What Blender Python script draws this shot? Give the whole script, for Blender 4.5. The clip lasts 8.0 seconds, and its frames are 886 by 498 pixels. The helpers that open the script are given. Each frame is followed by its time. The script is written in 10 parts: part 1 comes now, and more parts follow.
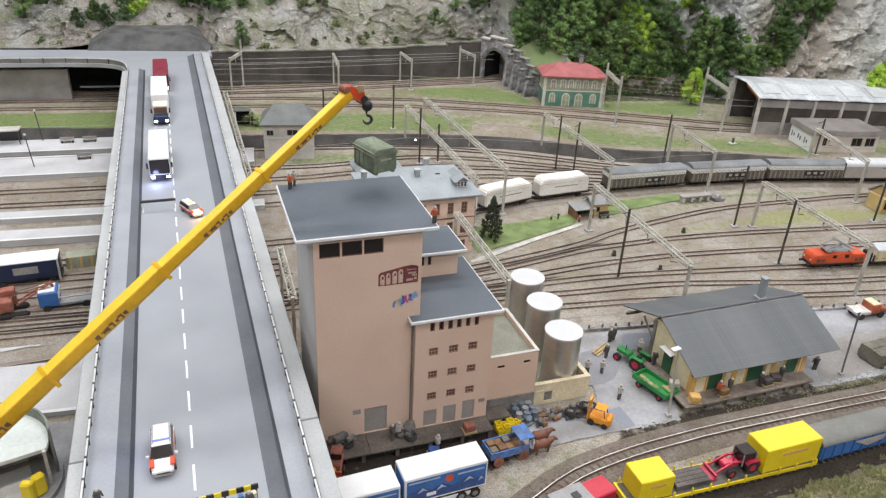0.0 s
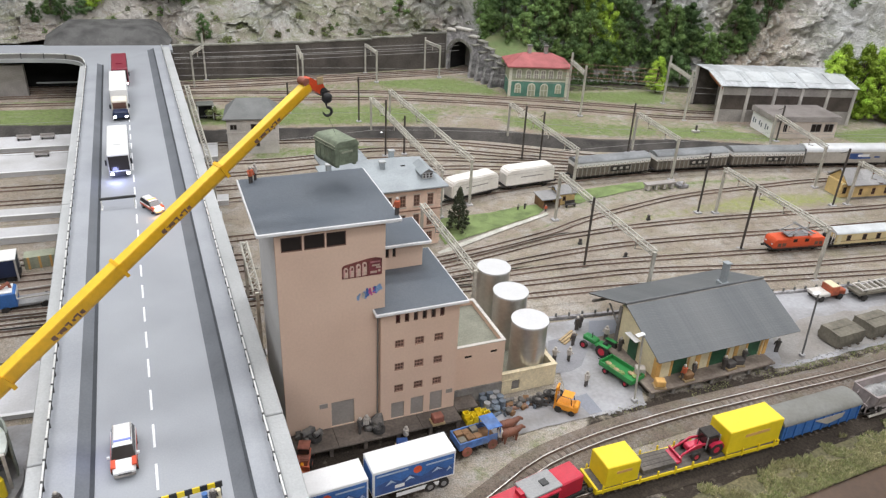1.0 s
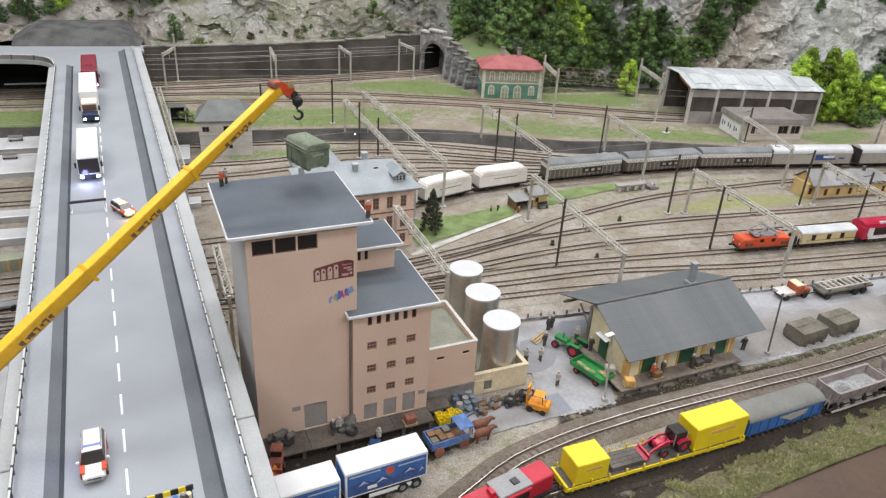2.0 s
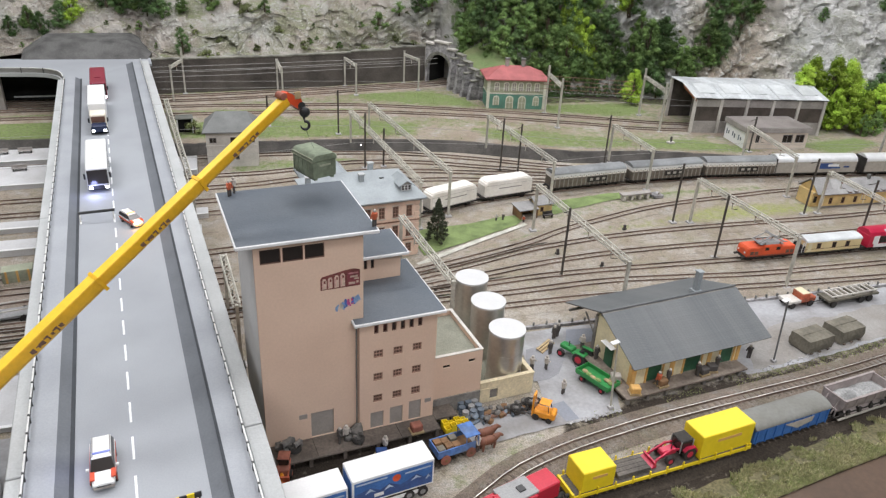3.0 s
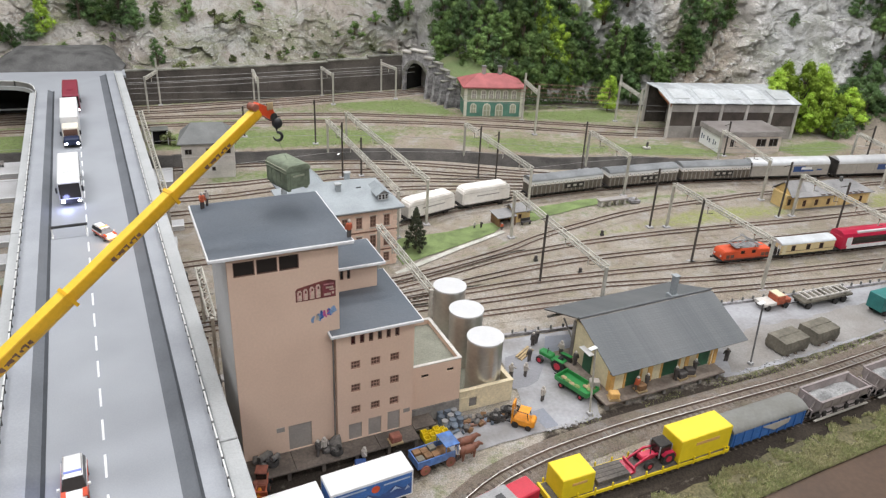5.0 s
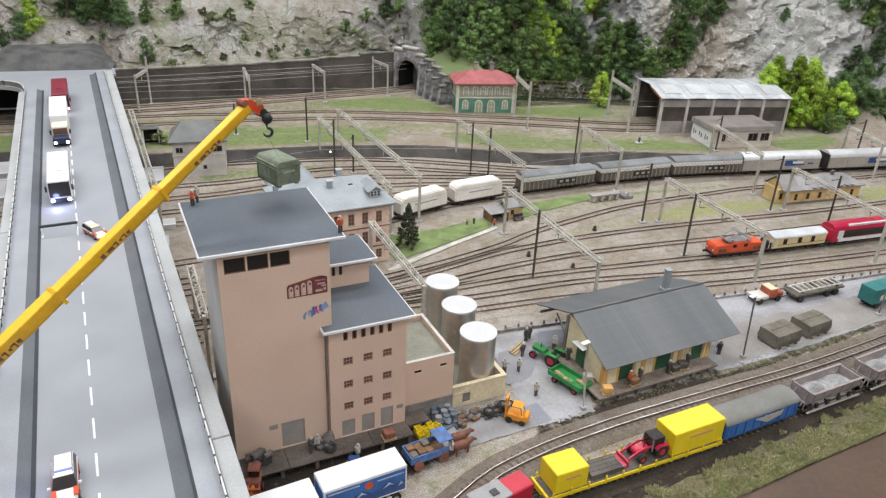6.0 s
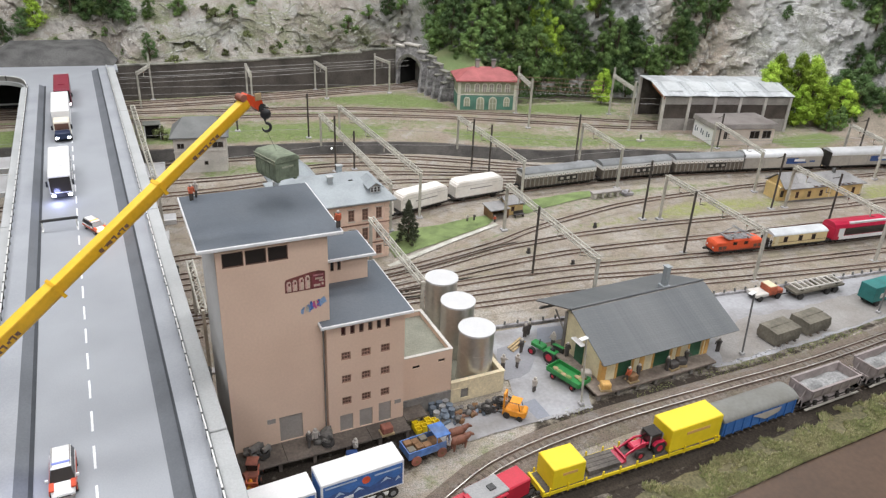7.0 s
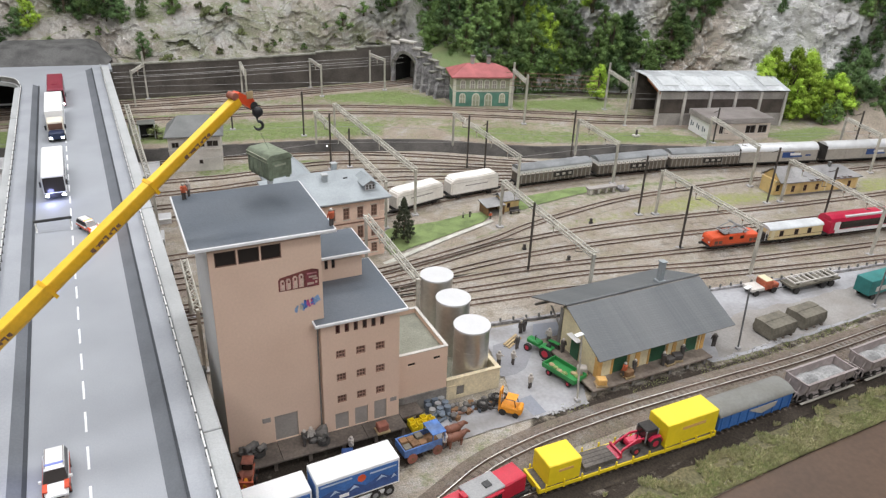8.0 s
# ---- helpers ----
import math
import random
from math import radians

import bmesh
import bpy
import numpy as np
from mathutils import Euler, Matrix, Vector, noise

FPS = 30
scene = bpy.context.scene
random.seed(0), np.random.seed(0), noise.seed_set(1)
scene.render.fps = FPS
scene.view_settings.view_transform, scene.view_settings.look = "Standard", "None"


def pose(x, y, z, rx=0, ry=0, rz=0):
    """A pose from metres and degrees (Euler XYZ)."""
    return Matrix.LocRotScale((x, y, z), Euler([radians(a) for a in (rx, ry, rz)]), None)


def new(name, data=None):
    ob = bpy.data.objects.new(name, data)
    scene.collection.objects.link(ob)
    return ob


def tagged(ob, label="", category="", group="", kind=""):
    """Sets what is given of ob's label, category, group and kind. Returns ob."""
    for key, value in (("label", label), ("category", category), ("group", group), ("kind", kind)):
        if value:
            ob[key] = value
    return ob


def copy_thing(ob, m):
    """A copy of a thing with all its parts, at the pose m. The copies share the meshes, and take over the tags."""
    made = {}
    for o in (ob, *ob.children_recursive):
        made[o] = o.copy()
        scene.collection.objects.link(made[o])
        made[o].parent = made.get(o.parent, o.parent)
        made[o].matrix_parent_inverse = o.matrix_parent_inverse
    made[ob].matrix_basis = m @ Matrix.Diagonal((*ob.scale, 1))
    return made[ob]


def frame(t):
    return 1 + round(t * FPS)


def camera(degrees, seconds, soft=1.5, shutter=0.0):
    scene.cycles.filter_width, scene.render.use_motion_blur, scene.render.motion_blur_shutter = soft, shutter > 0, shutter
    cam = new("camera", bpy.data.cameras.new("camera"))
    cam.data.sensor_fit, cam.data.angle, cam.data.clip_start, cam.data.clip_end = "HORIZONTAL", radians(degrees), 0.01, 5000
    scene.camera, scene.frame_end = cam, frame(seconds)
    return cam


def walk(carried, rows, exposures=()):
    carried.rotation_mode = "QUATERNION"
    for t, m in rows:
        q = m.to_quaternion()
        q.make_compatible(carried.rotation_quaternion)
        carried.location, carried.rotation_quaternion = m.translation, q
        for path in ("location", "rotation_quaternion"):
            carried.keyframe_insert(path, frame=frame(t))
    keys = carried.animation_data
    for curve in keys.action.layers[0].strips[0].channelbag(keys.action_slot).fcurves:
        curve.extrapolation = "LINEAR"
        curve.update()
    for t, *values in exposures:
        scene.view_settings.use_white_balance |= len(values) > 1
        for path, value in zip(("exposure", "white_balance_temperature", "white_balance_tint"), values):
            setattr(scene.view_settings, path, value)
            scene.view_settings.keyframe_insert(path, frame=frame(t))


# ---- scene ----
cam = camera(62.50, 8.0, 1.3)
PATH = [
    (0, pose(-0.12453, -0.56871, 0.51656, 62.990, -2.632, -13.156)),
    (0.5, pose(-0.12141, -0.56804, 0.51528, 62.876, -2.844, -14.648)),
    (1, pose(-0.11639, -0.57001, 0.51527, 62.509, -2.563, -15.628)),
    (1.5, pose(-0.11215, -0.57246, 0.51624, 62.200, -2.784, -16.698)),
    (2, pose(-0.11276, -0.57626, 0.51969, 62.653, -3.125, -17.374)),
    (3.5, pose(-0.11524, -0.58331, 0.52063, 63.699, -2.663, -16.977)),
    (4, pose(-0.11121, -0.58466, 0.52171, 63.825, -2.448, -17.317)),
    (4.5, pose(-0.11267, -0.58323, 0.52313, 63.997, -2.452, -18.040)),
    (5, pose(-0.10827, -0.58148, 0.52138, 64.130, -2.531, -18.756)),
    (6.5, pose(-0.10509, -0.58317, 0.51728, 63.934, -2.285, -19.465)),
    (7, pose(-0.10217, -0.58536, 0.51677, 63.820, -2.391, -19.089)),
    (7.5, pose(-0.09912, -0.58598, 0.51752, 63.688, -2.295, -19.307)),
    (8, pose(-0.09751, -0.58535, 0.51639, 63.590, -2.005, -19.416)),
]
walk(cam, PATH)

# Everything below is thought of in metres of the real railway and built at 1:87.
U = 1 / 87


def P(x, y, z=0, rz=0, rx=0, ry=0):
    return pose(x * U, y * U, z * U, rx, ry, rz)


# ---------------------------------------------------------------- light
world = bpy.data.worlds.new("hall_air")
scene.world = world
world.use_nodes = True
world.node_tree.nodes["Background"].inputs[0].default_value = (0.9, 0.95, 1.0, 1)
world.node_tree.nodes["Background"].inputs[1].default_value = 0.085

LAMPS = [(x, y, e) for y, e in ((-2.2, 17.6), (-0.9, 11.2), (0.4, 12.6), (1.35, 15.6)) for x in (-1.0, 0.35, 1.7)]
for lx, ly, watts in LAMPS:
    light = bpy.data.lights.new("ceiling_lamp_light", "AREA")
    light.shape, light.size, light.size_y = "RECTANGLE", 1.0, 0.4
    light.energy, light.color = watts, (0.98, 0.982, 1.008)
    ob = new("ceiling_lamp_light", light)
    ob.matrix_basis = pose(lx, ly, 1.93)

# the lit beacons of the two emergency cars and the coach's headlamps shine on the road
for lx, ly, lz, watts, col in ((-20.9, -9.2, 11.0, 0.004, (0.25, 0.3, 1.0)), (-19.0, 29.6, 10.0, 0.022, (1.0, 0.42, 0.12)), (-24.6, 40.0, 10.1, 0.02, (0.4, 0.45, 1.0))):
    light = bpy.data.lights.new("beacon_light", "POINT")
    light.energy, light.color, light.shadow_soft_size = watts, col, 0.004
    ob = new("beacon_light", light)
    ob.matrix_basis = P(lx, ly, lz)
scene.view_settings.exposure = 0.0


# ---------------------------------------------------------------- materials
MATS = {}


def mat(name, col, rough=0.6, metal=0.0, var=0.18, fine=6.0, coarse=0.5, bump=0.15, tint=None, emit=0.0, spec=0.5, rnd=0.0):
    """A painted or natural surface: two scales of variation, a little relief."""
    m = bpy.data.materials.new(name)
    m.use_nodes = True
    nt = m.node_tree
    n, l = nt.nodes, nt.links
    bs = n["Principled BSDF"]
    tc = n.new("ShaderNodeTexCoord")
    mp = n.new("ShaderNodeMapping")
    mp.inputs["Scale"].default_value = (87, 87, 87)
    l.new(tc.outputs["Object"], mp.inputs["Vector"])
    a = n.new("ShaderNodeTexNoise")
    a.inputs["Scale"].default_value, a.inputs["Detail"].default_value = fine, 6
    b = n.new("ShaderNodeTexNoise")
    b.inputs["Scale"].default_value, b.inputs["Detail"].default_value = coarse, 5
    l.new(mp.outputs[0], a.inputs["Vector"])
    l.new(mp.outputs[0], b.inputs["Vector"])
    c = Vector(col[:3])
    other = Vector(tint[:3]) if tint else c * (1 - 2.2 * var)
    mix1 = n.new("ShaderNodeMix")
    mix1.data_type = "RGBA"
    mix1.inputs[6].default_value = (*(c * (1 + var * 0.6)), 1)
    mix1.inputs[7].default_value = (*other, 1)
    r1 = n.new("ShaderNodeMapRange")
    r1.inputs["From Min"].default_value, r1.inputs["From Max"].default_value = 0.38, 0.72
    l.new(b.outputs["Fac"], r1.inputs["Value"])
    l.new(r1.outputs[0], mix1.inputs[0])
    mix2 = n.new("ShaderNodeMix")
    mix2.data_type, mix2.blend_type = "RGBA", "MULTIPLY"
    mix2.inputs[0].default_value = 1.0
    r2 = n.new("ShaderNodeMapRange")
    r2.inputs["From Min"].default_value, r2.inputs["From Max"].default_value = 0.3, 0.7
    r2.inputs["To Min"].default_value, r2.inputs["To Max"].default_value = 1 - var, 1 + var
    l.new(a.outputs["Fac"], r2.inputs["Value"])
    l.new(mix1.outputs[2], mix2.inputs[6])
    last = r2.outputs[0]
    if rnd:
        oi = n.new("ShaderNodeObjectInfo")
        r3 = n.new("ShaderNodeMapRange")
        r3.inputs["To Min"].default_value, r3.inputs["To Max"].default_value = 1 - rnd, 1 + rnd
        l.new(oi.outputs["Random"], r3.inputs["Value"])
        mu = n.new("ShaderNodeMath")
        mu.operation = "MULTIPLY"
        l.new(last, mu.inputs[0])
        l.new(r3.outputs[0], mu.inputs[1])
        last = mu.outputs[0]
    l.new(last, mix2.inputs[7])
    l.new(mix2.outputs[2], bs.inputs["Base Color"])
    bs.inputs["Roughness"].default_value, bs.inputs["Metallic"].default_value = rough, metal
    bs.inputs["Specular IOR Level"].default_value = spec
    if emit:
        bs.inputs["Emission Color"].default_value, bs.inputs["Emission Strength"].default_value = (*col[:3], 1), emit
    if bump:
        bp = n.new("ShaderNodeBump")
        bp.inputs["Strength"].default_value, bp.inputs["Distance"].default_value = bump, 0.002
        l.new(a.outputs["Fac"], bp.inputs["Height"])
        l.new(bp.outputs[0], bs.inputs["Normal"])
    MATS[name] = m
    return m


def glass(name, col, rough=0.08):
    m = bpy.data.materials.new(name)
    m.use_nodes = True
    bs = m.node_tree.nodes["Principled BSDF"]
    bs.inputs["Base Color"].default_value = (*col, 1)
    bs.inputs["Roughness"].default_value, bs.inputs["IOR"].default_value = rough, 1.5
    MATS[name] = m
    return m


mat("rust_ballast", (0.225, 0.18, 0.148), 0.95, var=0.35, fine=9, coarse=0.2, bump=0.6, tint=(0.29, 0.245, 0.205))
mat("grey_gravel", (0.40, 0.39, 0.39), 0.95, var=0.18, fine=8, coarse=0.12, bump=0.3, tint=(0.33, 0.325, 0.33))
mat("pavement_grey", (0.345, 0.345, 0.36), 0.9, var=0.09, fine=2.5, coarse=0.22, bump=0.12, tint=(0.215, 0.205, 0.195))
mat("patch_asphalt", (0.225, 0.225, 0.24), 0.9, var=0.09, fine=6, coarse=0.3, bump=0.1, tint=(0.27, 0.27, 0.285))
mat("felt_brown", (0.20, 0.18, 0.168), 0.9, var=0.14, fine=5, coarse=0.3, bump=0.2, tint=(0.15, 0.132, 0.12))
mat("yard_dust", (0.285, 0.272, 0.258), 0.9, var=0.12, fine=5, coarse=0.25, bump=0.15, tint=(0.225, 0.205, 0.185))
mat("platform_brown", (0.185, 0.152, 0.124), 0.9, var=0.25, fine=3, coarse=0.5, bump=0.2, tint=(0.12, 0.095, 0.078))
mat("patch_blue", (0.215, 0.23, 0.265), 0.9, var=0.08, fine=6, coarse=0.3, bump=0.1, tint=(0.255, 0.265, 0.295))
mat("shaded_earth", (0.033, 0.025, 0.018), 0.95, var=0.4, fine=5, coarse=0.25, bump=0.5, tint=(0.06, 0.047, 0.035))
mat("grass_light", (0.20, 0.265, 0.095), 0.95, var=0.3, fine=9, coarse=0.16, bump=0.7, tint=(0.27, 0.30, 0.13))
mat("grass_bank", (0.125, 0.175, 0.07), 0.95, var=0.35, fine=6, coarse=0.35, bump=0.7, tint=(0.19, 0.20, 0.10))
mat("grass_lawn", (0.195, 0.26, 0.098), 0.95, var=0.2, fine=10, coarse=0.4, bump=0.6)
mat("grass_blades", (0.25, 0.29, 0.115), 0.9, var=0.35, fine=3, coarse=0.35, bump=0, tint=(0.34, 0.31, 0.165))
mat("grass_straw", (0.50, 0.45, 0.28), 0.9, var=0.3, fine=3, coarse=0.4, bump=0, tint=(0.26, 0.26, 0.13))
mat("bank_earth", (0.28, 0.235, 0.19), 0.95, var=0.22, fine=3, coarse=0.3, bump=0.5, tint=(0.21, 0.185, 0.14))
mat("retaining_grey", (0.068, 0.062, 0.056), 0.9, var=0.3, fine=5, coarse=0.3, bump=0.4)
mat("backwall_grey", (0.098, 0.086, 0.076), 0.9, var=0.25, fine=4, coarse=0.2, bump=0.4)
mat("coping", (0.24, 0.235, 0.2), 0.9, var=0.3, fine=4)
mat("stone_grey", (0.30, 0.29, 0.295), 0.9, var=0.3, fine=2.5, coarse=0.8, bump=0.5, rnd=0.25)
mat("shade_black", (0.015, 0.015, 0.015), 0.95, var=0.2)
mat("fascia_brown", (0.088, 0.051, 0.030), 0.55, var=0.15, fine=2, coarse=0.1, bump=0.05)
mat("rail_steel", (0.23, 0.165, 0.13), 0.5, 0.3, var=0.3, fine=2, coarse=0.2, bump=0.1)
mat("rail_shine", (0.60, 0.57, 0.53), 0.38, 0.8, var=0.15, fine=1, bump=0)
mat("sleeper_yard", (0.225, 0.185, 0.15), 0.95, var=0.3, fine=4, coarse=0.3, bump=0.3, tint=(0.28, 0.24, 0.20))
mat("figure_red", (0.30, 0.06, 0.05), 0.8, var=0.3, fine=2, bump=0)
mat("figure_blue", (0.08, 0.12, 0.22), 0.8, var=0.3, fine=2, bump=0)
mat("sleeper_wood", (0.175, 0.14, 0.112), 0.9, var=0.35, fine=5, coarse=1, bump=0.4, rnd=0.2)
mat("road_grey", (0.32, 0.336, 0.36), 0.65, var=0.05, fine=9, coarse=0.10, bump=0.05, tint=(0.28, 0.294, 0.318))
mat("walkway_grey", (0.33, 0.345, 0.37), 0.8, var=0.06, fine=8, coarse=0.15, bump=0.05, tint=(0.28, 0.295, 0.32))
mat("gutter_grey", (0.13, 0.14, 0.155), 0.8, var=0.08, fine=6, coarse=0.2, bump=0.05)
mat("gutter_black", (0.045, 0.05, 0.058), 0.8, var=0.1)
mat("concrete", (0.42, 0.43, 0.43), 0.85, var=0.07, fine=6, coarse=0.2, bump=0.1, tint=(0.36, 0.37, 0.37))
mat("concrete_dark", (0.17, 0.17, 0.16), 0.85, var=0.15, fine=5, coarse=0.3)
mat("white_line", (0.82, 0.83, 0.84), 0.7, var=0.05, bump=0)
mat("rail_white", (0.72, 0.72, 0.70), 0.5, var=0.08, bump=0)
mat("dark_metal", (0.07, 0.07, 0.07), 0.5, 0.4, var=0.2)
mat("black", (0.02, 0.02, 0.022), 0.5, var=0.2, bump=0)
mat("slate", (0.086, 0.102, 0.122), 0.5, var=0.13, fine=8, coarse=0.18, bump=0.2, tint=(0.125, 0.142, 0.162))
mat("slate_shed", (0.10, 0.108, 0.113), 0.55, var=0.10, fine=4, coarse=0.2, bump=0.2, tint=(0.15, 0.155, 0.157), rnd=0.035)
mat("slate_light", (0.32, 0.35, 0.365), 0.7, var=0.10, fine=6, coarse=0.3, bump=0.2)
mat("flat_roof", (0.25, 0.25, 0.20), 0.9, var=0.15, fine=7, coarse=0.3, bump=0.3)
mat("white_trim", (0.74, 0.74, 0.74), 0.6, var=0.06, bump=0)
mat("plaster_pink", (0.68, 0.50, 0.385), 0.85, var=0.035, fine=5, coarse=0.10, bump=0.08, tint=(0.60, 0.43, 0.325))
mat("plaster_side", (0.60, 0.59, 0.575), 0.85, var=0.06, fine=5, coarse=0.12, bump=0.1)
mat("plaster_cream", (0.74, 0.655, 0.44), 0.8, var=0.08, fine=4, coarse=0.3, bump=0.1)
mat("timber_ochre", (0.66, 0.39, 0.13), 0.7, var=0.12, fine=4, coarse=0.5, bump=0.1)
mat("door_green", (0.035, 0.11, 0.06), 0.6, var=0.2, bump=0.1)
mat("plinth", (0.22, 0.205, 0.19), 0.9, var=0.2, fine=4, bump=0.2)
mat("door_grey", (0.31, 0.28, 0.255), 0.7, var=0.08, bump=0.05)
mat("ramp_concrete", (0.14, 0.115, 0.097), 0.9, var=0.22, fine=4, coarse=0.4, bump=0.2, tint=(0.08, 0.066, 0.056))
mat("cart_blue", (0.07, 0.16, 0.40), 0.7, var=0.25, fine=2, coarse=0.6, bump=0.1, tint=(0.13, 0.17, 0.26))
mat("mountain_pale", (0.45, 0.55, 0.68), 0.4, var=0.2, fine=2, bump=0)
mat("loading_wood", (0.125, 0.11, 0.097), 0.9, var=0.25, fine=4, coarse=0.6, bump=0.3, rnd=0.15)
glass("window_dark", (0.025, 0.02, 0.018), 0.15)
glass("window_brown", (0.15, 0.095, 0.075), 0.25)
mat("platform_pale", (0.54, 0.54, 0.55), 0.85, var=0.06, fine=4, coarse=0.2, bump=0.08, tint=(0.44, 0.435, 0.43))
mat("rust_red", (0.27, 0.095, 0.065), 0.8, var=0.3, fine=2, bump=0.2, tint=(0.15, 0.07, 0.05))
mat("frame_taupe", (0.34, 0.20, 0.15), 0.6, var=0.15, bump=0)
mat("frame_brown", (0.16, 0.085, 0.06), 0.6, var=0.15, bump=0)
mat("mural_red", (0.16, 0.045, 0.04), 0.7, var=0.2, bump=0)
mat("mural_cream", (0.56, 0.42, 0.34), 0.7, var=0.15, bump=0)
mat("paint_blue", (0.10, 0.20, 0.55), 0.7, var=0.1, bump=0)
mat("paint_crimson", (0.50, 0.02, 0.06), 0.3, var=0.06, bump=0)
mat("paint_wine", (0.22, 0.05, 0.06), 0.7, var=0.2, bump=0)
mat("paint_pale_rose", (0.55, 0.25, 0.26), 0.7, var=0.2, bump=0)
mat("paint_pink", (0.60, 0.12, 0.32), 0.7, var=0.1, bump=0)
mat("silo_metal", (0.55, 0.535, 0.50), 0.36, 0.9, var=0.07, fine=3, coarse=0.4, bump=0.04)
mat("silo_white", (0.60, 0.60, 0.60), 0.5, var=0.03, bump=0.03)
mat("box_cream", (0.70, 0.60, 0.41), 0.85, var=0.12, fine=4, coarse=0.4, bump=0.15)
mat("red_tile", (0.40, 0.12, 0.12), 0.7, var=0.12, fine=5, coarse=0.4, bump=0.2)
mat("house_green", (0.115, 0.265, 0.20), 0.8, var=0.12, fine=4, bump=0.1)
mat("surround_pale", (0.64, 0.64, 0.53), 0.7, var=0.06, bump=0)
mat("house_sage", (0.36, 0.38, 0.27), 0.8, var=0.12, fine=4, bump=0.1)
mat("brick_brown", (0.27, 0.15, 0.105), 0.8, var=0.2, fine=4, bump=0.1)
mat("house_pink", (0.80, 0.60, 0.48), 0.8, var=0.08, fine=4, bump=0.1)
mat("hut_roof", (0.175, 0.18, 0.175), 0.8, var=0.1, fine=6, coarse=0.4, bump=0.15)
mat("roof_worn", (0.27, 0.265, 0.26), 0.85, var=0.16, fine=5, coarse=0.4, bump=0.25, tint=(0.20, 0.195, 0.195))
mat("house_yellow", (0.66, 0.485, 0.215), 0.8, var=0.12, fine=4, bump=0.1)
mat("hut_grey", (0.33, 0.305, 0.285), 0.85, var=0.14, fine=4, coarse=0.3, bump=0.2)
mat("hut_light", (0.56, 0.53, 0.49), 0.85, var=0.12, fine=4, coarse=0.3, bump=0.1)
mat("hut_cream", (0.66, 0.58, 0.50), 0.85, var=0.1, fine=4, coarse=0.3, bump=0.1)
mat("hall_sheet", (0.50, 0.52, 0.53), 0.5, 0.1, var=0.14, fine=2, coarse=0.2, bump=0.15, tint=(0.41, 0.425, 0.435), rnd=0.14)
mat("screen_brown", (0.085, 0.068, 0.058), 0.9, var=0.2, fine=5, bump=0.2)
mat("timber_rust", (0.36, 0.13, 0.06), 0.8, var=0.15, bump=0.1)
mat("skylight", (0.47, 0.49, 0.495), 0.7, var=0.08, fine=2, coarse=0.3, bump=0.05, rnd=0.12)
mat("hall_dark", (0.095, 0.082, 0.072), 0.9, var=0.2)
mat("mast_pale", (0.50, 0.48, 0.42), 0.6, 0.1, var=0.14, fine=3, bump=0.05)
mat("mast_dark", (0.085, 0.075, 0.065), 0.7, 0.2, var=0.2, fine=3, bump=0.05)
mat("wire", (0.30, 0.29, 0.28), 0.5, 0.4, var=0.1, bump=0)
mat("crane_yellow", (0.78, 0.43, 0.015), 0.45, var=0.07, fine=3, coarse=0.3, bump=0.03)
mat("crane_yellow_lit", (0.86, 0.60, 0.05), 0.45, var=0.05, fine=3, bump=0.03)
mat("signal_red", (0.62, 0.07, 0.02), 0.45, var=0.1, bump=0)
mat("olive", (0.19, 0.225, 0.155), 0.7, var=0.2, fine=3, coarse=0.7, bump=0.2)
mat("olive_light", (0.33, 0.35, 0.26), 0.7, var=0.12, bump=0)
mat("paint_white", (0.82, 0.82, 0.82), 0.35, var=0.03, bump=0)
mat("paint_red", (0.50, 0.02, 0.045), 0.35, var=0.08, bump=0)
mat("paint_orange", (0.68, 0.095, 0.03), 0.45, var=0.1, bump=0)
mat("paint_yellow", (0.83, 0.62, 0.02), 0.45, var=0.05, fine=2, coarse=0.3, bump=0.02)
mat("lead_bar", (0.30, 0.27, 0.25), 0.7, var=0.2, bump=0)
mat("path_gravel", (0.50, 0.485, 0.44), 0.9, var=0.22, fine=4, coarse=0.4, bump=0.3, tint=(0.38, 0.38, 0.31))
mat("verge_soil", (0.085, 0.08, 0.042), 0.95, var=0.4, fine=4, coarse=0.3, bump=0.5, tint=(0.16, 0.14, 0.075))
mat("gallery_felt", (0.10, 0.098, 0.095), 0.9, var=0.25, fine=5, coarse=0.3, bump=0.3)
mat("drum_green", (0.25, 0.27, 0.235), 0.7, var=0.2, fine=3, coarse=0.4, bump=0.1)
mat("cab_cream", (0.80, 0.74, 0.62), 0.5, var=0.06, bump=0)
mat("hut_dark", (0.12, 0.125, 0.11), 0.8, var=0.2, fine=4, bump=0.1)
mat("rust_soil", (0.23, 0.15, 0.115), 0.95, var=0.35, fine=4, coarse=0.4, bump=0.4, tint=(0.15, 0.10, 0.08))
mat("rib_grey", (0.30, 0.28, 0.25), 0.75, var=0.3, fine=3, coarse=0.4, bump=0.1)
mat("truck_orange", (0.42, 0.10, 0.045), 0.6, var=0.3, fine=3, bump=0.05)
mat("lamp_pole", (0.20, 0.20, 0.20), 0.6, 0.2, var=0.15, bump=0)
mat("paint_sky", (0.26, 0.40, 0.62), 0.6, var=0.15, bump=0)
mat("night_blue", (0.018, 0.03, 0.075), 0.45, var=0.15, coarse=0.5, bump=0)
mat("paint_navy", (0.03, 0.065, 0.20), 0.4, var=0.12, coarse=0.5, bump=0, tint=(0.05, 0.13, 0.36))
mat("paint_royal", (0.045, 0.15, 0.42), 0.5, var=0.15, coarse=0.4, bump=0.05)
mat("paint_green", (0.03, 0.235, 0.06), 0.45, var=0.12, bump=0)
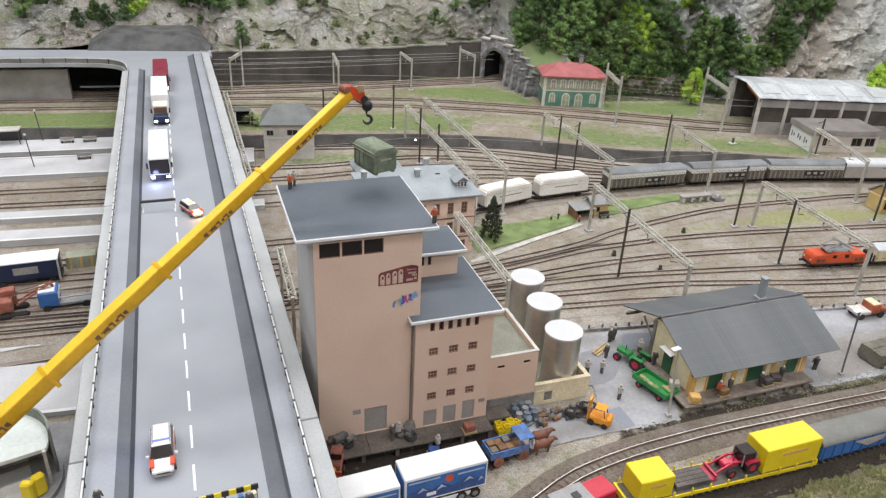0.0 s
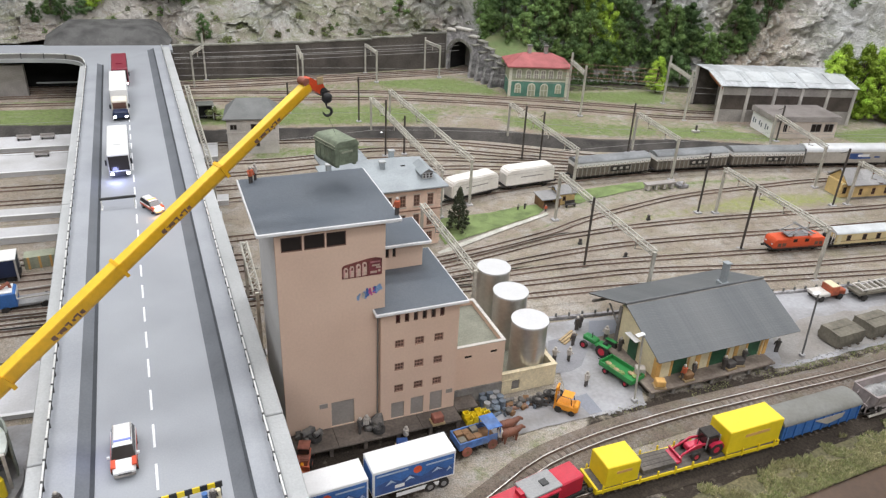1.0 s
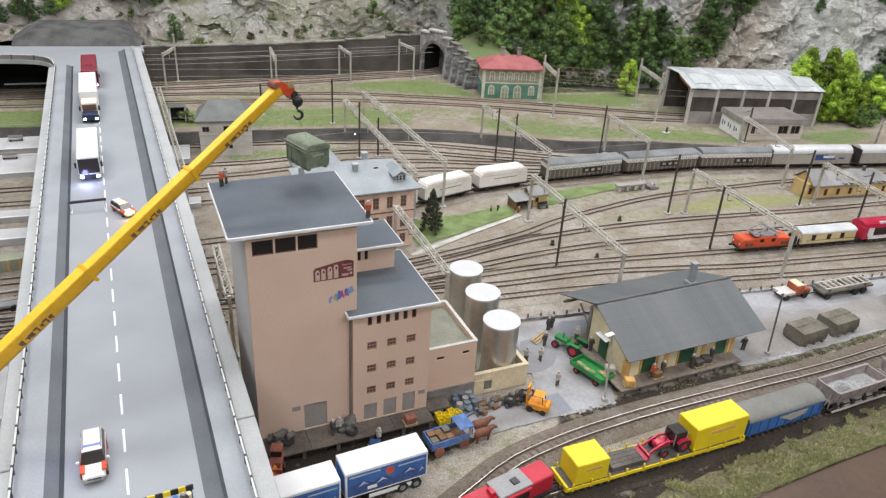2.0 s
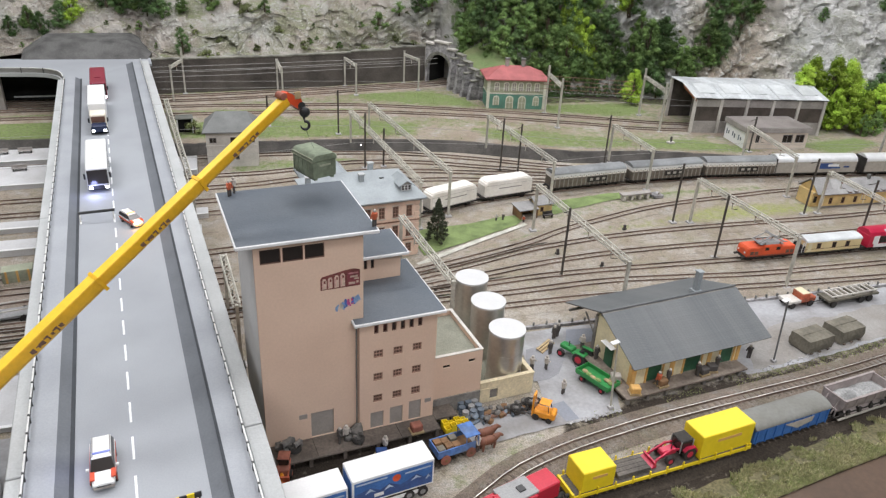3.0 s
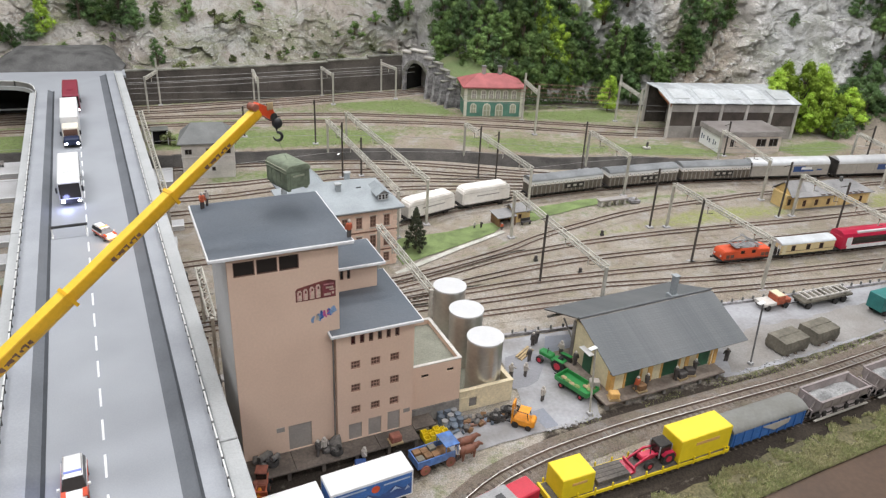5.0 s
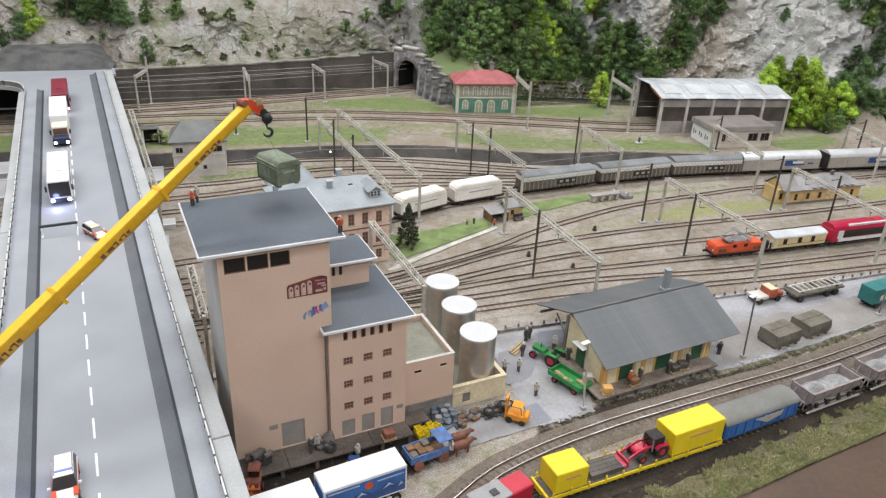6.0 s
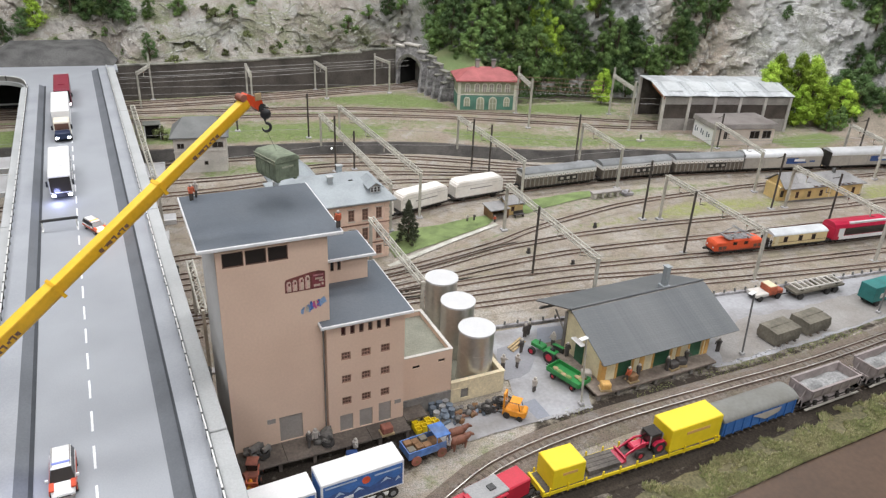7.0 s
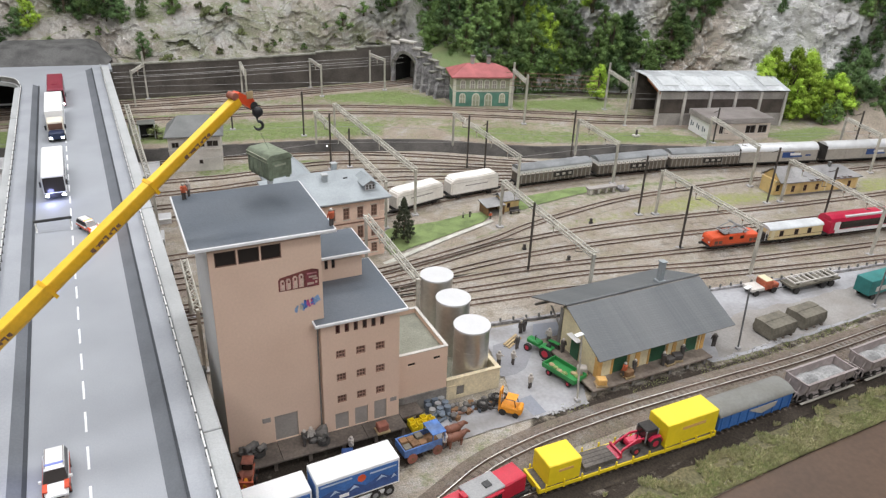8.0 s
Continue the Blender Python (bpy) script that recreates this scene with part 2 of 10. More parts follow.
mat("paint_cream", (0.70, 0.62, 0.42), 0.5, var=0.06, bump=0)
mat("coach_buff", (0.68, 0.55, 0.30), 0.5, var=0.06, bump=0)
mat("coach_roof", (0.56, 0.58, 0.59), 0.45, var=0.08, fine=2, coarse=0.4, bump=0.03)
mat("paint_teal", (0.03, 0.19, 0.18), 0.5, var=0.12, bump=0)
mat("paint_grey", (0.30, 0.30, 0.30), 0.6, var=0.12, bump=0.05)
mat("wagon_silver", (0.82, 0.83, 0.84), 0.3, 0.35, var=0.06, fine=1, coarse=0.2, bump=0.02)
mat("wagon_grey", (0.42, 0.39, 0.345), 0.55, var=0.10, fine=2, coarse=0.3, bump=0.05)
mat("wagon_brown", (0.155, 0.13, 0.105), 0.75, var=0.2, fine=3, coarse=0.4, bump=0.15)
mat("wagon_roof", (0.22, 0.23, 0.235), 0.7, var=0.14, fine=2, coarse=0.3, bump=0.1)
mat("white_weathered", (0.82, 0.79, 0.745), 0.6, var=0.07, fine=2, coarse=0.3, bump=0.03, tint=(0.72, 0.67, 0.61))
mat("gravel_load", (0.34, 0.34, 0.335), 0.95, var=0.25, fine=5, bump=0.6)
mat("underframe", (0.04, 0.036, 0.033), 0.8, 0.2, var=0.25, bump=0.1)
mat("rubber", (0.035, 0.032, 0.03), 0.9, var=0.2, bump=0.1)
mat("hopper_grey", (0.29, 0.25, 0.24), 0.75, var=0.16, fine=2, coarse=0.4, bump=0.12, tint=(0.23, 0.195, 0.18))
mat("roof_weathered", (0.20, 0.20, 0.185), 0.85, var=0.07, fine=3, coarse=0.3, bump=0.2, tint=(0.16, 0.155, 0.135))
mat("wine_red", (0.24, 0.02, 0.045), 0.35, var=0.08, bump=0)
mat("forklift_orange", (0.76, 0.30, 0.02), 0.5, var=0.12, fine=3, bump=0)
mat("scrap_dark", (0.10, 0.095, 0.09), 0.85, var=0.35, fine=2, bump=0.3, tint=(0.20, 0.18, 0.16), rnd=0.4)
mat("scrap_blue", (0.115, 0.14, 0.17), 0.8, var=0.3, fine=2, bump=0.3, tint=(0.12, 0.14, 0.17), rnd=0.3)
mat("pavilion_white", (0.62, 0.66, 0.62), 0.6, var=0.08, fine=3, coarse=0.3, bump=0.05)
mat("crate_olive", (0.165, 0.15, 0.118), 0.9, var=0.2, fine=3, bump=0.2)
mat("wood_pale", (0.42, 0.31, 0.17), 0.8, var=0.2, fine=3, bump=0.1)
mat("wood_brown", (0.21, 0.115, 0.055), 0.8, var=0.2, fine=3, bump=0.1)
mat("figure_dark", (0.09, 0.08, 0.075), 0.8, var=0.3, fine=2, bump=0)
mat("figure_orange", (0.55, 0.13, 0.06), 0.7, var=0.2, fine=2, bump=0)
mat("figure_pale", (0.46, 0.42, 0.38), 0.8, var=0.25, fine=2, bump=0)
mat("horse_brown", (0.19, 0.075, 0.045), 0.6, var=0.15, fine=2, bump=0)
mat("bark", (0.09, 0.065, 0.045), 0.95, var=0.3, fine=4, bump=0.4)
mat("lamp_glow", (0.95, 0.97, 1.0), 0.4, emit=9.0, var=0.0, bump=0)
mat("blue_glow", (0.16, 0.2, 0.5), 0.4, emit=0.5, var=0.0, bump=0)
mat("orange_glow", (1.0, 0.32, 0.05), 0.4, emit=1.8, var=0.0, bump=0)
mat("hall_paint", (0.16, 0.16, 0.16), 0.9, var=0.05, bump=0)
mat("hall_floor", (0.16, 0.14, 0.125), 0.7, var=0.1, bump=0)


def leaf_mat(name, col, col2):
    """Leaf flakes: each flake has its own tone between two greens, each plant its own depth."""
    m = mat(name, col, 0.95, var=0.22, fine=0.9, coarse=0.3, bump=0, tint=col2, rnd=0.45, spec=0.08)
    n, l = m.node_tree.nodes, m.node_tree.links
    bs = n["Principled BSDF"]
    old = bs.inputs["Base Color"].links[0].from_socket
    geo = n.new("ShaderNodeNewGeometry")
    r = n.new("ShaderNodeMapRange")
    r.inputs["To Min"].default_value, r.inputs["To Max"].default_value = 0.7, 1.2
    l.new(geo.outputs["Random Per Island"], r.inputs["Value"])
    mu = n.new("ShaderNodeMix")
    mu.data_type, mu.blend_type = "RGBA", "MULTIPLY"
    mu.inputs[0].default_value = 1.0
    l.new(old, mu.inputs[6])
    l.new(r.outputs[0], mu.inputs[7])
    l.new(mu.outputs[2], bs.inputs["Base Color"])
    return m


leaf_mat("leaf_dark", (0.075, 0.128, 0.052), (0.135, 0.2, 0.08))
leaf_mat("leaf_mid", (0.12, 0.195, 0.066), (0.205, 0.295, 0.1))
leaf_mat("leaf_lime", (0.27, 0.41, 0.055), (0.42, 0.54, 0.09))
leaf_mat("leaf_conifer", (0.065, 0.075, 0.05), (0.10, 0.11, 0.07))
leaf_mat("leaf_shrub", (0.125, 0.15, 0.065), (0.20, 0.215, 0.105))


def rock_mat(name):
    """Plaster rock: pink beige sheets in the west, tan then pale grey blocks in the east,
    drifts of moss, run-down stains, and near-white edge highlights painted on like dry-brushing."""
    m = bpy.data.materials.new(name)
    m.use_nodes = True
    nt = m.node_tree
    n, l = nt.nodes, nt.links
    bs = n["Principled BSDF"]
    tc = n.new("ShaderNodeTexCoord")
    mp = n.new("ShaderNodeMapping")
    mp.inputs["Scale"].default_value = (87, 87, 87)
    l.new(tc.outputs["Object"], mp.inputs["Vector"])

    def noise_at(scale, detail=8, rough=0.6, stretch=None, turn=(0, 0, 0), warp=0.0):
        x = n.new("ShaderNodeTexNoise")
        x.inputs["Scale"].default_value, x.inputs["Detail"].default_value, x.inputs["Roughness"].default_value = scale, detail, rough
        x.inputs["Distortion"].default_value = warp
        src = mp.outputs[0]
        if stretch:
            q = n.new("ShaderNodeMapping")
            q.inputs["Scale"].default_value, q.inputs["Rotation"].default_value = stretch, turn
            l.new(src, q.inputs["Vector"])
            src = q.outputs[0]
        l.new(src, x.inputs["Vector"])
        return x.outputs["Fac"]

    def ramp(v, lo, hi, top=1.0):
        x = n.new("ShaderNodeMapRange")
        x.inputs["From Min"].default_value, x.inputs["From Max"].default_value, x.inputs["To Max"].default_value = lo, hi, top
        l.new(v, x.inputs["Value"])
        return x.outputs[0]

    def mix(f, a, b):
        x = n.new("ShaderNodeMix")
        x.data_type = "RGBA"
        l.new(f, x.inputs[0])
        for k, v in ((6, a), (7, b)):
            if isinstance(v, tuple):
                x.inputs[k].default_value = (*v, 1)
            else:
                l.new(v, x.inputs[k])
        return x.outputs[2]

    def times(a, b):
        x = n.new("ShaderNodeMath")
        x.operation = "MULTIPLY"
        l.new(a, x.inputs[0])
        l.new(b, x.inputs[1])
        return x.outputs[0]

    sx = n.new("ShaderNodeSeparateXYZ")
    l.new(mp.outputs[0], sx.inputs[0])
    east = ramp(sx.outputs[0], 40, 52)
    tan_belt = times(ramp(sx.outputs[0], 98, 104), ramp(sx.outputs[0], 121, 113))
    big, med, tiny = noise_at(0.06, 6), noise_at(0.45, 8, 0.65), noise_at(2.4, 10, 0.7)
    west_c = mix(ramp(big, 0.40, 0.62), (0.50, 0.495, 0.465), (0.49, 0.435, 0.385))
    west_c = mix(ramp(noise_at(0.16, 7, 0.65), 0.46, 0.6, 0.9), west_c, (0.36, 0.315, 0.27))
    tan = mix(ramp(noise_at(0.14, 6), 0.4, 0.6), (0.66, 0.59, 0.50), (0.52, 0.42, 0.335))
    grey = mix(ramp(noise_at(0.13, 6), 0.4, 0.62), (0.84, 0.835, 0.82), (0.67, 0.66, 0.65))
    c = mix(east, west_c, mix(tan_belt, grey, tan))
    stain = mix(east, (0.385, 0.35, 0.305), (0.53, 0.515, 0.49))
    bare = ramp(east, 2.2, 0.0)
    c = mix(ramp(med, 0.52, 0.78, 0.75), c, stain)
    # stains that ran down the face, and slanting beds in the east
    c = mix(ramp(noise_at(0.5, 5, 0.6, (1.0, 0.6, 0.22), warp=0.6), 0.56, 0.7, 0.6), c, stain)
    c = mix(times(east, ramp(noise_at(0.55, 6, 0.6, (0.45, 1.0, 1.5), (0, -0.6, 0), 0.8), 0.54, 0.66, 0.75)), c, (0.40, 0.375, 0.345))
    # moss in drifts and on whatever lies flat
    c = mix(times(bare, ramp(noise_at(0.10, 9, 0.72), 0.47, 0.6, 0.85)), c, (0.25, 0.255, 0.165))
    geo = n.new("ShaderNodeNewGeometry")
    sep = n.new("ShaderNodeSeparateXYZ")
    l.new(geo.outputs["Normal"], sep.inputs[0])
    add = n.new("ShaderNodeMath")
    l.new(sep.outputs[2], add.inputs[0])
    l.new(noise_at(0.2, 8, 0.7), add.inputs[1])
    c = mix(ramp(add.outputs[0], 1.28, 1.46, 0.9), c, (0.245, 0.27, 0.145))
    c = mix(ramp(tiny, 0.56, 0.85), c, (0.76, 0.745, 0.70))
    c = mix(times(east, ramp(noise_at(0.9, 5, 0.6, (0.35, 1.0, 1.6), (0, -0.6, 0), 0.5), 0.585, 0.65, 0.8)), c, (0.84, 0.83, 0.80))
    # edge highlights painted into the colour, near white like dry-brushing
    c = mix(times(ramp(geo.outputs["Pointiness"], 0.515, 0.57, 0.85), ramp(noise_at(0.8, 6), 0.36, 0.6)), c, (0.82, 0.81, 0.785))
    l.new(c, bs.inputs["Base Color"])
    bs.inputs["Roughness"].default_value = 0.95
    bs.inputs["Specular IOR Level"].default_value = 0.25
    h1 = n.new("ShaderNodeMath")
    h1.operation = "MULTIPLY_ADD"
    l.new(med, h1.inputs[0])
    h1.inputs[1].default_value = 1.6
    l.new(tiny, h1.inputs[2])
    bp = n.new("ShaderNodeBump")
    bp.inputs["Strength"].default_value, bp.inputs["Distance"].default_value = 0.85, 0.010
    l.new(h1.outputs[0], bp.inputs["Height"])
    l.new(bp.outputs[0], bs.inputs["Normal"])
    MATS[name] = m


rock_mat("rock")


# ---------------------------------------------------------------- mesh helpers
def bm_new():
    return bmesh.new()


def box(bm, x0, y0, z0, x1, y1, z1, bev=0.0, rz=0.0, piv=None):
    r = bmesh.ops.create_cube(bm, size=1.0)
    vs = r["verts"]
    bmesh.ops.scale(bm, vec=(x1 - x0, y1 - y0, z1 - z0), verts=vs)
    bmesh.ops.translate(bm, vec=((x0 + x1) / 2, (y0 + y1) / 2, (z0 + z1) / 2), verts=vs)
    if bev:
        es = {e for v in vs for e in v.link_edges}
        bmesh.ops.bevel(bm, geom=list(es), offset=bev, segments=1, affect="EDGES")
    elif rz:
        bmesh.ops.rotate(bm, verts=vs, cent=piv or (0, 0, 0), matrix=Matrix.Rotation(radians(rz), 3, "Z"))
    return vs


def cyl(bm, a, b, r0, r1=None, n=12, caps=True):
    a, b = Vector(a), Vector(b)
    d = b - a
    m = Matrix.Translation((a + b) / 2) @ d.to_track_quat("Z", "Y").to_matrix().to_4x4()
    return bmesh.ops.create_cone(bm, cap_ends=caps, segments=n, radius1=r0, radius2=r0 if r1 is None else r1, depth=d.length, matrix=m)["verts"]


def ball(bm, c, r, sub=1, sc=(1, 1, 1)):
    return bmesh.ops.create_icosphere(bm, subdivisions=sub, radius=r, matrix=Matrix.Translation(c) @ Matrix.Diagonal((*sc, 1)))["verts"]


def prism(bm, pts, axis, a, b):
    """A closed outline swept straight along one axis, from a to b."""
    def at(p, t):
        return {"x": (t, p[0], p[1]), "y": (p[0], t, p[1]), "z": (p[0], p[1], t)}[axis]
    v0 = [bm.verts.new(at(p, a)) for p in pts]
    v1 = [bm.verts.new(at(p, b)) for p in pts]
    bm.faces.new(v0)
    bm.faces.new(v1[::-1])
    for i in range(len(pts)):
        j = (i + 1) % len(pts)
        bm.faces.new((v0[i], v1[i], v1[j], v0[j]))
    bmesh.ops.recalc_face_normals(bm, faces=bm.faces)
    return v0 + v1


def sweep(bm, path, prof, closed_prof=True, caps=True):
    """An outline (across, up) carried along a flat path of (x, y, z)."""
    rings = []
    for i, p in enumerate(path):
        q0, q1 = Vector(path[max(i - 1, 0)]), Vector(path[min(i + 1, len(path) - 1)])
        d = (q1 - q0)
        d.z = 0
        d.normalize()
        side = Vector((d.y, -d.x, 0))
        rings.append([bm.verts.new(Vector(p) + side * u + Vector((0, 0, w))) for u, w in prof])
    k = len(prof)
    for r0, r1 in zip(rings, rings[1:]):
        for i in range(k if closed_prof else k - 1):
            j = (i + 1) % k
            bm.faces.new((r0[i], r0[j], r1[j], r1[i]))
    if closed_prof and caps:
        bm.faces.new(rings[0])
        bm.faces.new(rings[-1][::-1])
    bmesh.ops.recalc_face_normals(bm, faces=bm.faces)


def mesh_of(bm, name, material, smooth=True, angle=35):
    bmesh.ops.scale(bm, vec=(U, U, U), verts=bm.verts)
    me = bpy.data.meshes.new(name)
    bm.to_mesh(me)
    bm.free()
    me.materials.append(MATS[material])
    if smooth:
        me.polygons.foreach_set("use_smooth", [True] * len(me.polygons))
        me.set_sharp_from_angle(angle=radians(angle))
    return me


def part(name, bm, material, parent=None, label="", m=None, smooth=True):
    ob = new(name, mesh_of(bm, name, material, smooth))
    ob.parent = parent
    if m is not None:
        ob.matrix_basis = m
    return tagged(ob, label)


def share(name, me, parent, m, label=""):
    ob = new(name, me)
    ob.parent, ob.matrix_basis = parent, m
    return tagged(ob, label)


def thing(name, label, category, m=None, group="", kind=""):
    ob = new(name)
    ob.empty_display_size = 0.01
    if m is not None:
        ob.matrix_basis = m
    return tagged(ob, label, category, group, kind)


def single(name, bm, material, label, category, m=None, group="", kind="", smooth=True):
    return tagged(part(name, bm, material, None, label, m, smooth), label, category, group, kind)


def bx(*a, **k):
    bm = bm_new()
    box(bm, *a, **k)
    return bm


def rod(a, b, r, n=10):
    bm = bm_new()
    cyl(bm, a, b, r, n=n)
    return bm


def spline(pts, step=2.0):
    """A smooth path through a few given places."""
    pts = [Vector(p) for p in pts]
    ext = [pts[0] * 2 - pts[1], *pts, pts[-1] * 2 - pts[-2]]
    out = []
    for i in range(1, len(ext) - 2):
        p0, p1, p2, p3 = ext[i - 1:i + 3]
        k = max(2, int((p2 - p1).length / step))
        for j in range(k):
            t = j / k
            out.append(0.5 * ((2 * p1) + (p2 - p0) * t + (2 * p0 - 5 * p1 + 4 * p2 - p3) * t * t + (3 * p1 - p0 - 3 * p2 + p3) * t ** 3))
    out.append(pts[-1])
    return out


def along(path, s):
    """Place and heading at a length s along a path."""
    for a, b in zip(path, path[1:]):
        d = (b - a).length
        if s <= d:
            break
        s -= d
    w = (b - a).normalized()
    return a + w * s, math.degrees(math.atan2(w.y, w.x))


def length(path):
    return sum((b - a).length for a, b in zip(path, path[1:]))


def nearest_x(path, x):
    """The length along a path at which it reaches x."""
    s = 0
    for a, b in zip(path, path[1:]):
        if min(a.x, b.x) <= x <= max(a.x, b.x) and abs(b.x - a.x) > 1e-6:
            return s + (b - a).length * (x - a.x) / (b.x - a.x)
        s += (b - a).length
    return s


def ground_mat(name, stone, pale, soil):
    """Gravel and earth: the sheet's own cover attribute says where grass, moss, dark soil and painted shade lie."""
    m = bpy.data.materials.new(name)
    m.use_nodes = True
    n, l = m.node_tree.nodes, m.node_tree.links
    bs = n["Principled BSDF"]
    tc = n.new("ShaderNodeTexCoord")
    mp = n.new("ShaderNodeMapping")
    mp.inputs["Scale"].default_value = (87, 87, 87)
    l.new(tc.outputs["Object"], mp.inputs["Vector"])

    def noise_at(scale, detail=6, rough=0.6):
        x = n.new("ShaderNodeTexNoise")
        x.inputs["Scale"].default_value, x.inputs["Detail"].default_value, x.inputs["Roughness"].default_value = scale, detail, rough
        l.new(mp.outputs[0], x.inputs["Vector"])
        return x.outputs["Fac"]

    def ramp(v, lo, hi, a=0.0, b=1.0):
        x = n.new("ShaderNodeMapRange")
        for k, w in (("From Min", lo), ("From Max", hi), ("To Min", a), ("To Max", b)):
            x.inputs[k].default_value = w
        l.new(v, x.inputs["Value"])
        return x.outputs[0]

    def math2(op, a, b):
        x = n.new("ShaderNodeMath")
        x.operation = op
        for k, v in ((0, a), (1, b)):
            if isinstance(v, float):
                x.inputs[k].default_value = v
            else:
                l.new(v, x.inputs[k])
        return x.outputs[0]

    def mix(f, a, b, kind="MIX"):
        x = n.new("ShaderNodeMix")
        x.data_type, x.blend_type = "RGBA", kind
        l.new(f, x.inputs[0]) if not isinstance(f, float) else None
        if isinstance(f, float):
            x.inputs[0].default_value = f
        for k, v in ((6, a), (7, b)):
            if isinstance(v, tuple):
                x.inputs[k].default_value = (*v, 1)
            else:
                l.new(v, x.inputs[k])
        return x.outputs[2]

    at = n.new("ShaderNodeAttribute")
    at.attribute_name = "cover"
    sp = n.new("ShaderNodeSeparateColor")
    l.new(at.outputs["Color"], sp.inputs[0])
    grit = noise_at(7, 6, 0.7)
    dust = min(1.0, stone[0] / 0.27)
    mid = noise_at(0.9, 6, 0.65)
    wide = noise_at(0.09, 5)
    c = mix(ramp(wide, 0.4, 0.62), stone, pale)
    c = mix(ramp(mid, 0.5, 0.78), c, soil)
    # thin moss and grey dust in drifts everywhere
    c = mix(ramp(noise_at(0.21, 7, 0.7), 0.48, 0.66, 0.0, 0.72), c, tuple(v * dust for v in (0.275, 0.25, 0.172)))
    c = mix(ramp(noise_at(0.35, 7, 0.7), 0.5, 0.72, 0.0, 0.85), c, tuple(v * dust for v in (0.40, 0.385, 0.365)))
    for ch, lo, hi, tone in ((2, 0.42, 0.8, (0.05, 0.039, 0.03)), (1, 0.45, 1.0, (0.31, 0.33, 0.125)), (0, 0.42, 0.95, (0.19, 0.245, 0.09))):
        w = math2("ADD", sp.outputs[ch], math2("MULTIPLY", math2("SUBTRACT", mid, 0.5), 1.6))
        tone2 = mix(ramp(noise_at(2.2 + ch, 5), 0.4, 0.65), tone, tuple(v * 0.72 for v in tone))
        c = mix(ramp(w, lo, hi), c, tone2)
    g = ramp(grit, 0.3, 0.7, 0.5, 1.5)
    c = mix(1.0, c, g, "MULTIPLY")
    l.new(c, bs.inputs["Base Color"])
    bs.inputs["Roughness"].default_value = 0.95
    bs.inputs["Specular IOR Level"].default_value = 0.3
    bp = n.new("ShaderNodeBump")
    bp.inputs["Strength"].default_value, bp.inputs["Distance"].default_value = 0.6, 0.0025
    l.new(math2("ADD", grit, mid), bp.inputs["Height"])
    l.new(bp.outputs[0], bs.inputs["Normal"])
    MATS[name] = m


ground_mat("yard_ground", (0.29, 0.245, 0.196), (0.38, 0.34, 0.29), (0.19, 0.152, 0.118))
ground_mat("terrace_ground", (0.27, 0.215, 0.17), (0.335, 0.285, 0.23), (0.205, 0.16, 0.125))

ground_mat("front_ballast", (0.16, 0.128, 0.103), (0.215, 0.175, 0.143), (0.10, 0.076, 0.059))


# ---------------------------------------------------------------- the table, the ground and the mountain
TZ = 1.6  # level of the upper terrace


def lerp_path(pts, x):
    for (x0, y0), (x1, y1) in zip(pts, pts[1:]):
        if x <= x1:
            return y0 + (y1 - y0) * (x - x0) / (x1 - x0)
    return pts[-1][1]


EDGE = [(-140, -18.5), (20, -17.7), (31, -15.9), (40, -14.5), (53, -12.8), (75, -9.7), (120, -3.5), (200, 8)]
TERRACE = [(-140, 92), (-60, 90), (-38, 88), (-18.2, 82), (0, 81), (14.2, 80), (26, 78), (35, 75.7), (46, 70.2), (54.2, 66.6), (62, 65.4), (70.5, 64.2), (85.6, 58.9), (102.5, 54.9), (130, 52), (200, 50)]
FOOT = [(-140, 124), (-53, 124), (-48, 127.5), (-25, 127.5), (-20, 118.5), (8, 119), (22, 121.5), (41.6, 127), (46.5, 126), (49.5, 114), (52.5, 107.5), (64, 106), (80, 105), (95, 99), (112, 91), (121, 83), (127, 72), (140, 66), (200, 58)]


def sheet(bm, xs, y0, y1, rows, z):
    grid = []
    for x in xs:
        a, b = y0(x), y1(x)
        grid.append([bm.verts.new((x, a + (b - a) * j / rows, z(x, a + (b - a) * j / rows))) for j in range(rows + 1)])
    for c0, c1 in zip(grid, grid[1:]):
        for j in range(rows):
            bm.faces.new((c0[j], c1[j], c1[j + 1], c0[j + 1]))


def span(a, b, k):
    return [a + (b - a) * i / k for i in range(k + 1)]


def bumpy(x, y):
    return 0.05 * noise.noise((x * 0.3, y * 0.3, 0)) + 0.04 * noise.noise((x * 1.1, y * 1.1, 3))


def inside(px_, py_, pts, soft):
    """How far inside a polygon each point lies, from 0 to 1 over a soft rim."""
    k = len(pts)
    odd = np.zeros(px_.shape, bool)
    near = np.full(px_.shape, 1e9)
    for i in range(k):
        (x0, y0), (x1, y1) = pts[i], pts[(i + 1) % k]
        if y0 != y1:
            odd ^= ((y0 > py_) != (y1 > py_)) & (px_ < (x1 - x0) * (py_ - y0) / (y1 - y0) + x0)
        ex, ey = x1 - x0, y1 - y0
        q = np.clip(((px_ - x0) * ex + (py_ - y0) * ey) / (ex * ex + ey * ey + 1e-9), 0, 1)
        near = np.minimum(near, np.hypot(px_ - x0 - q * ex, py_ - y0 - q * ey))
    return np.clip(0.5 + np.where(odd, near, -near) / (2 * soft), 0, 1)


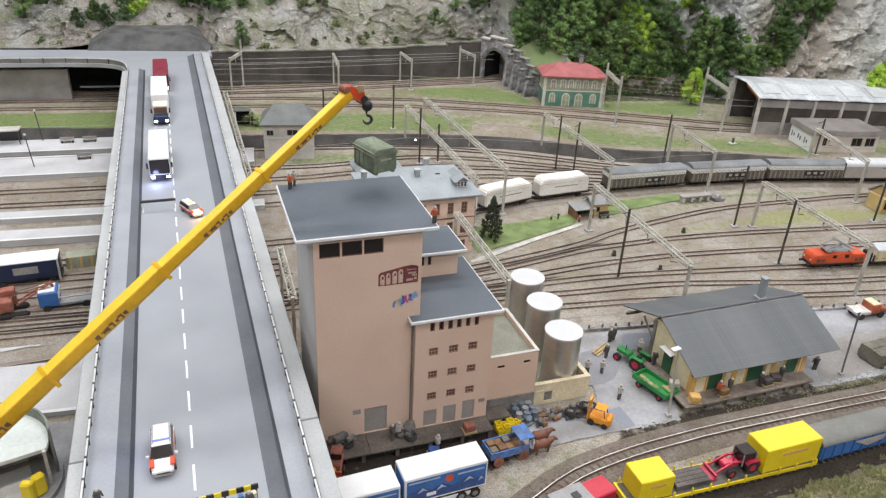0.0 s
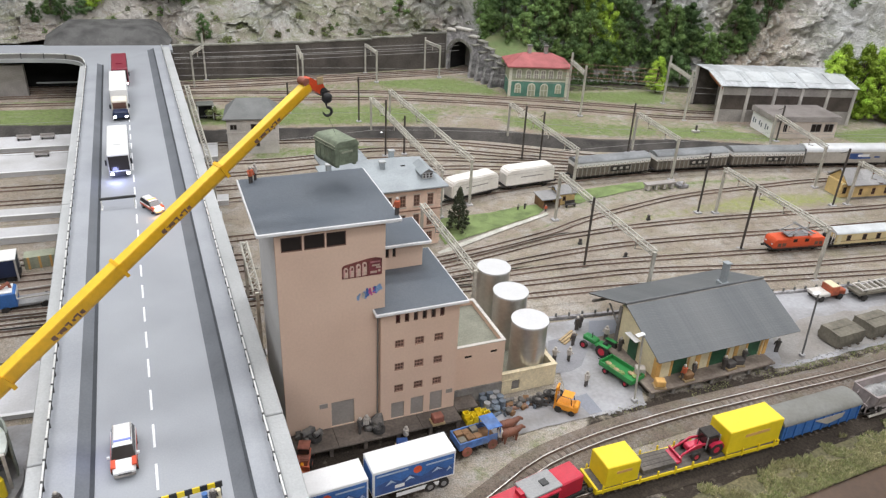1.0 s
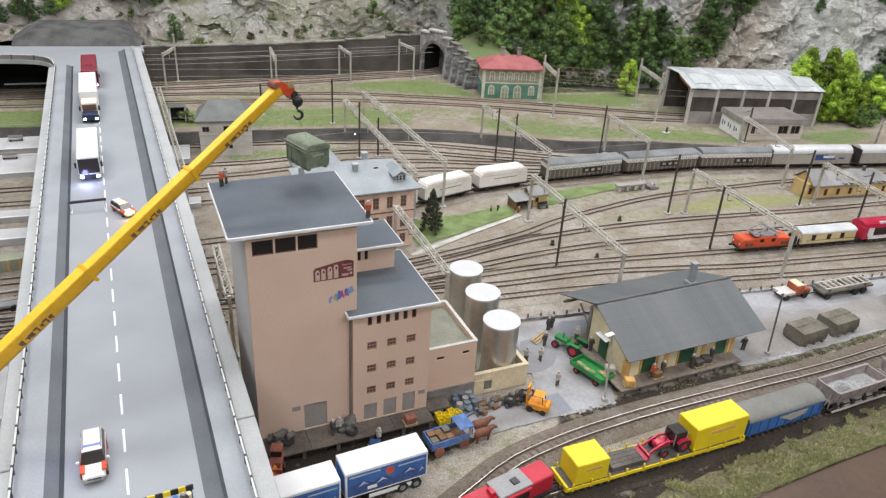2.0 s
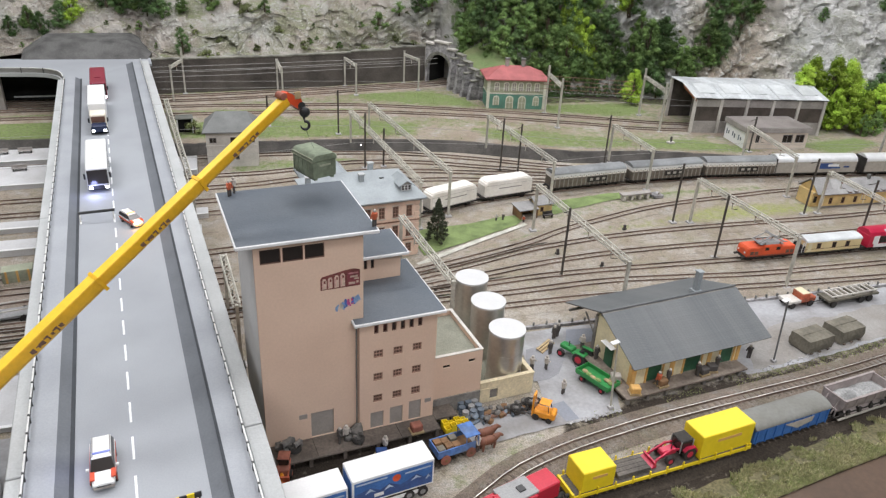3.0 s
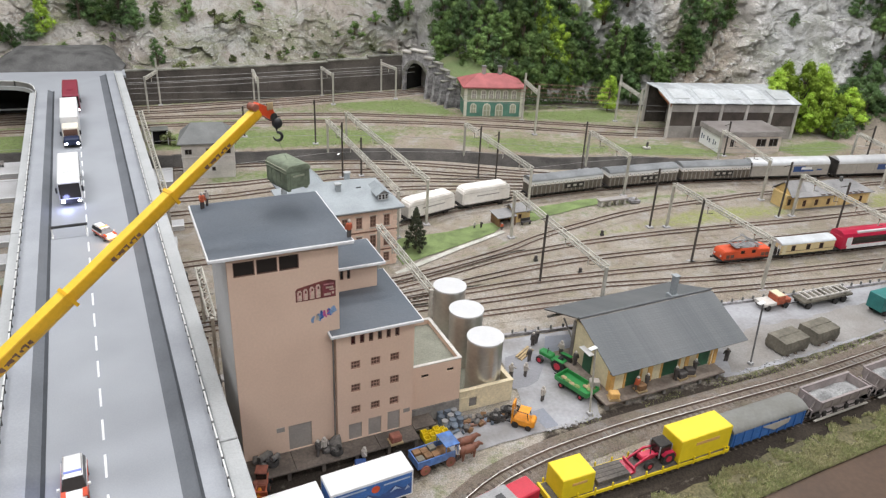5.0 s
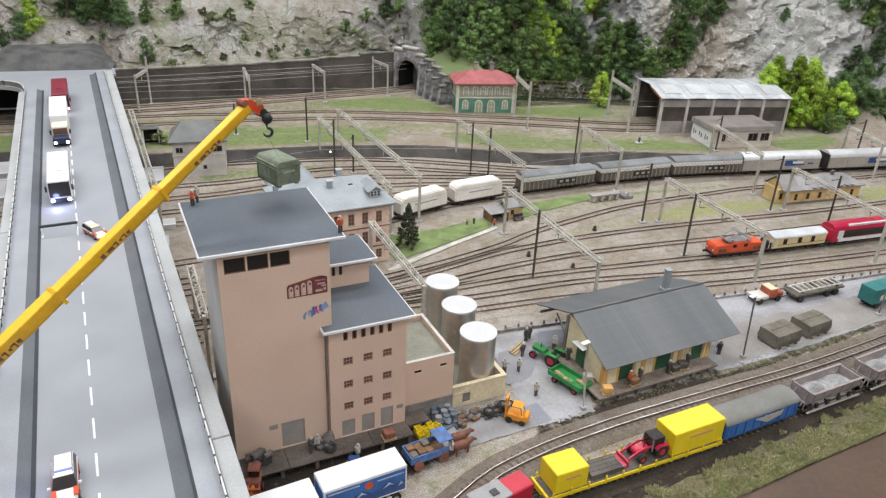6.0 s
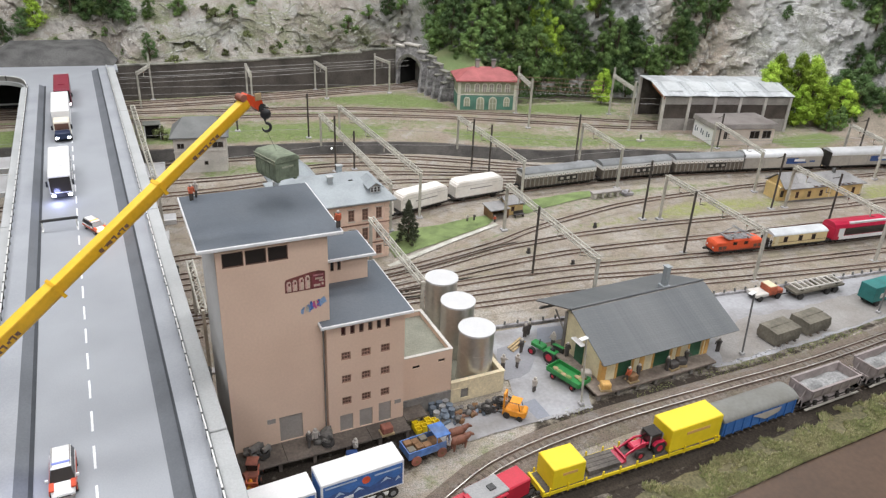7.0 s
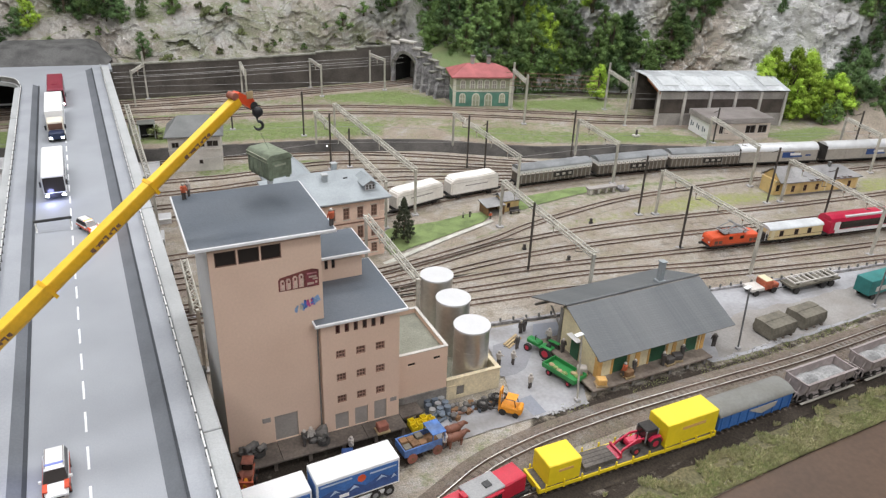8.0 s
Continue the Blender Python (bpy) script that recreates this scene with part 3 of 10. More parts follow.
def cover(ob, areas):
    """Writes where grass (red), moss (green), and dark soil with painted shade (blue) lie on a ground sheet."""
    me = ob.data
    co = np.empty(len(me.vertices) * 3)
    me.vertices.foreach_get("co", co)
    co = co.reshape(-1, 3) / U
    out = np.zeros((len(co), 4))
    out[:, 3] = 1
    for ch, soft, amount, pts in areas:
        out[:, ch] = np.maximum(out[:, ch], amount * inside(co[:, 0], co[:, 1], pts, soft))
    layer = me.attributes.new("cover", "FLOAT_COLOR", "POINT")
    layer.data.foreach_set("color", out.ravel())


bm = bm_new()
sheet(bm, span(-140, 200, 380), lambda x: lerp_path(EDGE, x), lambda x: lerp_path(TERRACE, x) + 1.5, 110, lambda x, y: bumpy(x, y) - 0.03)
ground = single("ground", bm, "yard_ground", "beige brown ballast and gravel ground of a model rail yard", "ground", kind="structure")
cover(ground, [
    # dark soil along the edge, deepened with the freight train's shade
    (2, 1.2, 0.9, [(-60, -16)] + [(x, lerp_path(EDGE, x) + 6.2) for x in (-60, 10, 20, 31, 40, 53, 75, 110)] + [(110, -16)]),
    # dark yard earth before the mill ramp, with the ramp's shade painted in
    (2, 1.2, 0.95, [(-12, -9.5), (1, -9), (4, -6), (8.5, -4.6), (10, -2.2), (9, 0.8), (-12, 0.8)]),
    (0, 1.0, 0.5, [(4, -9), (10, -8), (15, -5.5), (13, -4), (6, -5.5)]),
    # soil painted darker where the shed platform's shadow falls
    (2, 0.7, 0.95, [(25.5, -3.6), (42.5, -1.6), (42.5, 0.6), (26, -0.9)]),
    (2, 0.9, 1.0, [(18, -4.4), (30, -3), (44, -1.4), (60, 0.8), (80, 4), (80, 5.2), (60, 2.2), (44, 0.2), (27, -1.2), (19, -2.4)]),
    (0, 0.6, 0.62, [(11, -6.0), (17, -3.6), (26, -2.7), (26, -2.0), (17, -2.6), (11, -4.4)]),
    (0, 0.6, 0.66, [(42, -0.9), (60, 1.6), (78, 4.2), (78, 5.4), (60, 2.6), (42, 0.2)]),
    (1, 1.6, 0.85, [(60, 36.0), (72, 35.8), (84, 36.2), (86, 39.5), (76, 42), (66, 42), (58, 39.5)]),
    (1, 1.6, 0.85, [(97, 34), (118, 34.5), (122, 39), (106, 41.5)]),
    (0, 1.4, 0.7, [(57, 45.6), (70, 46.6), (84, 46.2), (82, 48.8), (66, 50), (56, 49)]),
    (0, 1.2, 0.68, [(19, 33.0), (28, 36.4), (34.5, 39.6), (37, 38.6), (28, 34.2), (20, 31)]),
    (0, 1.4, 0.8, [(-9, 69.6), (7, 70), (16, 72.4), (14, 75.2), (-7, 75.6)]),
    (1, 2.5, 0.62, [(40, 33.5), (60, 35), (88, 36), (88, 43), (60, 41.5), (43, 38)]),
    (0, 2.5, 0.56, [(34, 34), (50, 36), (56, 43), (40, 41.5)]),
    (0, 2.0, 0.5, [(30, 30), (44, 31.4), (60, 31.6), (60, 33), (42, 33.4), (30, 32)]),
    (1, 2.0, 0.5, [(66, 24.6), (90, 24.2), (110, 24), (110, 26.4), (84, 27), (66, 27)]),
    (0, 2.5, 0.5, [(36, 40), (48, 41.5), (70, 46), (70, 50), (46, 50), (36, 46)]),
    (0, 2.0, 0.45, [(46, 31), (70, 30.4), (90, 30), (90, 32), (60, 33), (46, 32.5)]),
])

bm = bm_new()
sheet(bm, span(-140, 200, 340), lambda x: lerp_path(TERRACE, x) + 0.02, lambda x: max(lerp_path(FOOT, x), lerp_path(TERRACE, x) + 8) + 6, 60, lambda x, y: TZ + bumpy(x, y) * 1.5)
terrace = single("upper_terrace", bm, "terrace_ground", "raised terrace of dry grass and brown earth behind the yard", "ground", kind="structure")
cover(terrace, [(0, 1.6, amount, pts) for amount, pts in (
    (0.85, [(-16, 104), (4, 103), (22, 101), (20, 97), (-2, 98.5), (-17, 100)]),
    (1.0, [(18, 113), (38, 113.6), (46, 106), (47.5, 97), (36, 100.5), (22, 106.5)]),
    (1.0, [(60, 97), (78, 93), (84, 86), (74, 87), (60, 92)]),
    (0.95, [(-18, 96), (0, 95), (18, 93.5), (31, 88), (27, 80.5), (0, 82.5), (-18, 85)]),
    (0.9, [(38, 85), (54, 79.5), (70, 72), (68, 66.5), (52, 69), (40, 76.5)]),
    (1.0, [(68, 74), (84, 69.5), (93, 61.8), (88, 60), (70, 65.5)]),
    (1.0, [(101, 64), (120, 66), (122, 60), (106, 55.5)]),
    (1.0, [(60, 98.5), (84, 97.5), (84, 88), (60, 91)]),
    (0.6, [(-140, 130), (46, 130), (46, 84), (-140, 88)]),
    (1.0, [(-140, 104), (-24, 104), (-22, 87), (-140, 88)]),
    (0.55, [(46, 110), (120, 92), (120, 60), (46, 70)]))] + [(2, 1.0, 1.0, [(59, 112), (59, 99), (82, 98), (100, 90), (100, 104)])])

bm = bm_new()
sweep(bm, [(x, lerp_path(TERRACE, x), 0) for x in span(-140, 200, 100)], [(2.0, -0.1), (0.15, TZ), (-0.35, TZ + 0.05), (-0.35, -0.1)])
single("terrace_wall", bm, "retaining_grey", "dark grey sloping retaining wall along the terrace", "wall", kind="structure")

# brown board round the edge of the table, its skirt, the hall
bm = bm_new()
sweep(bm, [(x, lerp_path(EDGE, x), 0) for x in span(-140, 200, 60)], [(0, 0.02), (10.5, -0.5), (11.0, -0.9), (11.0, -8), (0.0, -8)])
single("table_edge", bm, "fascia_brown", "dark brown painted wooden edge board of the layout table", "edge board", kind="structure")

hall = thing("exhibition_hall", "pale painted hall round the model landscape", "hall", kind="structure")
bm = bm_new()
box(bm, -330, -330, -86, 400, 330, -84)
part("floor", bm, "hall_floor", hall)
for nm, b in (("wall_south", (-330, -335, -84, 400, -330, 180)), ("wall_north", (-330, 330, -84, 400, 335, 180)),
              ("wall_west", (-335, -335, -84, -330, 335, 180)), ("wall_east", (400, -335, -84, 405, 335, 180))):
    part(nm, bx(*b), "hall_paint", hall)
bm = bm_new()
box(bm, -335, -335, 180, 405, 335, 184)
single("ceiling", bm, "hall_paint", "plain pale ceiling of the exhibition hall", "ceiling", kind="structure")

# the plain carcass that carries the landscape
carcass = thing("table_carcass", "plain dark brown boards enclosing the layout table and the mountain", "table", kind="structure")
part("front_panel", bx(-140, -25.0, -84, 30, -24.4, -7.9), "fascia_brown", carcass)
bm = bm_new()
sweep(bm, [(x, lerp_path(EDGE, x), 0) for x in span(30, 200, 30)], [(10.4, -84), (10.4, -7.9), (9.8, -7.9), (9.8, -84)])
part("front_panel", bm, "fascia_brown", carcass)
part("side_panel", bx(-141, -14, -84, -140.2, 178, -0.1), "fascia_brown", carcass)
part("side_panel", bx(200.2, 8, -84, 201, 150, -0.1), "fascia_brown", carcass)
part("back_panel", bx(-141, 181, -84, 201, 182, 62), "fascia_brown", carcass)
part("mountain_side", bx(-142, 122, -0.1, -141, 181, 62), "fascia_brown", carcass)
part("mountain_side", bx(201, 56, -0.1, 202, 181, 62), "fascia_brown", carcass)

# rock face behind
bm = bm_new()
ND = 175
xs = span(-140, -77, 40) + span(-76, 61.5, 330) + span(62, 142, 300) + span(143, 200, 40)


def shards(x, d, size, seed):
    """Broken facets: every cell is its own tilted plane, so cell borders are breaks."""
    w = noise.noise_vector((x * 0.12, d * 0.12, seed)) * 0.45
    q = Vector((x / size, d / (size * 1.25), seed)) + w
    dist, pts = noise.voronoi(q)
    p = pts[0]
    r = noise.cell_vector(p * 7.31 + Vector((seed, 3.1, 1.7)))
    return (r.z - 0.5) * 0.9 + (r.x - 0.5) * 1.7 * (q.x - p.x) + (r.y - 0.5) * 1.7 * (q.y - p.y), dist[1] - dist[0]


grid = []
for x in xs:
    yf = lerp_path(FOOT, x)
    # how far the ground lies above the terrace at the foot: on top of the back wall, or level
    z0 = 8.6 if x < 41 else (8.6 - 7.0 * min(1, max(0, x - 46) / 5))
    steep = 0.72 if x < 41 else (0.95 if x < 84 else 1.35)
    east = min(1.0, max(0.0, (x - 62) / 26))
    col = []
    for j in range(ND + 1):
        d = 62 * (j / ND) ** 1.25
        q = Vector((x * 0.05, (yf + d) * 0.05, d * 0.04))
        lump = noise.fractal(q * 2.2, 1.0, 2.0, 4)
        step = noise.noise(q * 9.0)
        grow = min(1.0, d / 3)
        rough = saw = bend = 0.0
        if east < 1:
            # west: bulging sheets parted by ledges and a few upright clefts
            ph = d * 0.5 + 2.6 * noise.noise((x * 0.035, d * 0.06, 2)) + 0.9 * noise.noise((x * 0.15, d * 0.1, 6))
            saw = (ph % 1.0) ** 2.2 * max(0.0, min(1.0, 0.5 + 1.6 * noise.noise((x * 0.06, d * 0.09, 11))))
            cleft = max(0.0, 0.14 - abs(noise.noise((x * 0.11, d * 0.03, 8)))) * 6
            ws, we = shards(x, d * 0.7, 4.6, 3.0)
            ws2, we2 = shards(x + 5, d * 0.8, 1.7, 7.0)
            rough = (1.05 * ws + 0.32 * ws2 + 1.1 * saw - 0.7 * cleft) * (1 - east)
        if east > 0:
            # east: blocks in beds that slant up to the right
            a_ = x * 0.80 + d * 0.60
            b_ = -x * 0.60 + d * 0.80
            s1, e1 = shards(a_ * 0.6, b_, 4.4, 1.0)
            s2, e2 = shards(a_ * 0.6 + 3, b_, 1.9, 5.0)
            s3, e3 = shards(a_ * 0.7 + 7, b_, 0.9, 9.0)
            bend = s2 * east
            rough += (2.5 * s1 + 1.7 * s2 + 0.95 * s3) * east
        z = z0 + d * steep + grow * (1.7 * lump + (0.45 * saw) * (1 - east) + 0.32 * rough * (0.5 + 0.5 * east))
        yy = yf + d * (0.8 if x < 41 else 0.55) + grow * (1.5 * lump + 0.4 * step - rough)
        col.append(bm.verts.new((x + grow * (0.4 * step + 0.35 * bend), yy, z if j else (TZ - 0.4 if x > 41.5 else 8.4))))
    grid.append(col)
for c0, c1 in zip(grid, grid[1:]):
    for j in range(ND):
        bm.faces.new((c0[j], c1[j], c1[j + 1], c0[j + 1]))
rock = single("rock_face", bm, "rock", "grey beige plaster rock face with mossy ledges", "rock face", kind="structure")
for p in rock.data.polygons:
    p.use_smooth = True
rock.data.set_sharp_from_angle(angle=radians(19))


# back retaining wall in stepped lengths, and its coping
BACK = [(-26, 116.8), (-8, 117.6), (8, 118.6), (22, 120.6), (32, 121.9), (40.6, 122.9)]
back = thing("back_wall", "tall dark grey concrete retaining wall with a pale coping", "wall", kind="structure")
heights = [8.9, 8.9, 9.0, 9.3, 9.8]
for (a, b), h in zip(zip(BACK, BACK[1:]), heights):
    bm = bm_new()
    sweep(bm, [(a[0], a[1], 0), (b[0], b[1], 0)], [(0.0, 0), (0.0, h), (-0.9, h), (-0.9, 0)])
    part("wall_panel", bm, "backwall_grey", back)
    bm = bm_new()
    sweep(bm, [(a[0], a[1], h), (b[0], b[1], h)], [(0.15, 0), (0.15, 0.28), (-1.1, 0.28), (-1.1, 0)])
    part("coping", bm, "coping", back, "pale coping strip")

# tunnel mouth: portal across the line, with a wing wall stepping down beside it
tunnel = thing("tunnel_portal", "grey stone railway tunnel portal with pale cap stones", "tunnel portal", P(42.95, 118.75, TZ, -57), kind="structure")
R, SP, WL, WR, H = 3.55, 3.6, 4.3, 4.7, 9.9
ring_o = [(WR, 0), (WR, SP), (WR, H - 1.2), (2.6, H - 1.2), (2.6, H), (0.2, H), (-1.6, H), (-1.6, H - 0.7), (-WL, H - 0.7), (-WL, SP), (-WL, 0)]
ring_i = [(R, 0)] + [(R * math.cos(a), SP + R * math.sin(a)) for a in span(0, math.pi, 8)] + [(-R, 0)]
bm = bm_new()
vo, vi, wo, wi = ([bm.verts.new((p[0], y, p[1])) for p in ring] for ring, y in ((ring_o, 0), (ring_i, 0), (ring_o, 0.8), (ring_i, 0.8)))
for i in range(len(ring_o) - 1):
    bm.faces.new((vo[i], vo[i + 1], vi[i + 1], vi[i]))
    bm.faces.new((wo[i], wi[i], wi[i + 1], wo[i + 1]))
    bm.faces.new((vo[i], wo[i], wo[i + 1], vo[i + 1]))
    bm.faces.new((vi[i], vi[i + 1], wi[i + 1], wi[i]))
bmesh.ops.recalc_face_normals(bm, faces=bm.faces)
part("portal_face", bm, "stone_grey", tunnel)
# lining coloured black, so the darkness of the bore sits in the material
bm = bm_new()
tube = [[bm.verts.new((p[0] * 1.06, y, p[1] * 1.04)) for p in ring_i] for y in (0.8, 10)]
for i in range(len(ring_i) - 1):
    bm.faces.new((tube[0][i], tube[0][i + 1], tube[1][i + 1], tube[1][i]))
bm.faces.new(tube[1])
part("tunnel_lining", bm, "shade_black", tunnel, "tunnel lining coloured black for the dark bore")
for k in range(13):
    a0, a1 = math.pi * k / 13 + 0.02, math.pi * (k + 1) / 13 - 0.02
    bm = bm_new()
    prism(bm, [(R * math.cos(a0), SP + R * math.sin(a0)), ((R + 0.7) * math.cos(a0), SP + (R + 0.7) * math.sin(a0)),
               ((R + 0.7) * math.cos(a1), SP + (R + 0.7) * math.sin(a1)), (R * math.cos(a1), SP + R * math.sin(a1))], "y", -0.14, 0.3)
    part("arch_stone", bm, "coping", tunnel, "pale arch stone")
for x0, x1, z in ((-1.8, 2.8, H), (2.5, WR + 0.2, H - 1.2), (-WL - 0.1, -1.5, H - 0.7)):
    part("cap_stone", bx(x0, -0.35, z, x1, 1.2, z + 0.45, bev=0.06), "hut_light", tunnel, "pale cap stone")

wing = thing("wing_wall", "grey stone wing wall stepping down with buttresses", "wall", kind="structure")
WA, WB = Vector((45.6, 114.4, 0)), Vector((48.3, 102.6, 0))
wd = (WB - WA).normalized()
wl = (WB - WA).length
wrz = math.degrees(math.atan2(wd.y, wd.x))
for k in range(4):
    s0, s1 = wl * k / 4, wl * (k + 1) / 4
    h = (8.3, 7.3, 6.2, 5.1)[k]
    c = WA + wd * s0
    m_ = P(c.x, c.y, TZ - 0.1, wrz)
    part("wall_step", bx(0, 0.3, 0, s1 - s0, 1.2, h, bev=0.05), "stone_grey", wing, m=m_)
    part("cap_stone", bx(-0.1, -0.1, h, s1 - s0 + 0.1, 1.3, h + 0.32, bev=0.05), "coping", wing, "pale cap stone", m=m_)
    bm = bm_new()
    prism(bm, [(-2.3, 0), (0.3, 0), (0.3, h - 0.9), (-0.9, h - 0.9), (-1.5, h - 1.5)], "x", 0.25, 1.35)
    part("buttress", bm, "stone_grey", wing, m=m_)
    part("buttress_cap", bx(0.15, -1.6, h - 0.9, 1.45, 0.3, h - 0.6, bev=0.05), "coping", wing, m=m_)


# ---------------------------------------------------------------- flat ground cover
def patch(name, label, material, pts, z, rag=0.5, kind="structure"):
    """A ragged-edged sheet on the ground."""
    path = []
    k = len(pts)
    for i in range(k):
        a, b = Vector((*pts[i], 0)), Vector((*pts[(i + 1) % k], 0))
        n_ = max(2, int((b - a).length / 0.9))
        for j in range(n_):
            q = a + (b - a) * j / n_
            w = noise.noise_vector((q.x * 0.6, q.y * 0.6, z * 9))
            path.append(q + Vector((w.x, w.y, 0)) * rag)
    bm = bm_new()
    vs = [bm.verts.new((q.x, q.y, z)) for q in path]
    bm.faces.new(vs)
    bmesh.ops.triangulate(bm, faces=bm.faces)
    bmesh.ops.recalc_face_normals(bm, faces=bm.faces)
    if bm.faces and sum(f.normal.z for f in bm.faces) < 0:
        bmesh.ops.reverse_faces(bm, faces=bm.faces)
    return single(name, bm, material, label, "ground", kind=kind, smooth=False)


patch("goods_yard", "pale grey concrete goods yard round the shed and silos", "pavement_grey",
      [(9.5, -3.6), (14, -3.0), (18.4, -2.6), (23.7, -2.2), (25.4, -1.9), (26.4, 0.4), (34, 1.3), (41, 2.2), (42, 0.1), (47, 0.4), (56, 1.4), (64, 2.6), (80, 4.6), (98, 7), (98, 12.2), (74, 12.6), (59, 13.2), (40, 13.2), (28, 13.1), (20, 13.3), (19.5, 6), (18.6, 0.2), (12, 0.2), (9, -1.5)], 0.06, 0.25)
patch("asphalt_patch", "darker blue grey repaired patch in the goods yard", "patch_blue", [(19.0, 0.4), (20.6, 0.7), (20.9, -2.1), (19.5, -2.2)], 0.10, 0.03)
patch("asphalt_patch", "darker worn patch beside the silos", "patch_asphalt", [(18.9, 4.4), (20.6, 4.3), (22.0, 5.0), (23.0, 6.2), (23.9, 7.3), (24.4, 9.0), (23.3, 10.4), (20.4, 9.8), (19.6, 8.0)], 0.10, 0.12)
patch("dusty_paving", "dusty worn paving of the goods yard beyond the shed", "yard_dust", [(43.5, 0.9), (47, 0.9), (56, 1.9), (64, 3.0), (80, 5.0), (97, 7.4), (97, 11.6), (78, 10.2), (62, 8.2), (52, 8.0), (45.5, 5.6)], 0.09, 0.6)
patch("asphalt_patch", "blue grey asphalt patch beside the shed gable", "patch_blue", [(25.0, 9.5), (26.8, 8.0), (28.4, 9.2), (30.0, 12.2), (26.6, 12.6)], 0.11, 0.12)
patch("paved_square", "blue grey paved square round the domed pavilion", "pavement_grey", [(-75, -17), (-21.5, -17), (-21.5, 8.2), (-30, 7.6), (-75, 7.0)], 0.05, 0.1)
patch("pale_paving", "dusty pale concrete patch beside the sidings", "platform_pale", [(-41, 19.6), (-35.2, 20.2), (-34.6, 22.6), (-38, 23.4), (-42, 22.4)], 0.07, 0.4)
patch("rusty_soil", "reddish brown rusty soil under the old excavator", "rust_soil", [(-45, 23.6), (-38, 23.8), (-32.5, 24.4), (-32, 27), (-38, 29.5), (-46, 29)], 0.05, 0.6)
patch("lawn", "bright green lawn beside the pink house", "grass_lawn", [(15.6, 33.9), (19.5, 35.6), (24.2, 37.5), (31.9, 40.9), (33.6, 42.4), (33.4, 44.3), (30.6, 44.2), (25.7, 42.9), (21.8, 42.5), (17.5, 42.0), (15.4, 39.5)], 0.08, 0.12)
patch("lawn", "green grass strip beside the signal cabin", "grass_lawn", [(39.5, 43.6), (49, 46.4), (56, 48.2), (60, 49.4), (52, 49.9), (43, 48.6), (38.6, 46.6)], 0.08, 0.3)
patch("footpath", "pale gravel footpath along the lawn", "path_gravel", [(14.0, 32.0), (17.2, 33.75), (24.2, 37.2), (31.9, 40.6), (33.4, 41.3), (33.6, 40.6), (32.3, 39.95), (24.5, 36.4), (17.6, 32.95), (14.3, 31.2)], 0.10, 0.04)


# ---------------------------------------------------------------- tracks
FRONT = spline([(1, -14.0, 0), (9, -9.3, 0), (13, -7.2, 0), (18.8, -5.6, 0), (24, -4.75, 0), (29, -4.1, 0), (41, -3.1, 0), (50, -2.4, 0), (59, -1.3, 0), (80, 1.8, 0), (125, 8, 0)])
FREIGHT = spline([(3, -14.0, 0), (10, -11.9, 0), (15, -10.95, 0), (28, -9.75, 0), (43, -8.05, 0), (58, -6.15, 0), (80, -2.8, 0), (125, 4, 0)])
MAIN = spline([(-70, 36, 0), (-15, 40, 0), (5, 42.5, 0), (17.7, 46.4, 0), (29.4, 50.2, 0), (46.1, 52.7, 0), (61.3, 53.4, 0), (75.8, 53.1, 0), (92, 51.2, 0), (111, 48.7, 0), (150, 44, 0)])
T1 = spline([(-70, 26, 0), (-10, 27, 0), (11.9, 29.4, 0), (29.5, 33.9, 0), (37.3, 37.2, 0), (45.7, 39.9, 0), (58.2, 43.0, 0), (76.1, 44.5, 0), (86.8, 44.9, 0), (130, 44, 0)])
T2 = spline([(-70, 24, 0), (-10, 25.5, 0), (11.4, 27.5, 0), (28.8, 32.0, 0), (35.4, 33.1, 0), (43.9, 34.0, 0), (56.3, 34.3, 0), (73.5, 33.8, 0), (89.4, 33.4, 0), (130, 33.6, 0)])
T3 = spline([(-70, 21, 0), (-10, 23.5, 0), (11.1, 25.1, 0), (26.9, 27.7, 0), (33.7, 28.6, 0), (41.3, 29.1, 0), (52.8, 29.0, 0), (72.4, 28.3, 0), (130, 27.4, 0)])
T4 = spline([(8, 23.8, 0), (20, 24.4, 0), (32, 24.9, 0), (50.8, 24.0, 0), (66.9, 23.0, 0), (91.2, 22.2, 0), (130, 21.5, 0)])
T5 = spline([(0, 21.3, 0), (11.7, 21.8, 0), (23.6, 21.7, 0), (36.3, 21.9, 0), (46.8, 20.8, 0), (57.4, 19.4, 0), (69.7, 18.7, 0), (86.6, 18.0, 0), (130, 16.8, 0)])
T6 = spline([(0, 18.6, 0), (11, 18.8, 0), (22.6, 18.8, 0), (34.9, 18.4, 0), (55.2, 16.5, 0), (66.7, 15.5, 0), (82.3, 14.4, 0), (130, 12, 0)])
TA = spline([(-70, 77, 0), (-13, 78, 0), (13.4, 76.3, 0), (26.6, 73.0, 0), (37.1, 68.6, 0), (52.2, 61.8, 0), (75, 56.8, 0), (100, 51.8, 0), (140, 48.5, 0)])
TB = spline([(-70, 70, 0), (-13, 68.6, 0), (0.4, 69, 0), (12.8, 71.2, 0), (25.3, 69, 0), (35.7, 64.9, 0), (51, 59.3, 0), (64, 55.8, 0), (78, 53.6, 0)])
TC = spline([(-70, 62, 0), (-13.5, 63.2, 0), (0, 64.4, 0), (12, 66.6, 0), (24.1, 64.8, 0), (34.7, 62.1, 0), (44.7, 59.8, 0), (58, 55.5, 0), (66, 53.8, 0)])
TD = spline([(-70, 57, 0), (-13.5, 57.8, 0), (10, 60.5, 0), (23, 60.8, 0), (32, 59.2, 0), (41, 57.4, 0), (52, 54.5, 0)])
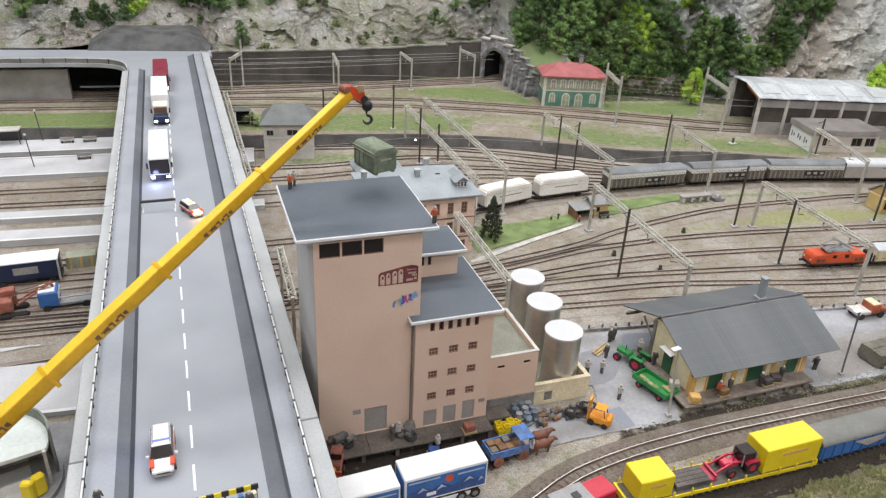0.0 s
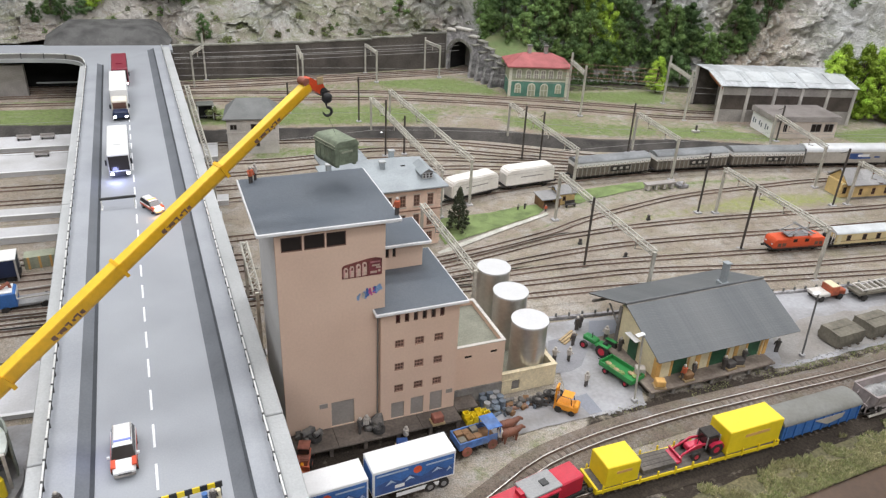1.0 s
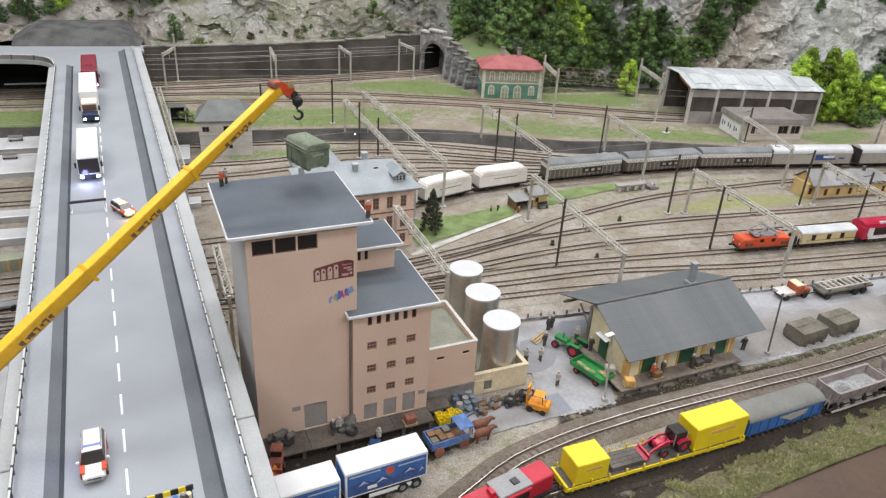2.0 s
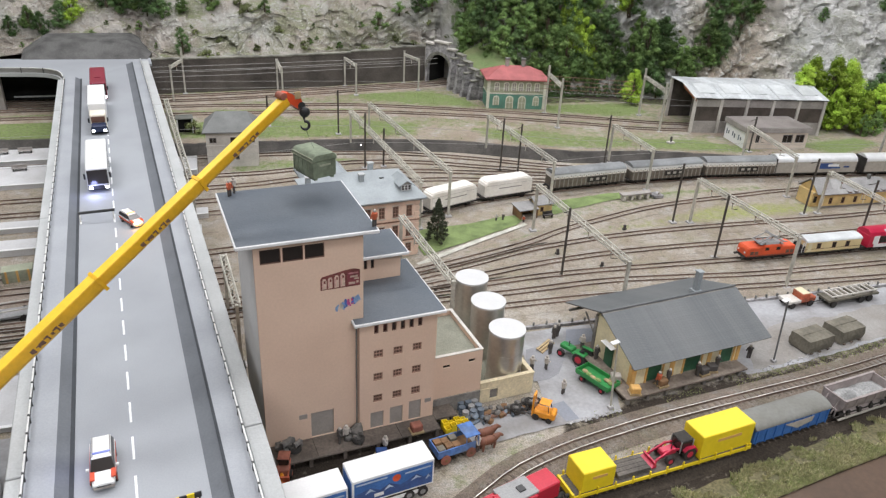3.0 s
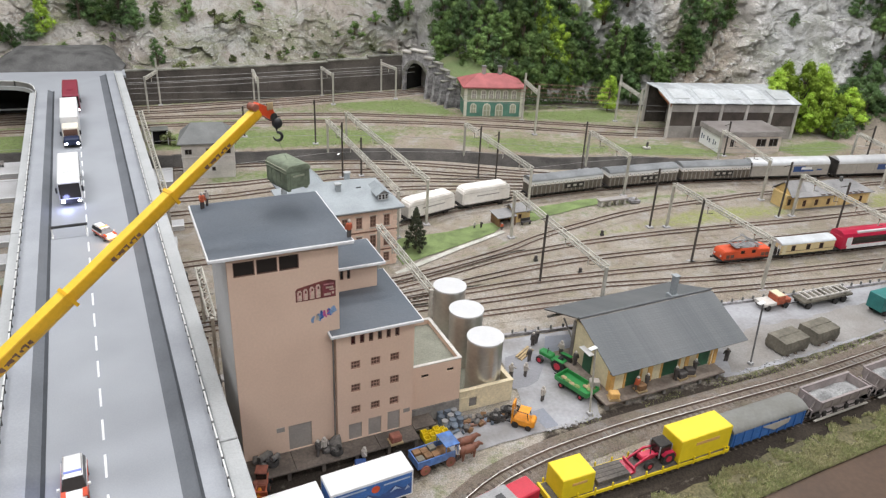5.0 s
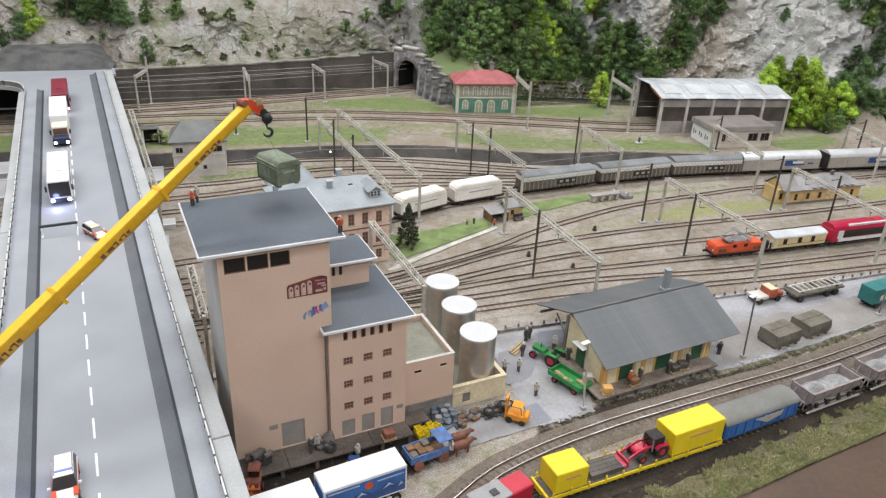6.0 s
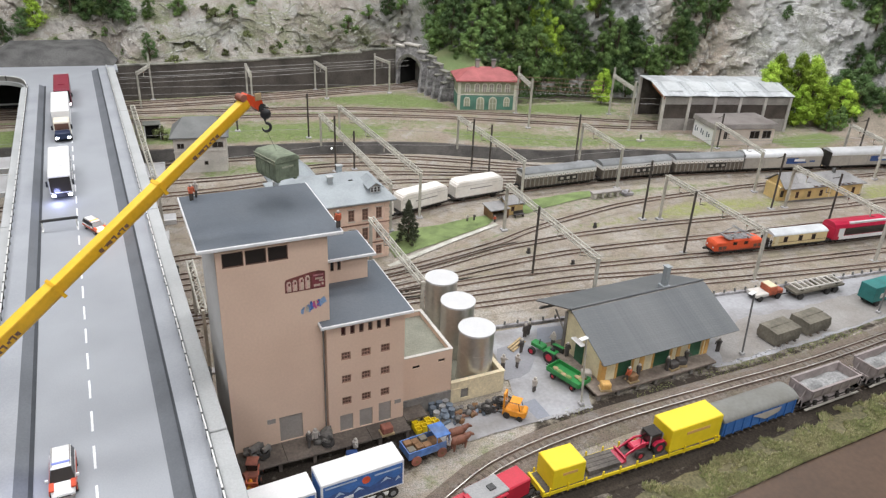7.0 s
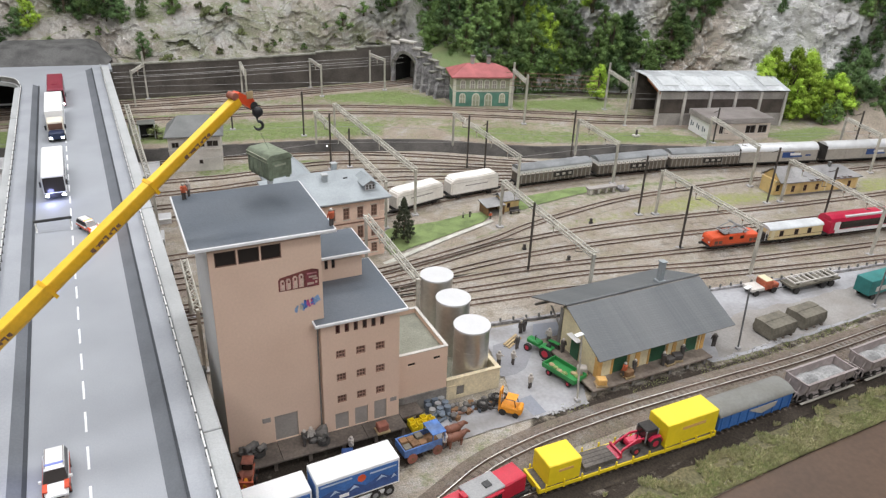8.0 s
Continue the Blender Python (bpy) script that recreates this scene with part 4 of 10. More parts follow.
TE = spline([(-70, 52, 0), (-13, 53.0, 0), (8, 55.4, 0), (23, 56.6, 0), (34, 55.6, 0), (44, 53.9, 0)])
U1 = spline([(-70, 112, TZ), (-18.4, 113.6, TZ), (1.8, 115.2, TZ), (21.4, 117.2, TZ), (42, 119.6, TZ), (46, 120.4, TZ)])
U2 = spline([(-70, 109, TZ), (-18, 109.8, TZ), (1.8, 111.2, TZ), (21.4, 114.0, TZ), (36, 116.0, TZ), (46, 118.4, TZ)])
U3 = spline([(-70, 106, TZ), (-16, 105.6, TZ), (0.7, 104.0, TZ), (18.6, 102.4, TZ), (41.9, 95.6, TZ), (65, 87.0, TZ), (81.7, 80.1, TZ), (100, 75.5, TZ), (114, 73.5, TZ)])
U4 = spline([(-70, 101, TZ), (-10, 99.5, TZ), (18, 97.2, TZ), (40.5, 91.3, TZ), (62.7, 82.6, TZ), (75, 77.2, TZ), (92, 73.0, TZ)])
LEFT_FAN = [spline([(-90, y0, 0), (-45, y0 + 0.5, 0), (-10, y0 + d, 0)]) for y0, d in ((14.5, 6.5), (30, 2), (33.5, 1.5))]


def track(path, gauge, label, sleepers_single=False, bed="rust_ballast", bed_w=1.35):
    t = thing("track", label, "railway track", group="tracks", kind="structure")
    bm = bm_new()
    sweep(bm, path, [(-bed_w - 0.7, 0.0), (-bed_w, 0.2), (bed_w, 0.2), (bed_w + 0.7, 0.0)], closed_prof=False)
    part("ballast_bed", bm, bed, t)
    for sgn in (-1, 1):
        c = sgn * gauge / 2
        bm = bm_new()
        sweep(bm, path, [(c - 0.08, 0.24), (c - 0.05, 0.44), (c + 0.05, 0.44), (c + 0.08, 0.24)])
        part("rail", bm, "rail_steel", t)
        bm = bm_new()
        sweep(bm, path, [(c - 0.045, 0.445), (c - 0.045, 0.455), (c + 0.045, 0.455), (c + 0.045, 0.445)])
        part("rail_head", bm, "rail_shine", t, "rubbed bright running surface")
    L = length(path)
    hw = gauge * 0.5 + (0.42 if sleepers_single else 0.32)
    if sleepers_single:
        me = mesh_of(bx(-0.13, -hw, 0.1, 0.13, hw, 0.26, bev=0.03), "sleeper", "sleeper_wood")
        k = int(L / 0.75)
        for i in range(k):
            p, rz = along(path, (i + 0.5) * L / k)
            if 6 < p.x < 70:
                share("sleeper", me, t, P(p.x, p.y, p.z, rz + random.uniform(-1, 1)))
    else:
        verts, faces = [], []
        k = int(L / 0.8)
        for i in range(k):
            p, rz = along(path, (i + 0.5) * L / k)
            if p.x < -75 or p.x > 135:
                continue
            d = Vector((math.cos(radians(rz)), math.sin(radians(rz)), 0))
            s = Vector((d.y, -d.x, 0))
            b = len(verts)
            for zz in (0.12, 0.25):
                for a, c in ((-0.13, -hw), (0.13, -hw), (0.13, hw), (-0.13, hw)):
                    q = p + d * a + s * c
                    verts.append((q.x * U, q.y * U, (q.z + zz) * U))
            faces += [(b + 4, b + 5, b + 6, b + 7), (b, b + 1, b + 5, b + 4), (b + 1, b + 2, b + 6, b + 5), (b + 2, b + 3, b + 7, b + 6), (b + 3, b, b + 4, b + 7)]
        me = bpy.data.meshes.new("sleepers")
        me.from_pydata(verts, [], faces)
        me.materials.append(MATS["sleeper_yard"])
        ob = new("sleepers", me)
        ob.parent = t
        tagged(ob, kind="stuff")
    return t


track(FRONT, 1.044, "metre gauge track with brown sleepers along the goods yard", True, bed="front_ballast")
# dark soil bed with the train's shadow put into its colour
track(FREIGHT, 1.044, "metre gauge track under the freight train at the table edge", True, bed="shaded_earth")
for pth in (T1, T2, T3, T4, T5, T6):
    track(pth, 1.044, "weathered metre gauge yard track in brown ballast", bed="yard_ground")
for pth in (MAIN, TA, TB, TC, TD, TE):
    track(pth, 1.435, "weathered main line track in brown ballast", bed="yard_ground")
for pth in (U1, U2, U3, U4):
    track(pth, 1.435, "rusty track on the upper terrace", bed="terrace_ground")
for pth in LEFT_FAN:
    track(pth, 1.435, "weathered track running under the road bridge")


# ---------------------------------------------------------------- the road bridge
BZ = 9.3
BR = P(-17.65, 0, BZ, 6.33)
bridge = thing("road_bridge", "long grey concrete road bridge with walkways and parapets", "bridge", BR, kind="structure")
U0, U1E = -34, 112
bm = bm_new()
box(bm, -8.0, U0, -1.5, 8.0, U1E, -0.12)
part("girder", bm, "concrete_dark", bridge)
part("carriageway", bx(-4.25, U0, -0.12, 3.85, U1E, 0.0), "road_grey", bridge, "light grey asphalt carriageway")
for side, v0, v1 in ((1, 3.85, 5.15), (-1, -5.3, -4.25)):
    bm = bm_new()
    lo, hi = (v0, v1) if side > 0 else (v1, v0)
    end = U1E if side > 0 else 101.0
    prism(bm, [(lo, -0.12), (lo, 0.02), (lo + side * 0.35, 0.06), (hi, 0.42), (hi, -0.12)], "y", U0, end)
    part("kerb_slope", bm, "gutter_grey", bridge, "dark grey sloping kerb")
    bm = bm_new()
    if side < 0:
        box(bm, lo - 0.26, U0, 0.03, lo + 0.02, end, 0.08)
    else:
        box(bm, hi - 0.2, U0, 0.3, hi - 0.004, end, 0.435)
    part("gutter", bm, "gutter_black", bridge, "black gutter line")
for v0, v1, end in ((-7.2, -5.3, 100.0), (5.15, 6.85, U1E)):
    part("walkway", bx(v0, U0, -0.12, v1, end, 0.42), "walkway_grey", bridge, "blue grey walkway")
joints = [U0, -8.5, 34, 78, U1E]
for v0, v1 in ((-8.15, -7.2), (6.85, 8.15)):
    for a, b in zip(joints, joints[1:]):
        b = 98.6 if v0 < 0 and b > 98.6 else b
        part("parapet", bx(v0, a + 0.08, -1.2, v1, b - 0.08, 0.62, bev=0.06), "concrete", bridge, "pale concrete parapet length")
for v, end in ((-7.05, 98.4), (6.72, U1E)):
    part("hand_rail", bx(v - 0.06, U0, 0.98, v + 0.06, end, 1.1, bev=0.02), "rail_white", bridge, "pale tubular hand rail")
    part("lower_rail", bx(v - 0.04, U0, 0.68, v + 0.04, end, 0.74), "dark_metal", bridge)
    me = mesh_of(bx(-0.07, -0.09, 0.4, 0.07, 0.09, 1.14), "rail_post", "dark_metal")
    u = U0 + 1
    while u < end:
        share("rail_post", me, bridge, P(v, u, 0))
        u += 2.02
dash = mesh_of(bx(-0.08, -1.2, 0.0, 0.08, 1.2, 0.025), "lane_dash", "white_line", smooth=False)
u = -12.6 - 4.06 * 5
while u < 106:
    share("lane_dash", dash, bridge, P(-0.55, u + 1.2, 0.002), "white painted lane dash")
    u += 4.06
for u in (-20, 14, 50, 88):
    bm = bm_new()
    box(bm, -6.0, u - 0.8, -BZ, 6.0, u + 0.8, -1.5, bev=0.15)
    part("pier", bm, "concrete", bridge)
for v, sgn in ((8.3, 1), (-8.3, -1)):
    for u in (2, 22, 44, 64):
        bm = bm_new()
        box(bm, v - 0.3, u - 0.25, -4.2, v + 0.3, u + 0.25, -1.2)
        part("bracket", bm, "concrete_dark", bridge)

junction = thing("bridge_junction", "grey road deck that joins the bridge from the side", "bridge", P(0, 0, BZ), kind="structure")
bm = bm_new()
rim = [(-90, 105.0), (-48, 105.4), (-42, 104.8), (-40, 104.2), (-38.5, 103.2), (-37.3, 101.9), (-36.4, 99.8), (-35.9, 97.6)]
outl = rim + [(-32, 98.5), (-26, 111.0), (-21.2, 111.8), (-21.8, 117.6), (-90, 119)]
prism(bm, outl, "z", -0.5, 0.004)
part("deck", bm, "road_grey", junction, "light grey road deck")
bm = bm_new()
sweep(bm, [Vector((x, y, 0)) for x, y in rim], [(-0.2, -0.5), (-0.2, 0.2), (0.25, 0.2), (0.25, -0.5)])
part("parapet", bm, "concrete", junction, "pale curved edge beam")
rail_path = [Vector((x, y, 0)) for x, y in rim]
bm = bm_new()
sweep(bm, rail_path, [(-0.16, 1.05), (-0.16, 1.2), (0.0, 1.2), (0.0, 1.05)])
part("hand_rail", bm, "rail_white", junction)
bm = bm_new()
sweep(bm, rail_path, [(-0.11, 0.22), (-0.11, 1.06), (-0.06, 1.06), (-0.06, 0.22)])
part("rail_mesh", bm, "wire", junction, "grey mesh infill of the railing")
me = mesh_of(bx(-0.07, -0.07, 0.2, 0.07, 0.07, 1.2), "rail_post", "dark_metal")
for i in range(12):
    p, rz = along(rail_path, 6 + 4.0 * i)
    share("rail_post", me, junction, P(p.x, p.y, 0, rz))
bm = bm_new()
box(bm, -90, 107.0, -8.6, -48.5, 108.2, -1.4)
part("abutment_wall", bm, "hut_grey", junction, "dark grey abutment wall below the deck")
# black sheet standing in for the dark opening below the deck
part("back_abutment", bx(-52.5, 114.5, -8.6, -22, 115.6, -1.4), "shade_black", junction)
part("beam", bx(-47.5, 110.6, -6.0, -39, 111.0, -5.75), "concrete", junction, "pale concrete beam in the dark")

gallery = thing("road_gallery", "dark grey felted gallery roof where the road enters the mountain", "gallery", P(0, 0, BZ), kind="structure")
bm = bm_new()
b0 = [(-46.4, 117.4, 0.0), (-22.2, 116.2, 0.0), (-21, 130, 0.0), (-48, 130, 0.0)]
t0 = [(-42.4, 121.8, 2.6), (-26.4, 121.2, 2.6), (-26.0, 130, 2.9), (-43, 130, 2.9)]
v0 = [bm.verts.new(p) for p in b0]
v1 = [bm.verts.new(p) for p in t0]
bm.faces.new(v0[::-1])
bm.faces.new(v1)
for i in range(4):
    j = (i + 1) % 4
    bm.faces.new((v0[i], v0[j], v1[j], v1[i]))
bmesh.ops.recalc_face_normals(bm, faces=bm.faces)
part("roof", bm, "gallery_felt", gallery)


# ---------------------------------------------------------------- buildings
def grid_wall(bm, x0, x1, z0, z1, y0, y1, holes=()):
    """A wall in the xz plane, from y0 to y1 thick, with rectangular openings (x0, z0, x1, z1) right through it."""
    xs = sorted({x0, x1, *(h[0] for h in holes), *(h[2] for h in holes)})
    zs = sorted({z0, z1, *(h[1] for h in holes), *(h[3] for h in holes)})

    def solid(i, j):
        if not (0 <= i < len(xs) - 1 and 0 <= j < len(zs) - 1):
            return False
        cx, cz = (xs[i] + xs[i + 1]) / 2, (zs[j] + zs[j + 1]) / 2
        return not any(h[0] < cx < h[2] and h[1] < cz < h[3] for h in holes)
    for i in range(len(xs) - 1):
        for j in range(len(zs) - 1):
            if not solid(i, j):
                continue
            a, b, c, d = xs[i], xs[i + 1], zs[j], zs[j + 1]

            def quad(*p):
                bm.faces.new([bm.verts.new(q) for q in p])
            quad((a, y0, c), (b, y0, c), (b, y0, d), (a, y0, d))
            quad((a, y1, c), (a, y1, d), (b, y1, d), (b, y1, c))
            if not solid(i - 1, j):
                quad((a, y0, c), (a, y0, d), (a, y1, d), (a, y1, c))
            if not solid(i + 1, j):
                quad((b, y0, c), (b, y1, c), (b, y1, d), (b, y0, d))
            if not solid(i, j - 1):
                quad((a, y0, c), (a, y1, c), (b, y1, c), (b, y0, c))
            if not solid(i, j + 1):
                quad((a, y0, d), (b, y0, d), (b, y1, d), (a, y1, d))
    bmesh.ops.remove_doubles(bm, verts=bm.verts, dist=0.001)


def window(parent, x, z, w, h, y, frame_mat="frame_brown", nx=2, nz=2, m=None, sill=None, fw=0.09, pane="window_dark"):
    """A window set back in its opening: frame with bars, and panes."""
    win = thing("window", "", "")
    win.parent, win.matrix_basis = parent, m if m is not None else Matrix()
    bm = bm_new()
    a, b, c, d = x - w / 2, x + w / 2, z - h / 2, z + h / 2
    for q in ((a, c, a + fw, d), (b - fw, c, b, d), (a, c, b, c + fw), (a, d - fw, b, d)):
        box(bm, q[0], y + 0.05, q[1], q[2], y + 0.22, q[3])
    for i in range(1, nx):
        xx = a + w * i / nx
        box(bm, xx - fw * 0.3, y + 0.08, c, xx + fw * 0.3, y + 0.2, d)
    for i in range(1, nz):
        zz = c + h * i / nz
        box(bm, a, y + 0.08, zz - fw * 0.3, b, y + 0.2, zz + fw * 0.3)
    part("frame", bm, frame_mat, win)
    part("pane", bx(a, y + 0.14, c, b, y + 0.18, d), pane, win)
    if sill:
        part("sill", bx(a - 0.1, y - 0.12, c - 0.12, b + 0.1, y + 0.1, c), sill, win)
    return win


def slab(parent, x0, y0, x1, y1, z, th=0.28, top="slate", edge="white_trim", name="roof"):
    """A flat roof: pale rim with a dark felted top laid into it."""
    part(name, bx(x0, y0, z - th, x1, y1, z, bev=0.04), edge, parent, "pale roof rim")
    part(name + "_felt", bx(x0 + 0.13, y0 + 0.13, z - 0.02, x1 - 0.13, y1 - 0.13, z + 0.035), top, parent, "dark blue grey felt")


# the mill
mill = thing("mill_building", "tall pink beige mill with stepped blocks and flat dark roofs", "mill", P(0, 0, 0, 5.5))
TX0, TX1, TY0, TY1, TH = -8.1, 0.5, 0.6, 10.2, 20.35
top_wins = [(-7.65, 18.78, -6.05, 20.05), (-5.92, 18.78, -4.32, 20.05), (-4.2, 18.78, -2.65, 20.05)]
door_h = (-4.22, 1.1, -2.2, 3.75)
bm = bm_new()
grid_wall(bm, TX0, TX1, 0, TH, TY0, TY0 + 0.35, top_wins + [door_h])
part("front_wall", bm, "plaster_pink", mill)
part("side_wall", bx(TX0, TY0 + 0.35, 0, TX0 + 0.35, TY1, TH), "plaster_side", mill, "pale grey side wall")
part("side_wall", bx(TX1 - 0.35, TY0 + 0.35, 0, TX1, TY1, TH), "plaster_pink", mill)
part("back_wall", bx(TX0 + 0.35, TY1 - 0.35, 0, TX1 - 0.35, TY1, TH), "plaster_pink", mill)
for a, c, b, d in top_wins:
    window(mill, (a + b) / 2, (c + d) / 2, b - a, d - c, TY0, nx=1, nz=1, fw=0.06)
# black sheet behind the top windows, added as the shade of the room
part("dark_interior", bx(TX0 + 0.4, TY0 + 0.6, 18.4, TX1 - 0.4, TY0 + 0.7, 20.3), "black", mill)
part("door", bx(door_h[0], TY0 + 0.12, 1.1, door_h[2], TY0 + 0.2, 3.75), "door_grey", mill, "grey sliding door")
part("sign_plate", bx(-5.25, TY0 - 0.05, 3.35, -4.55, TY0, 3.8), "door_grey", mill)
slab(mill, -9.45, 0.1, 1.7, 11.2, 20.75)

# wing with the small windows
WH = 12.2
wx, wz = (1.65, 3.44, 5.21), (9.07, 6.68, 4.37)
holes = [(x - 0.42, z - 0.4, x + 0.42, z + 0.4) for x in wx for z in wz]
slits = [1.46 + 0.79 * i for i in range(6)]
holes += [(x - 0.2, 11.15, x + 0.2, 12.0) for x in slits]
doors = [(0.98, 1.1, 2.2, 2.85), (2.8, 1.1, 4.02, 3.0), (4.62, 1.1, 5.8, 3.2)]
bm = bm_new()
grid_wall(bm, 0, 7.0, 0, WH, 0, 0.3, holes + doors)
part("wing_front_wall", bm, "plaster_pink", mill)
part("wing_side_wall", bx(0, 0.3, 0, 0.3, TY0, WH), "plaster_pink", mill)
part("wing_side_wall", bx(6.7, 0.3, 0, 7.0, 9.4, WH), "plaster_pink", mill)
part("wing_back_wall", bx(TX1, 9.1, 0, 6.7, 9.4, WH), "plaster_pink", mill)
for x in wx:
    for z in wz:
        window(mill, x, z, 0.84, 0.8, 0, "frame_taupe", nx=3, nz=2, fw=0.08, pane="window_brown")
for x in slits:
    window(mill, x, 11.575, 0.4, 0.85, 0, nx=1, nz=1, fw=0.07)
for a, c, b, d in doors:
    part("door", bx(a, 0.1, c, b, 0.18, d), "door_grey", mill, "grey timber door")
part("sign_plate", bx(6.15, -0.05, 2.75, 6.75, 0, 3.15), "door_grey", mill)
slab(mill, -0.55, -0.4, 7.7, 9.8, 12.55)

# upper block standing on the wing
bm = bm_new()
grid_wall(bm, TX1, 5.9, 12.5, 15.0, 6.6, 6.9, [(x - 0.16, 13.75, x + 0.16, 14.65) for x in (1.9, 2.55, 3.2)])
part("upper_front_wall", bm, "plaster_pink", mill)
part("upper_side_wall", bx(5.6, 6.9, 12.5, 5.9, 10.2, 15.0), "plaster_pink", mill)
for x in (1.9, 2.55, 3.2):
    window(mill, x, 14.2, 0.32, 0.9, 6.6, nx=1, nz=1, fw=0.05)
slab(mill, TX1, 5.9, 6.5, 11.2, 15.3)

# low annex with a walled flat roof
bm = bm_new()
grid_wall(bm, 7.0, 12.4, 0, 6.45, 1.2, 1.45, [(8.35, 5.12, 9.1, 5.46), (10.95, 5.25, 11.65, 5.6)])
part("annex_front_wall", bm, "plaster_pink", mill)
part("annex_side_wall", bx(12.15, 1.45, 0, 12.4, 8.8, 6.45), "plaster_pink", mill)
part("annex_back_wall", bx(7.0, 8.55, 0, 12.15, 8.8, 6.45), "plaster_pink", mill)
part("annex_roof", bx(7.0, 1.45, 5.7, 12.15, 8.55, 5.95), "flat_roof", mill, "grey green gravel roof")
part("vent_pane", bx(8.35, 1.34, 5.12, 9.1, 1.4, 5.46), "window_dark", mill)
part("vent_pane", bx(10.95, 1.34, 5.25, 11.65, 1.4, 5.6), "window_dark", mill)
for q in ((7.02, 1.16, 12.44, 1.48), (12.12, 1.48, 12.44, 8.84), (7.02, 8.52, 12.12, 8.84)):
    part("parapet_cap", bx(q[0], q[1], 6.45, q[2], q[3], 6.52), "hut_light", mill)
part("plinth", bx(7.0, 1.05, 0, 12.4, 1.197, 1.75), "plinth", mill, "dark grey base course")
# thin dark rod added for the shadow band beside the wing's edge
part("rain_pipe", rod((-0.14, 0.48, 1.1), (-0.14, 0.48, 12.1), 0.07, 8), "plinth", mill)

# painted sign on the tower wall: a row of dark red vessels, and a small coloured scrawl as plain bars
sign = thing("wall_sign", "dark red painted sign with row of pale vessels on wall", "sign", P(0, 0, 0, 5.5))
bm = bm_new()
prism(bm, [(-3.05, 15.8), (0.22, 15.8), (0.22, 17.25), (-0.3, 17.4), (-1.0, 17.35), (-1.8, 17.2), (-2.9, 17.0), (-3.05, 16.8)], "y", TY0 - 0.03, TY0 - 0.006)
part("backing", bm, "mural_red", sign, "dark maroon backing")
for i, (a, b, h0, h1) in enumerate(((-2.92, -2.56, 15.88, 16.8), (-2.44, -2.08, 15.9, 16.88), (-1.92, -1.54, 15.9, 17.0), (-1.42, -1.04, 15.92, 17.1))):
    bm = bm_new()
    c = (a + b) / 2
    prism(bm, [(a, h0), (b, h0), (b, h1 - 0.14), (c + 0.12, h1 - 0.08), (c + 0.12, h1), (c - 0.12, h1), (c - 0.12, h1 - 0.08), (a, h1 - 0.14)], "y", TY0 - 0.05, TY0 - 0.03)
    part("vessel", bm, "mural_cream", sign, "pale jar shape")
    part("vessel_mark", bx(c - 0.04, TY0 - 0.06, h1 - 0.4, c + 0.1, TY0 - 0.05, h1 - 0.16), "mural_red", sign)
    part("vessel_line", bx(a + 0.04, TY0 - 0.06, h0 + 0.1, a + 0.09, TY0 - 0.05, h1 - 0.2), "paint_pale_rose", sign)
part("panel", bx(-0.85, TY0 - 0.045, 15.9, 0.12, TY0 - 0.03, 17.15), "paint_wine", sign, "wine red panel")
for k, (x, z, w, h) in enumerate(((-0.75, 16.95, 0.8, 0.12), (-0.6, 16.62, 0.62, 0.16), (-0.3, 16.42, 0.4, 0.14), (-0.75, 16.0, 0.55, 0.2), (-0.1, 16.08, 0.18, 0.2))):
    part("panel_light", bx(x, TY0 - 0.055, z, x + w, TY0 - 0.045, z + h), "mural_cream" if k else "paint_pale_rose", sign)
scrawl = thing("graffiti", "small blue and pink graffiti scrawl on the wall", "graffiti", P(0, 0, 0, 5.5))
gr = random.Random(3)
for i in range(9):
    x0, z0 = -1.75 + 0.215 * i, 13.62 + 0.085 * i
    pts = [Vector((x0 + gr.uniform(-0.1, 0.3), TY0 - 0.02, z0 + f * 0.72 + gr.uniform(-0.1, 0.1))) for f in (0.0, 0.55, 1.0, 0.35, 0.1)]
    bm = bm_new()
    for a, b in zip(pts, pts[1:]):
        d_ = (b - a).normalized()
        n_ = Vector((-d_.z, 0, d_.x)) * 0.075
        y_ = Vector((0, -0.008 - 0.002 * i, 0))
        bm.faces.new([bm.verts.new(q + y_) for q in (a - n_, b - n_, b + n_, a + n_)])
    part("stroke", bm, ("paint_sky", "mast_pale", "paint_sky", "paint_blue", "paint_pink", "paint_pink", "paint_blue", "paint_sky", "paint_sky")[i], scrawl)

# loading ramp along the front
ramp = thing("loading_ramp", "worn grey concrete loading ramp along the mill wall", "ramp", P(0, 0, 0, 5.5))
for a, b, y0, y1 in ((-8.1, -4.25, -2.0, 0.59), (-4.22, -0.42, -2.0, 0.59), (-0.39, 3.3, -2.0, -0.01), (3.33, 7.02, -2.0, -0.01), (7.05, 9.2, -0.7, 1.04)):
    part("deck_slab", bx(a, y0, 0.9, b, y1, 1.08, bev=0.03), "ramp_concrete", ramp)
for x in (-7.9, -5, -2, 1, 4, 6.6, 8.7):
    part("post", bx(x, -1.85 + (1.3 if x > 7 else 0), 0, x + 0.3, -1.5 + (1.3 if x > 7 else 0), 0.9), "ramp_concrete", ramp)

# silos in their walled yard
silo = thing("silo", "tall brushed metal storage silo with flat white lid", "silo", P(15.6, 4.8, 0), group="silos beside the mill")
bm = bm_new()
cyl(bm, (0, 0, 0), (0, 0, 6.6), 1.76, n=40)
part("shell", bm, "silo_metal", silo)
bm = bm_new()
cyl(bm, (0, 0, 6.6), (0, 0, 6.8), 1.84, n=40)
part("lid", bm, "silo_white", silo, "flat white lid")
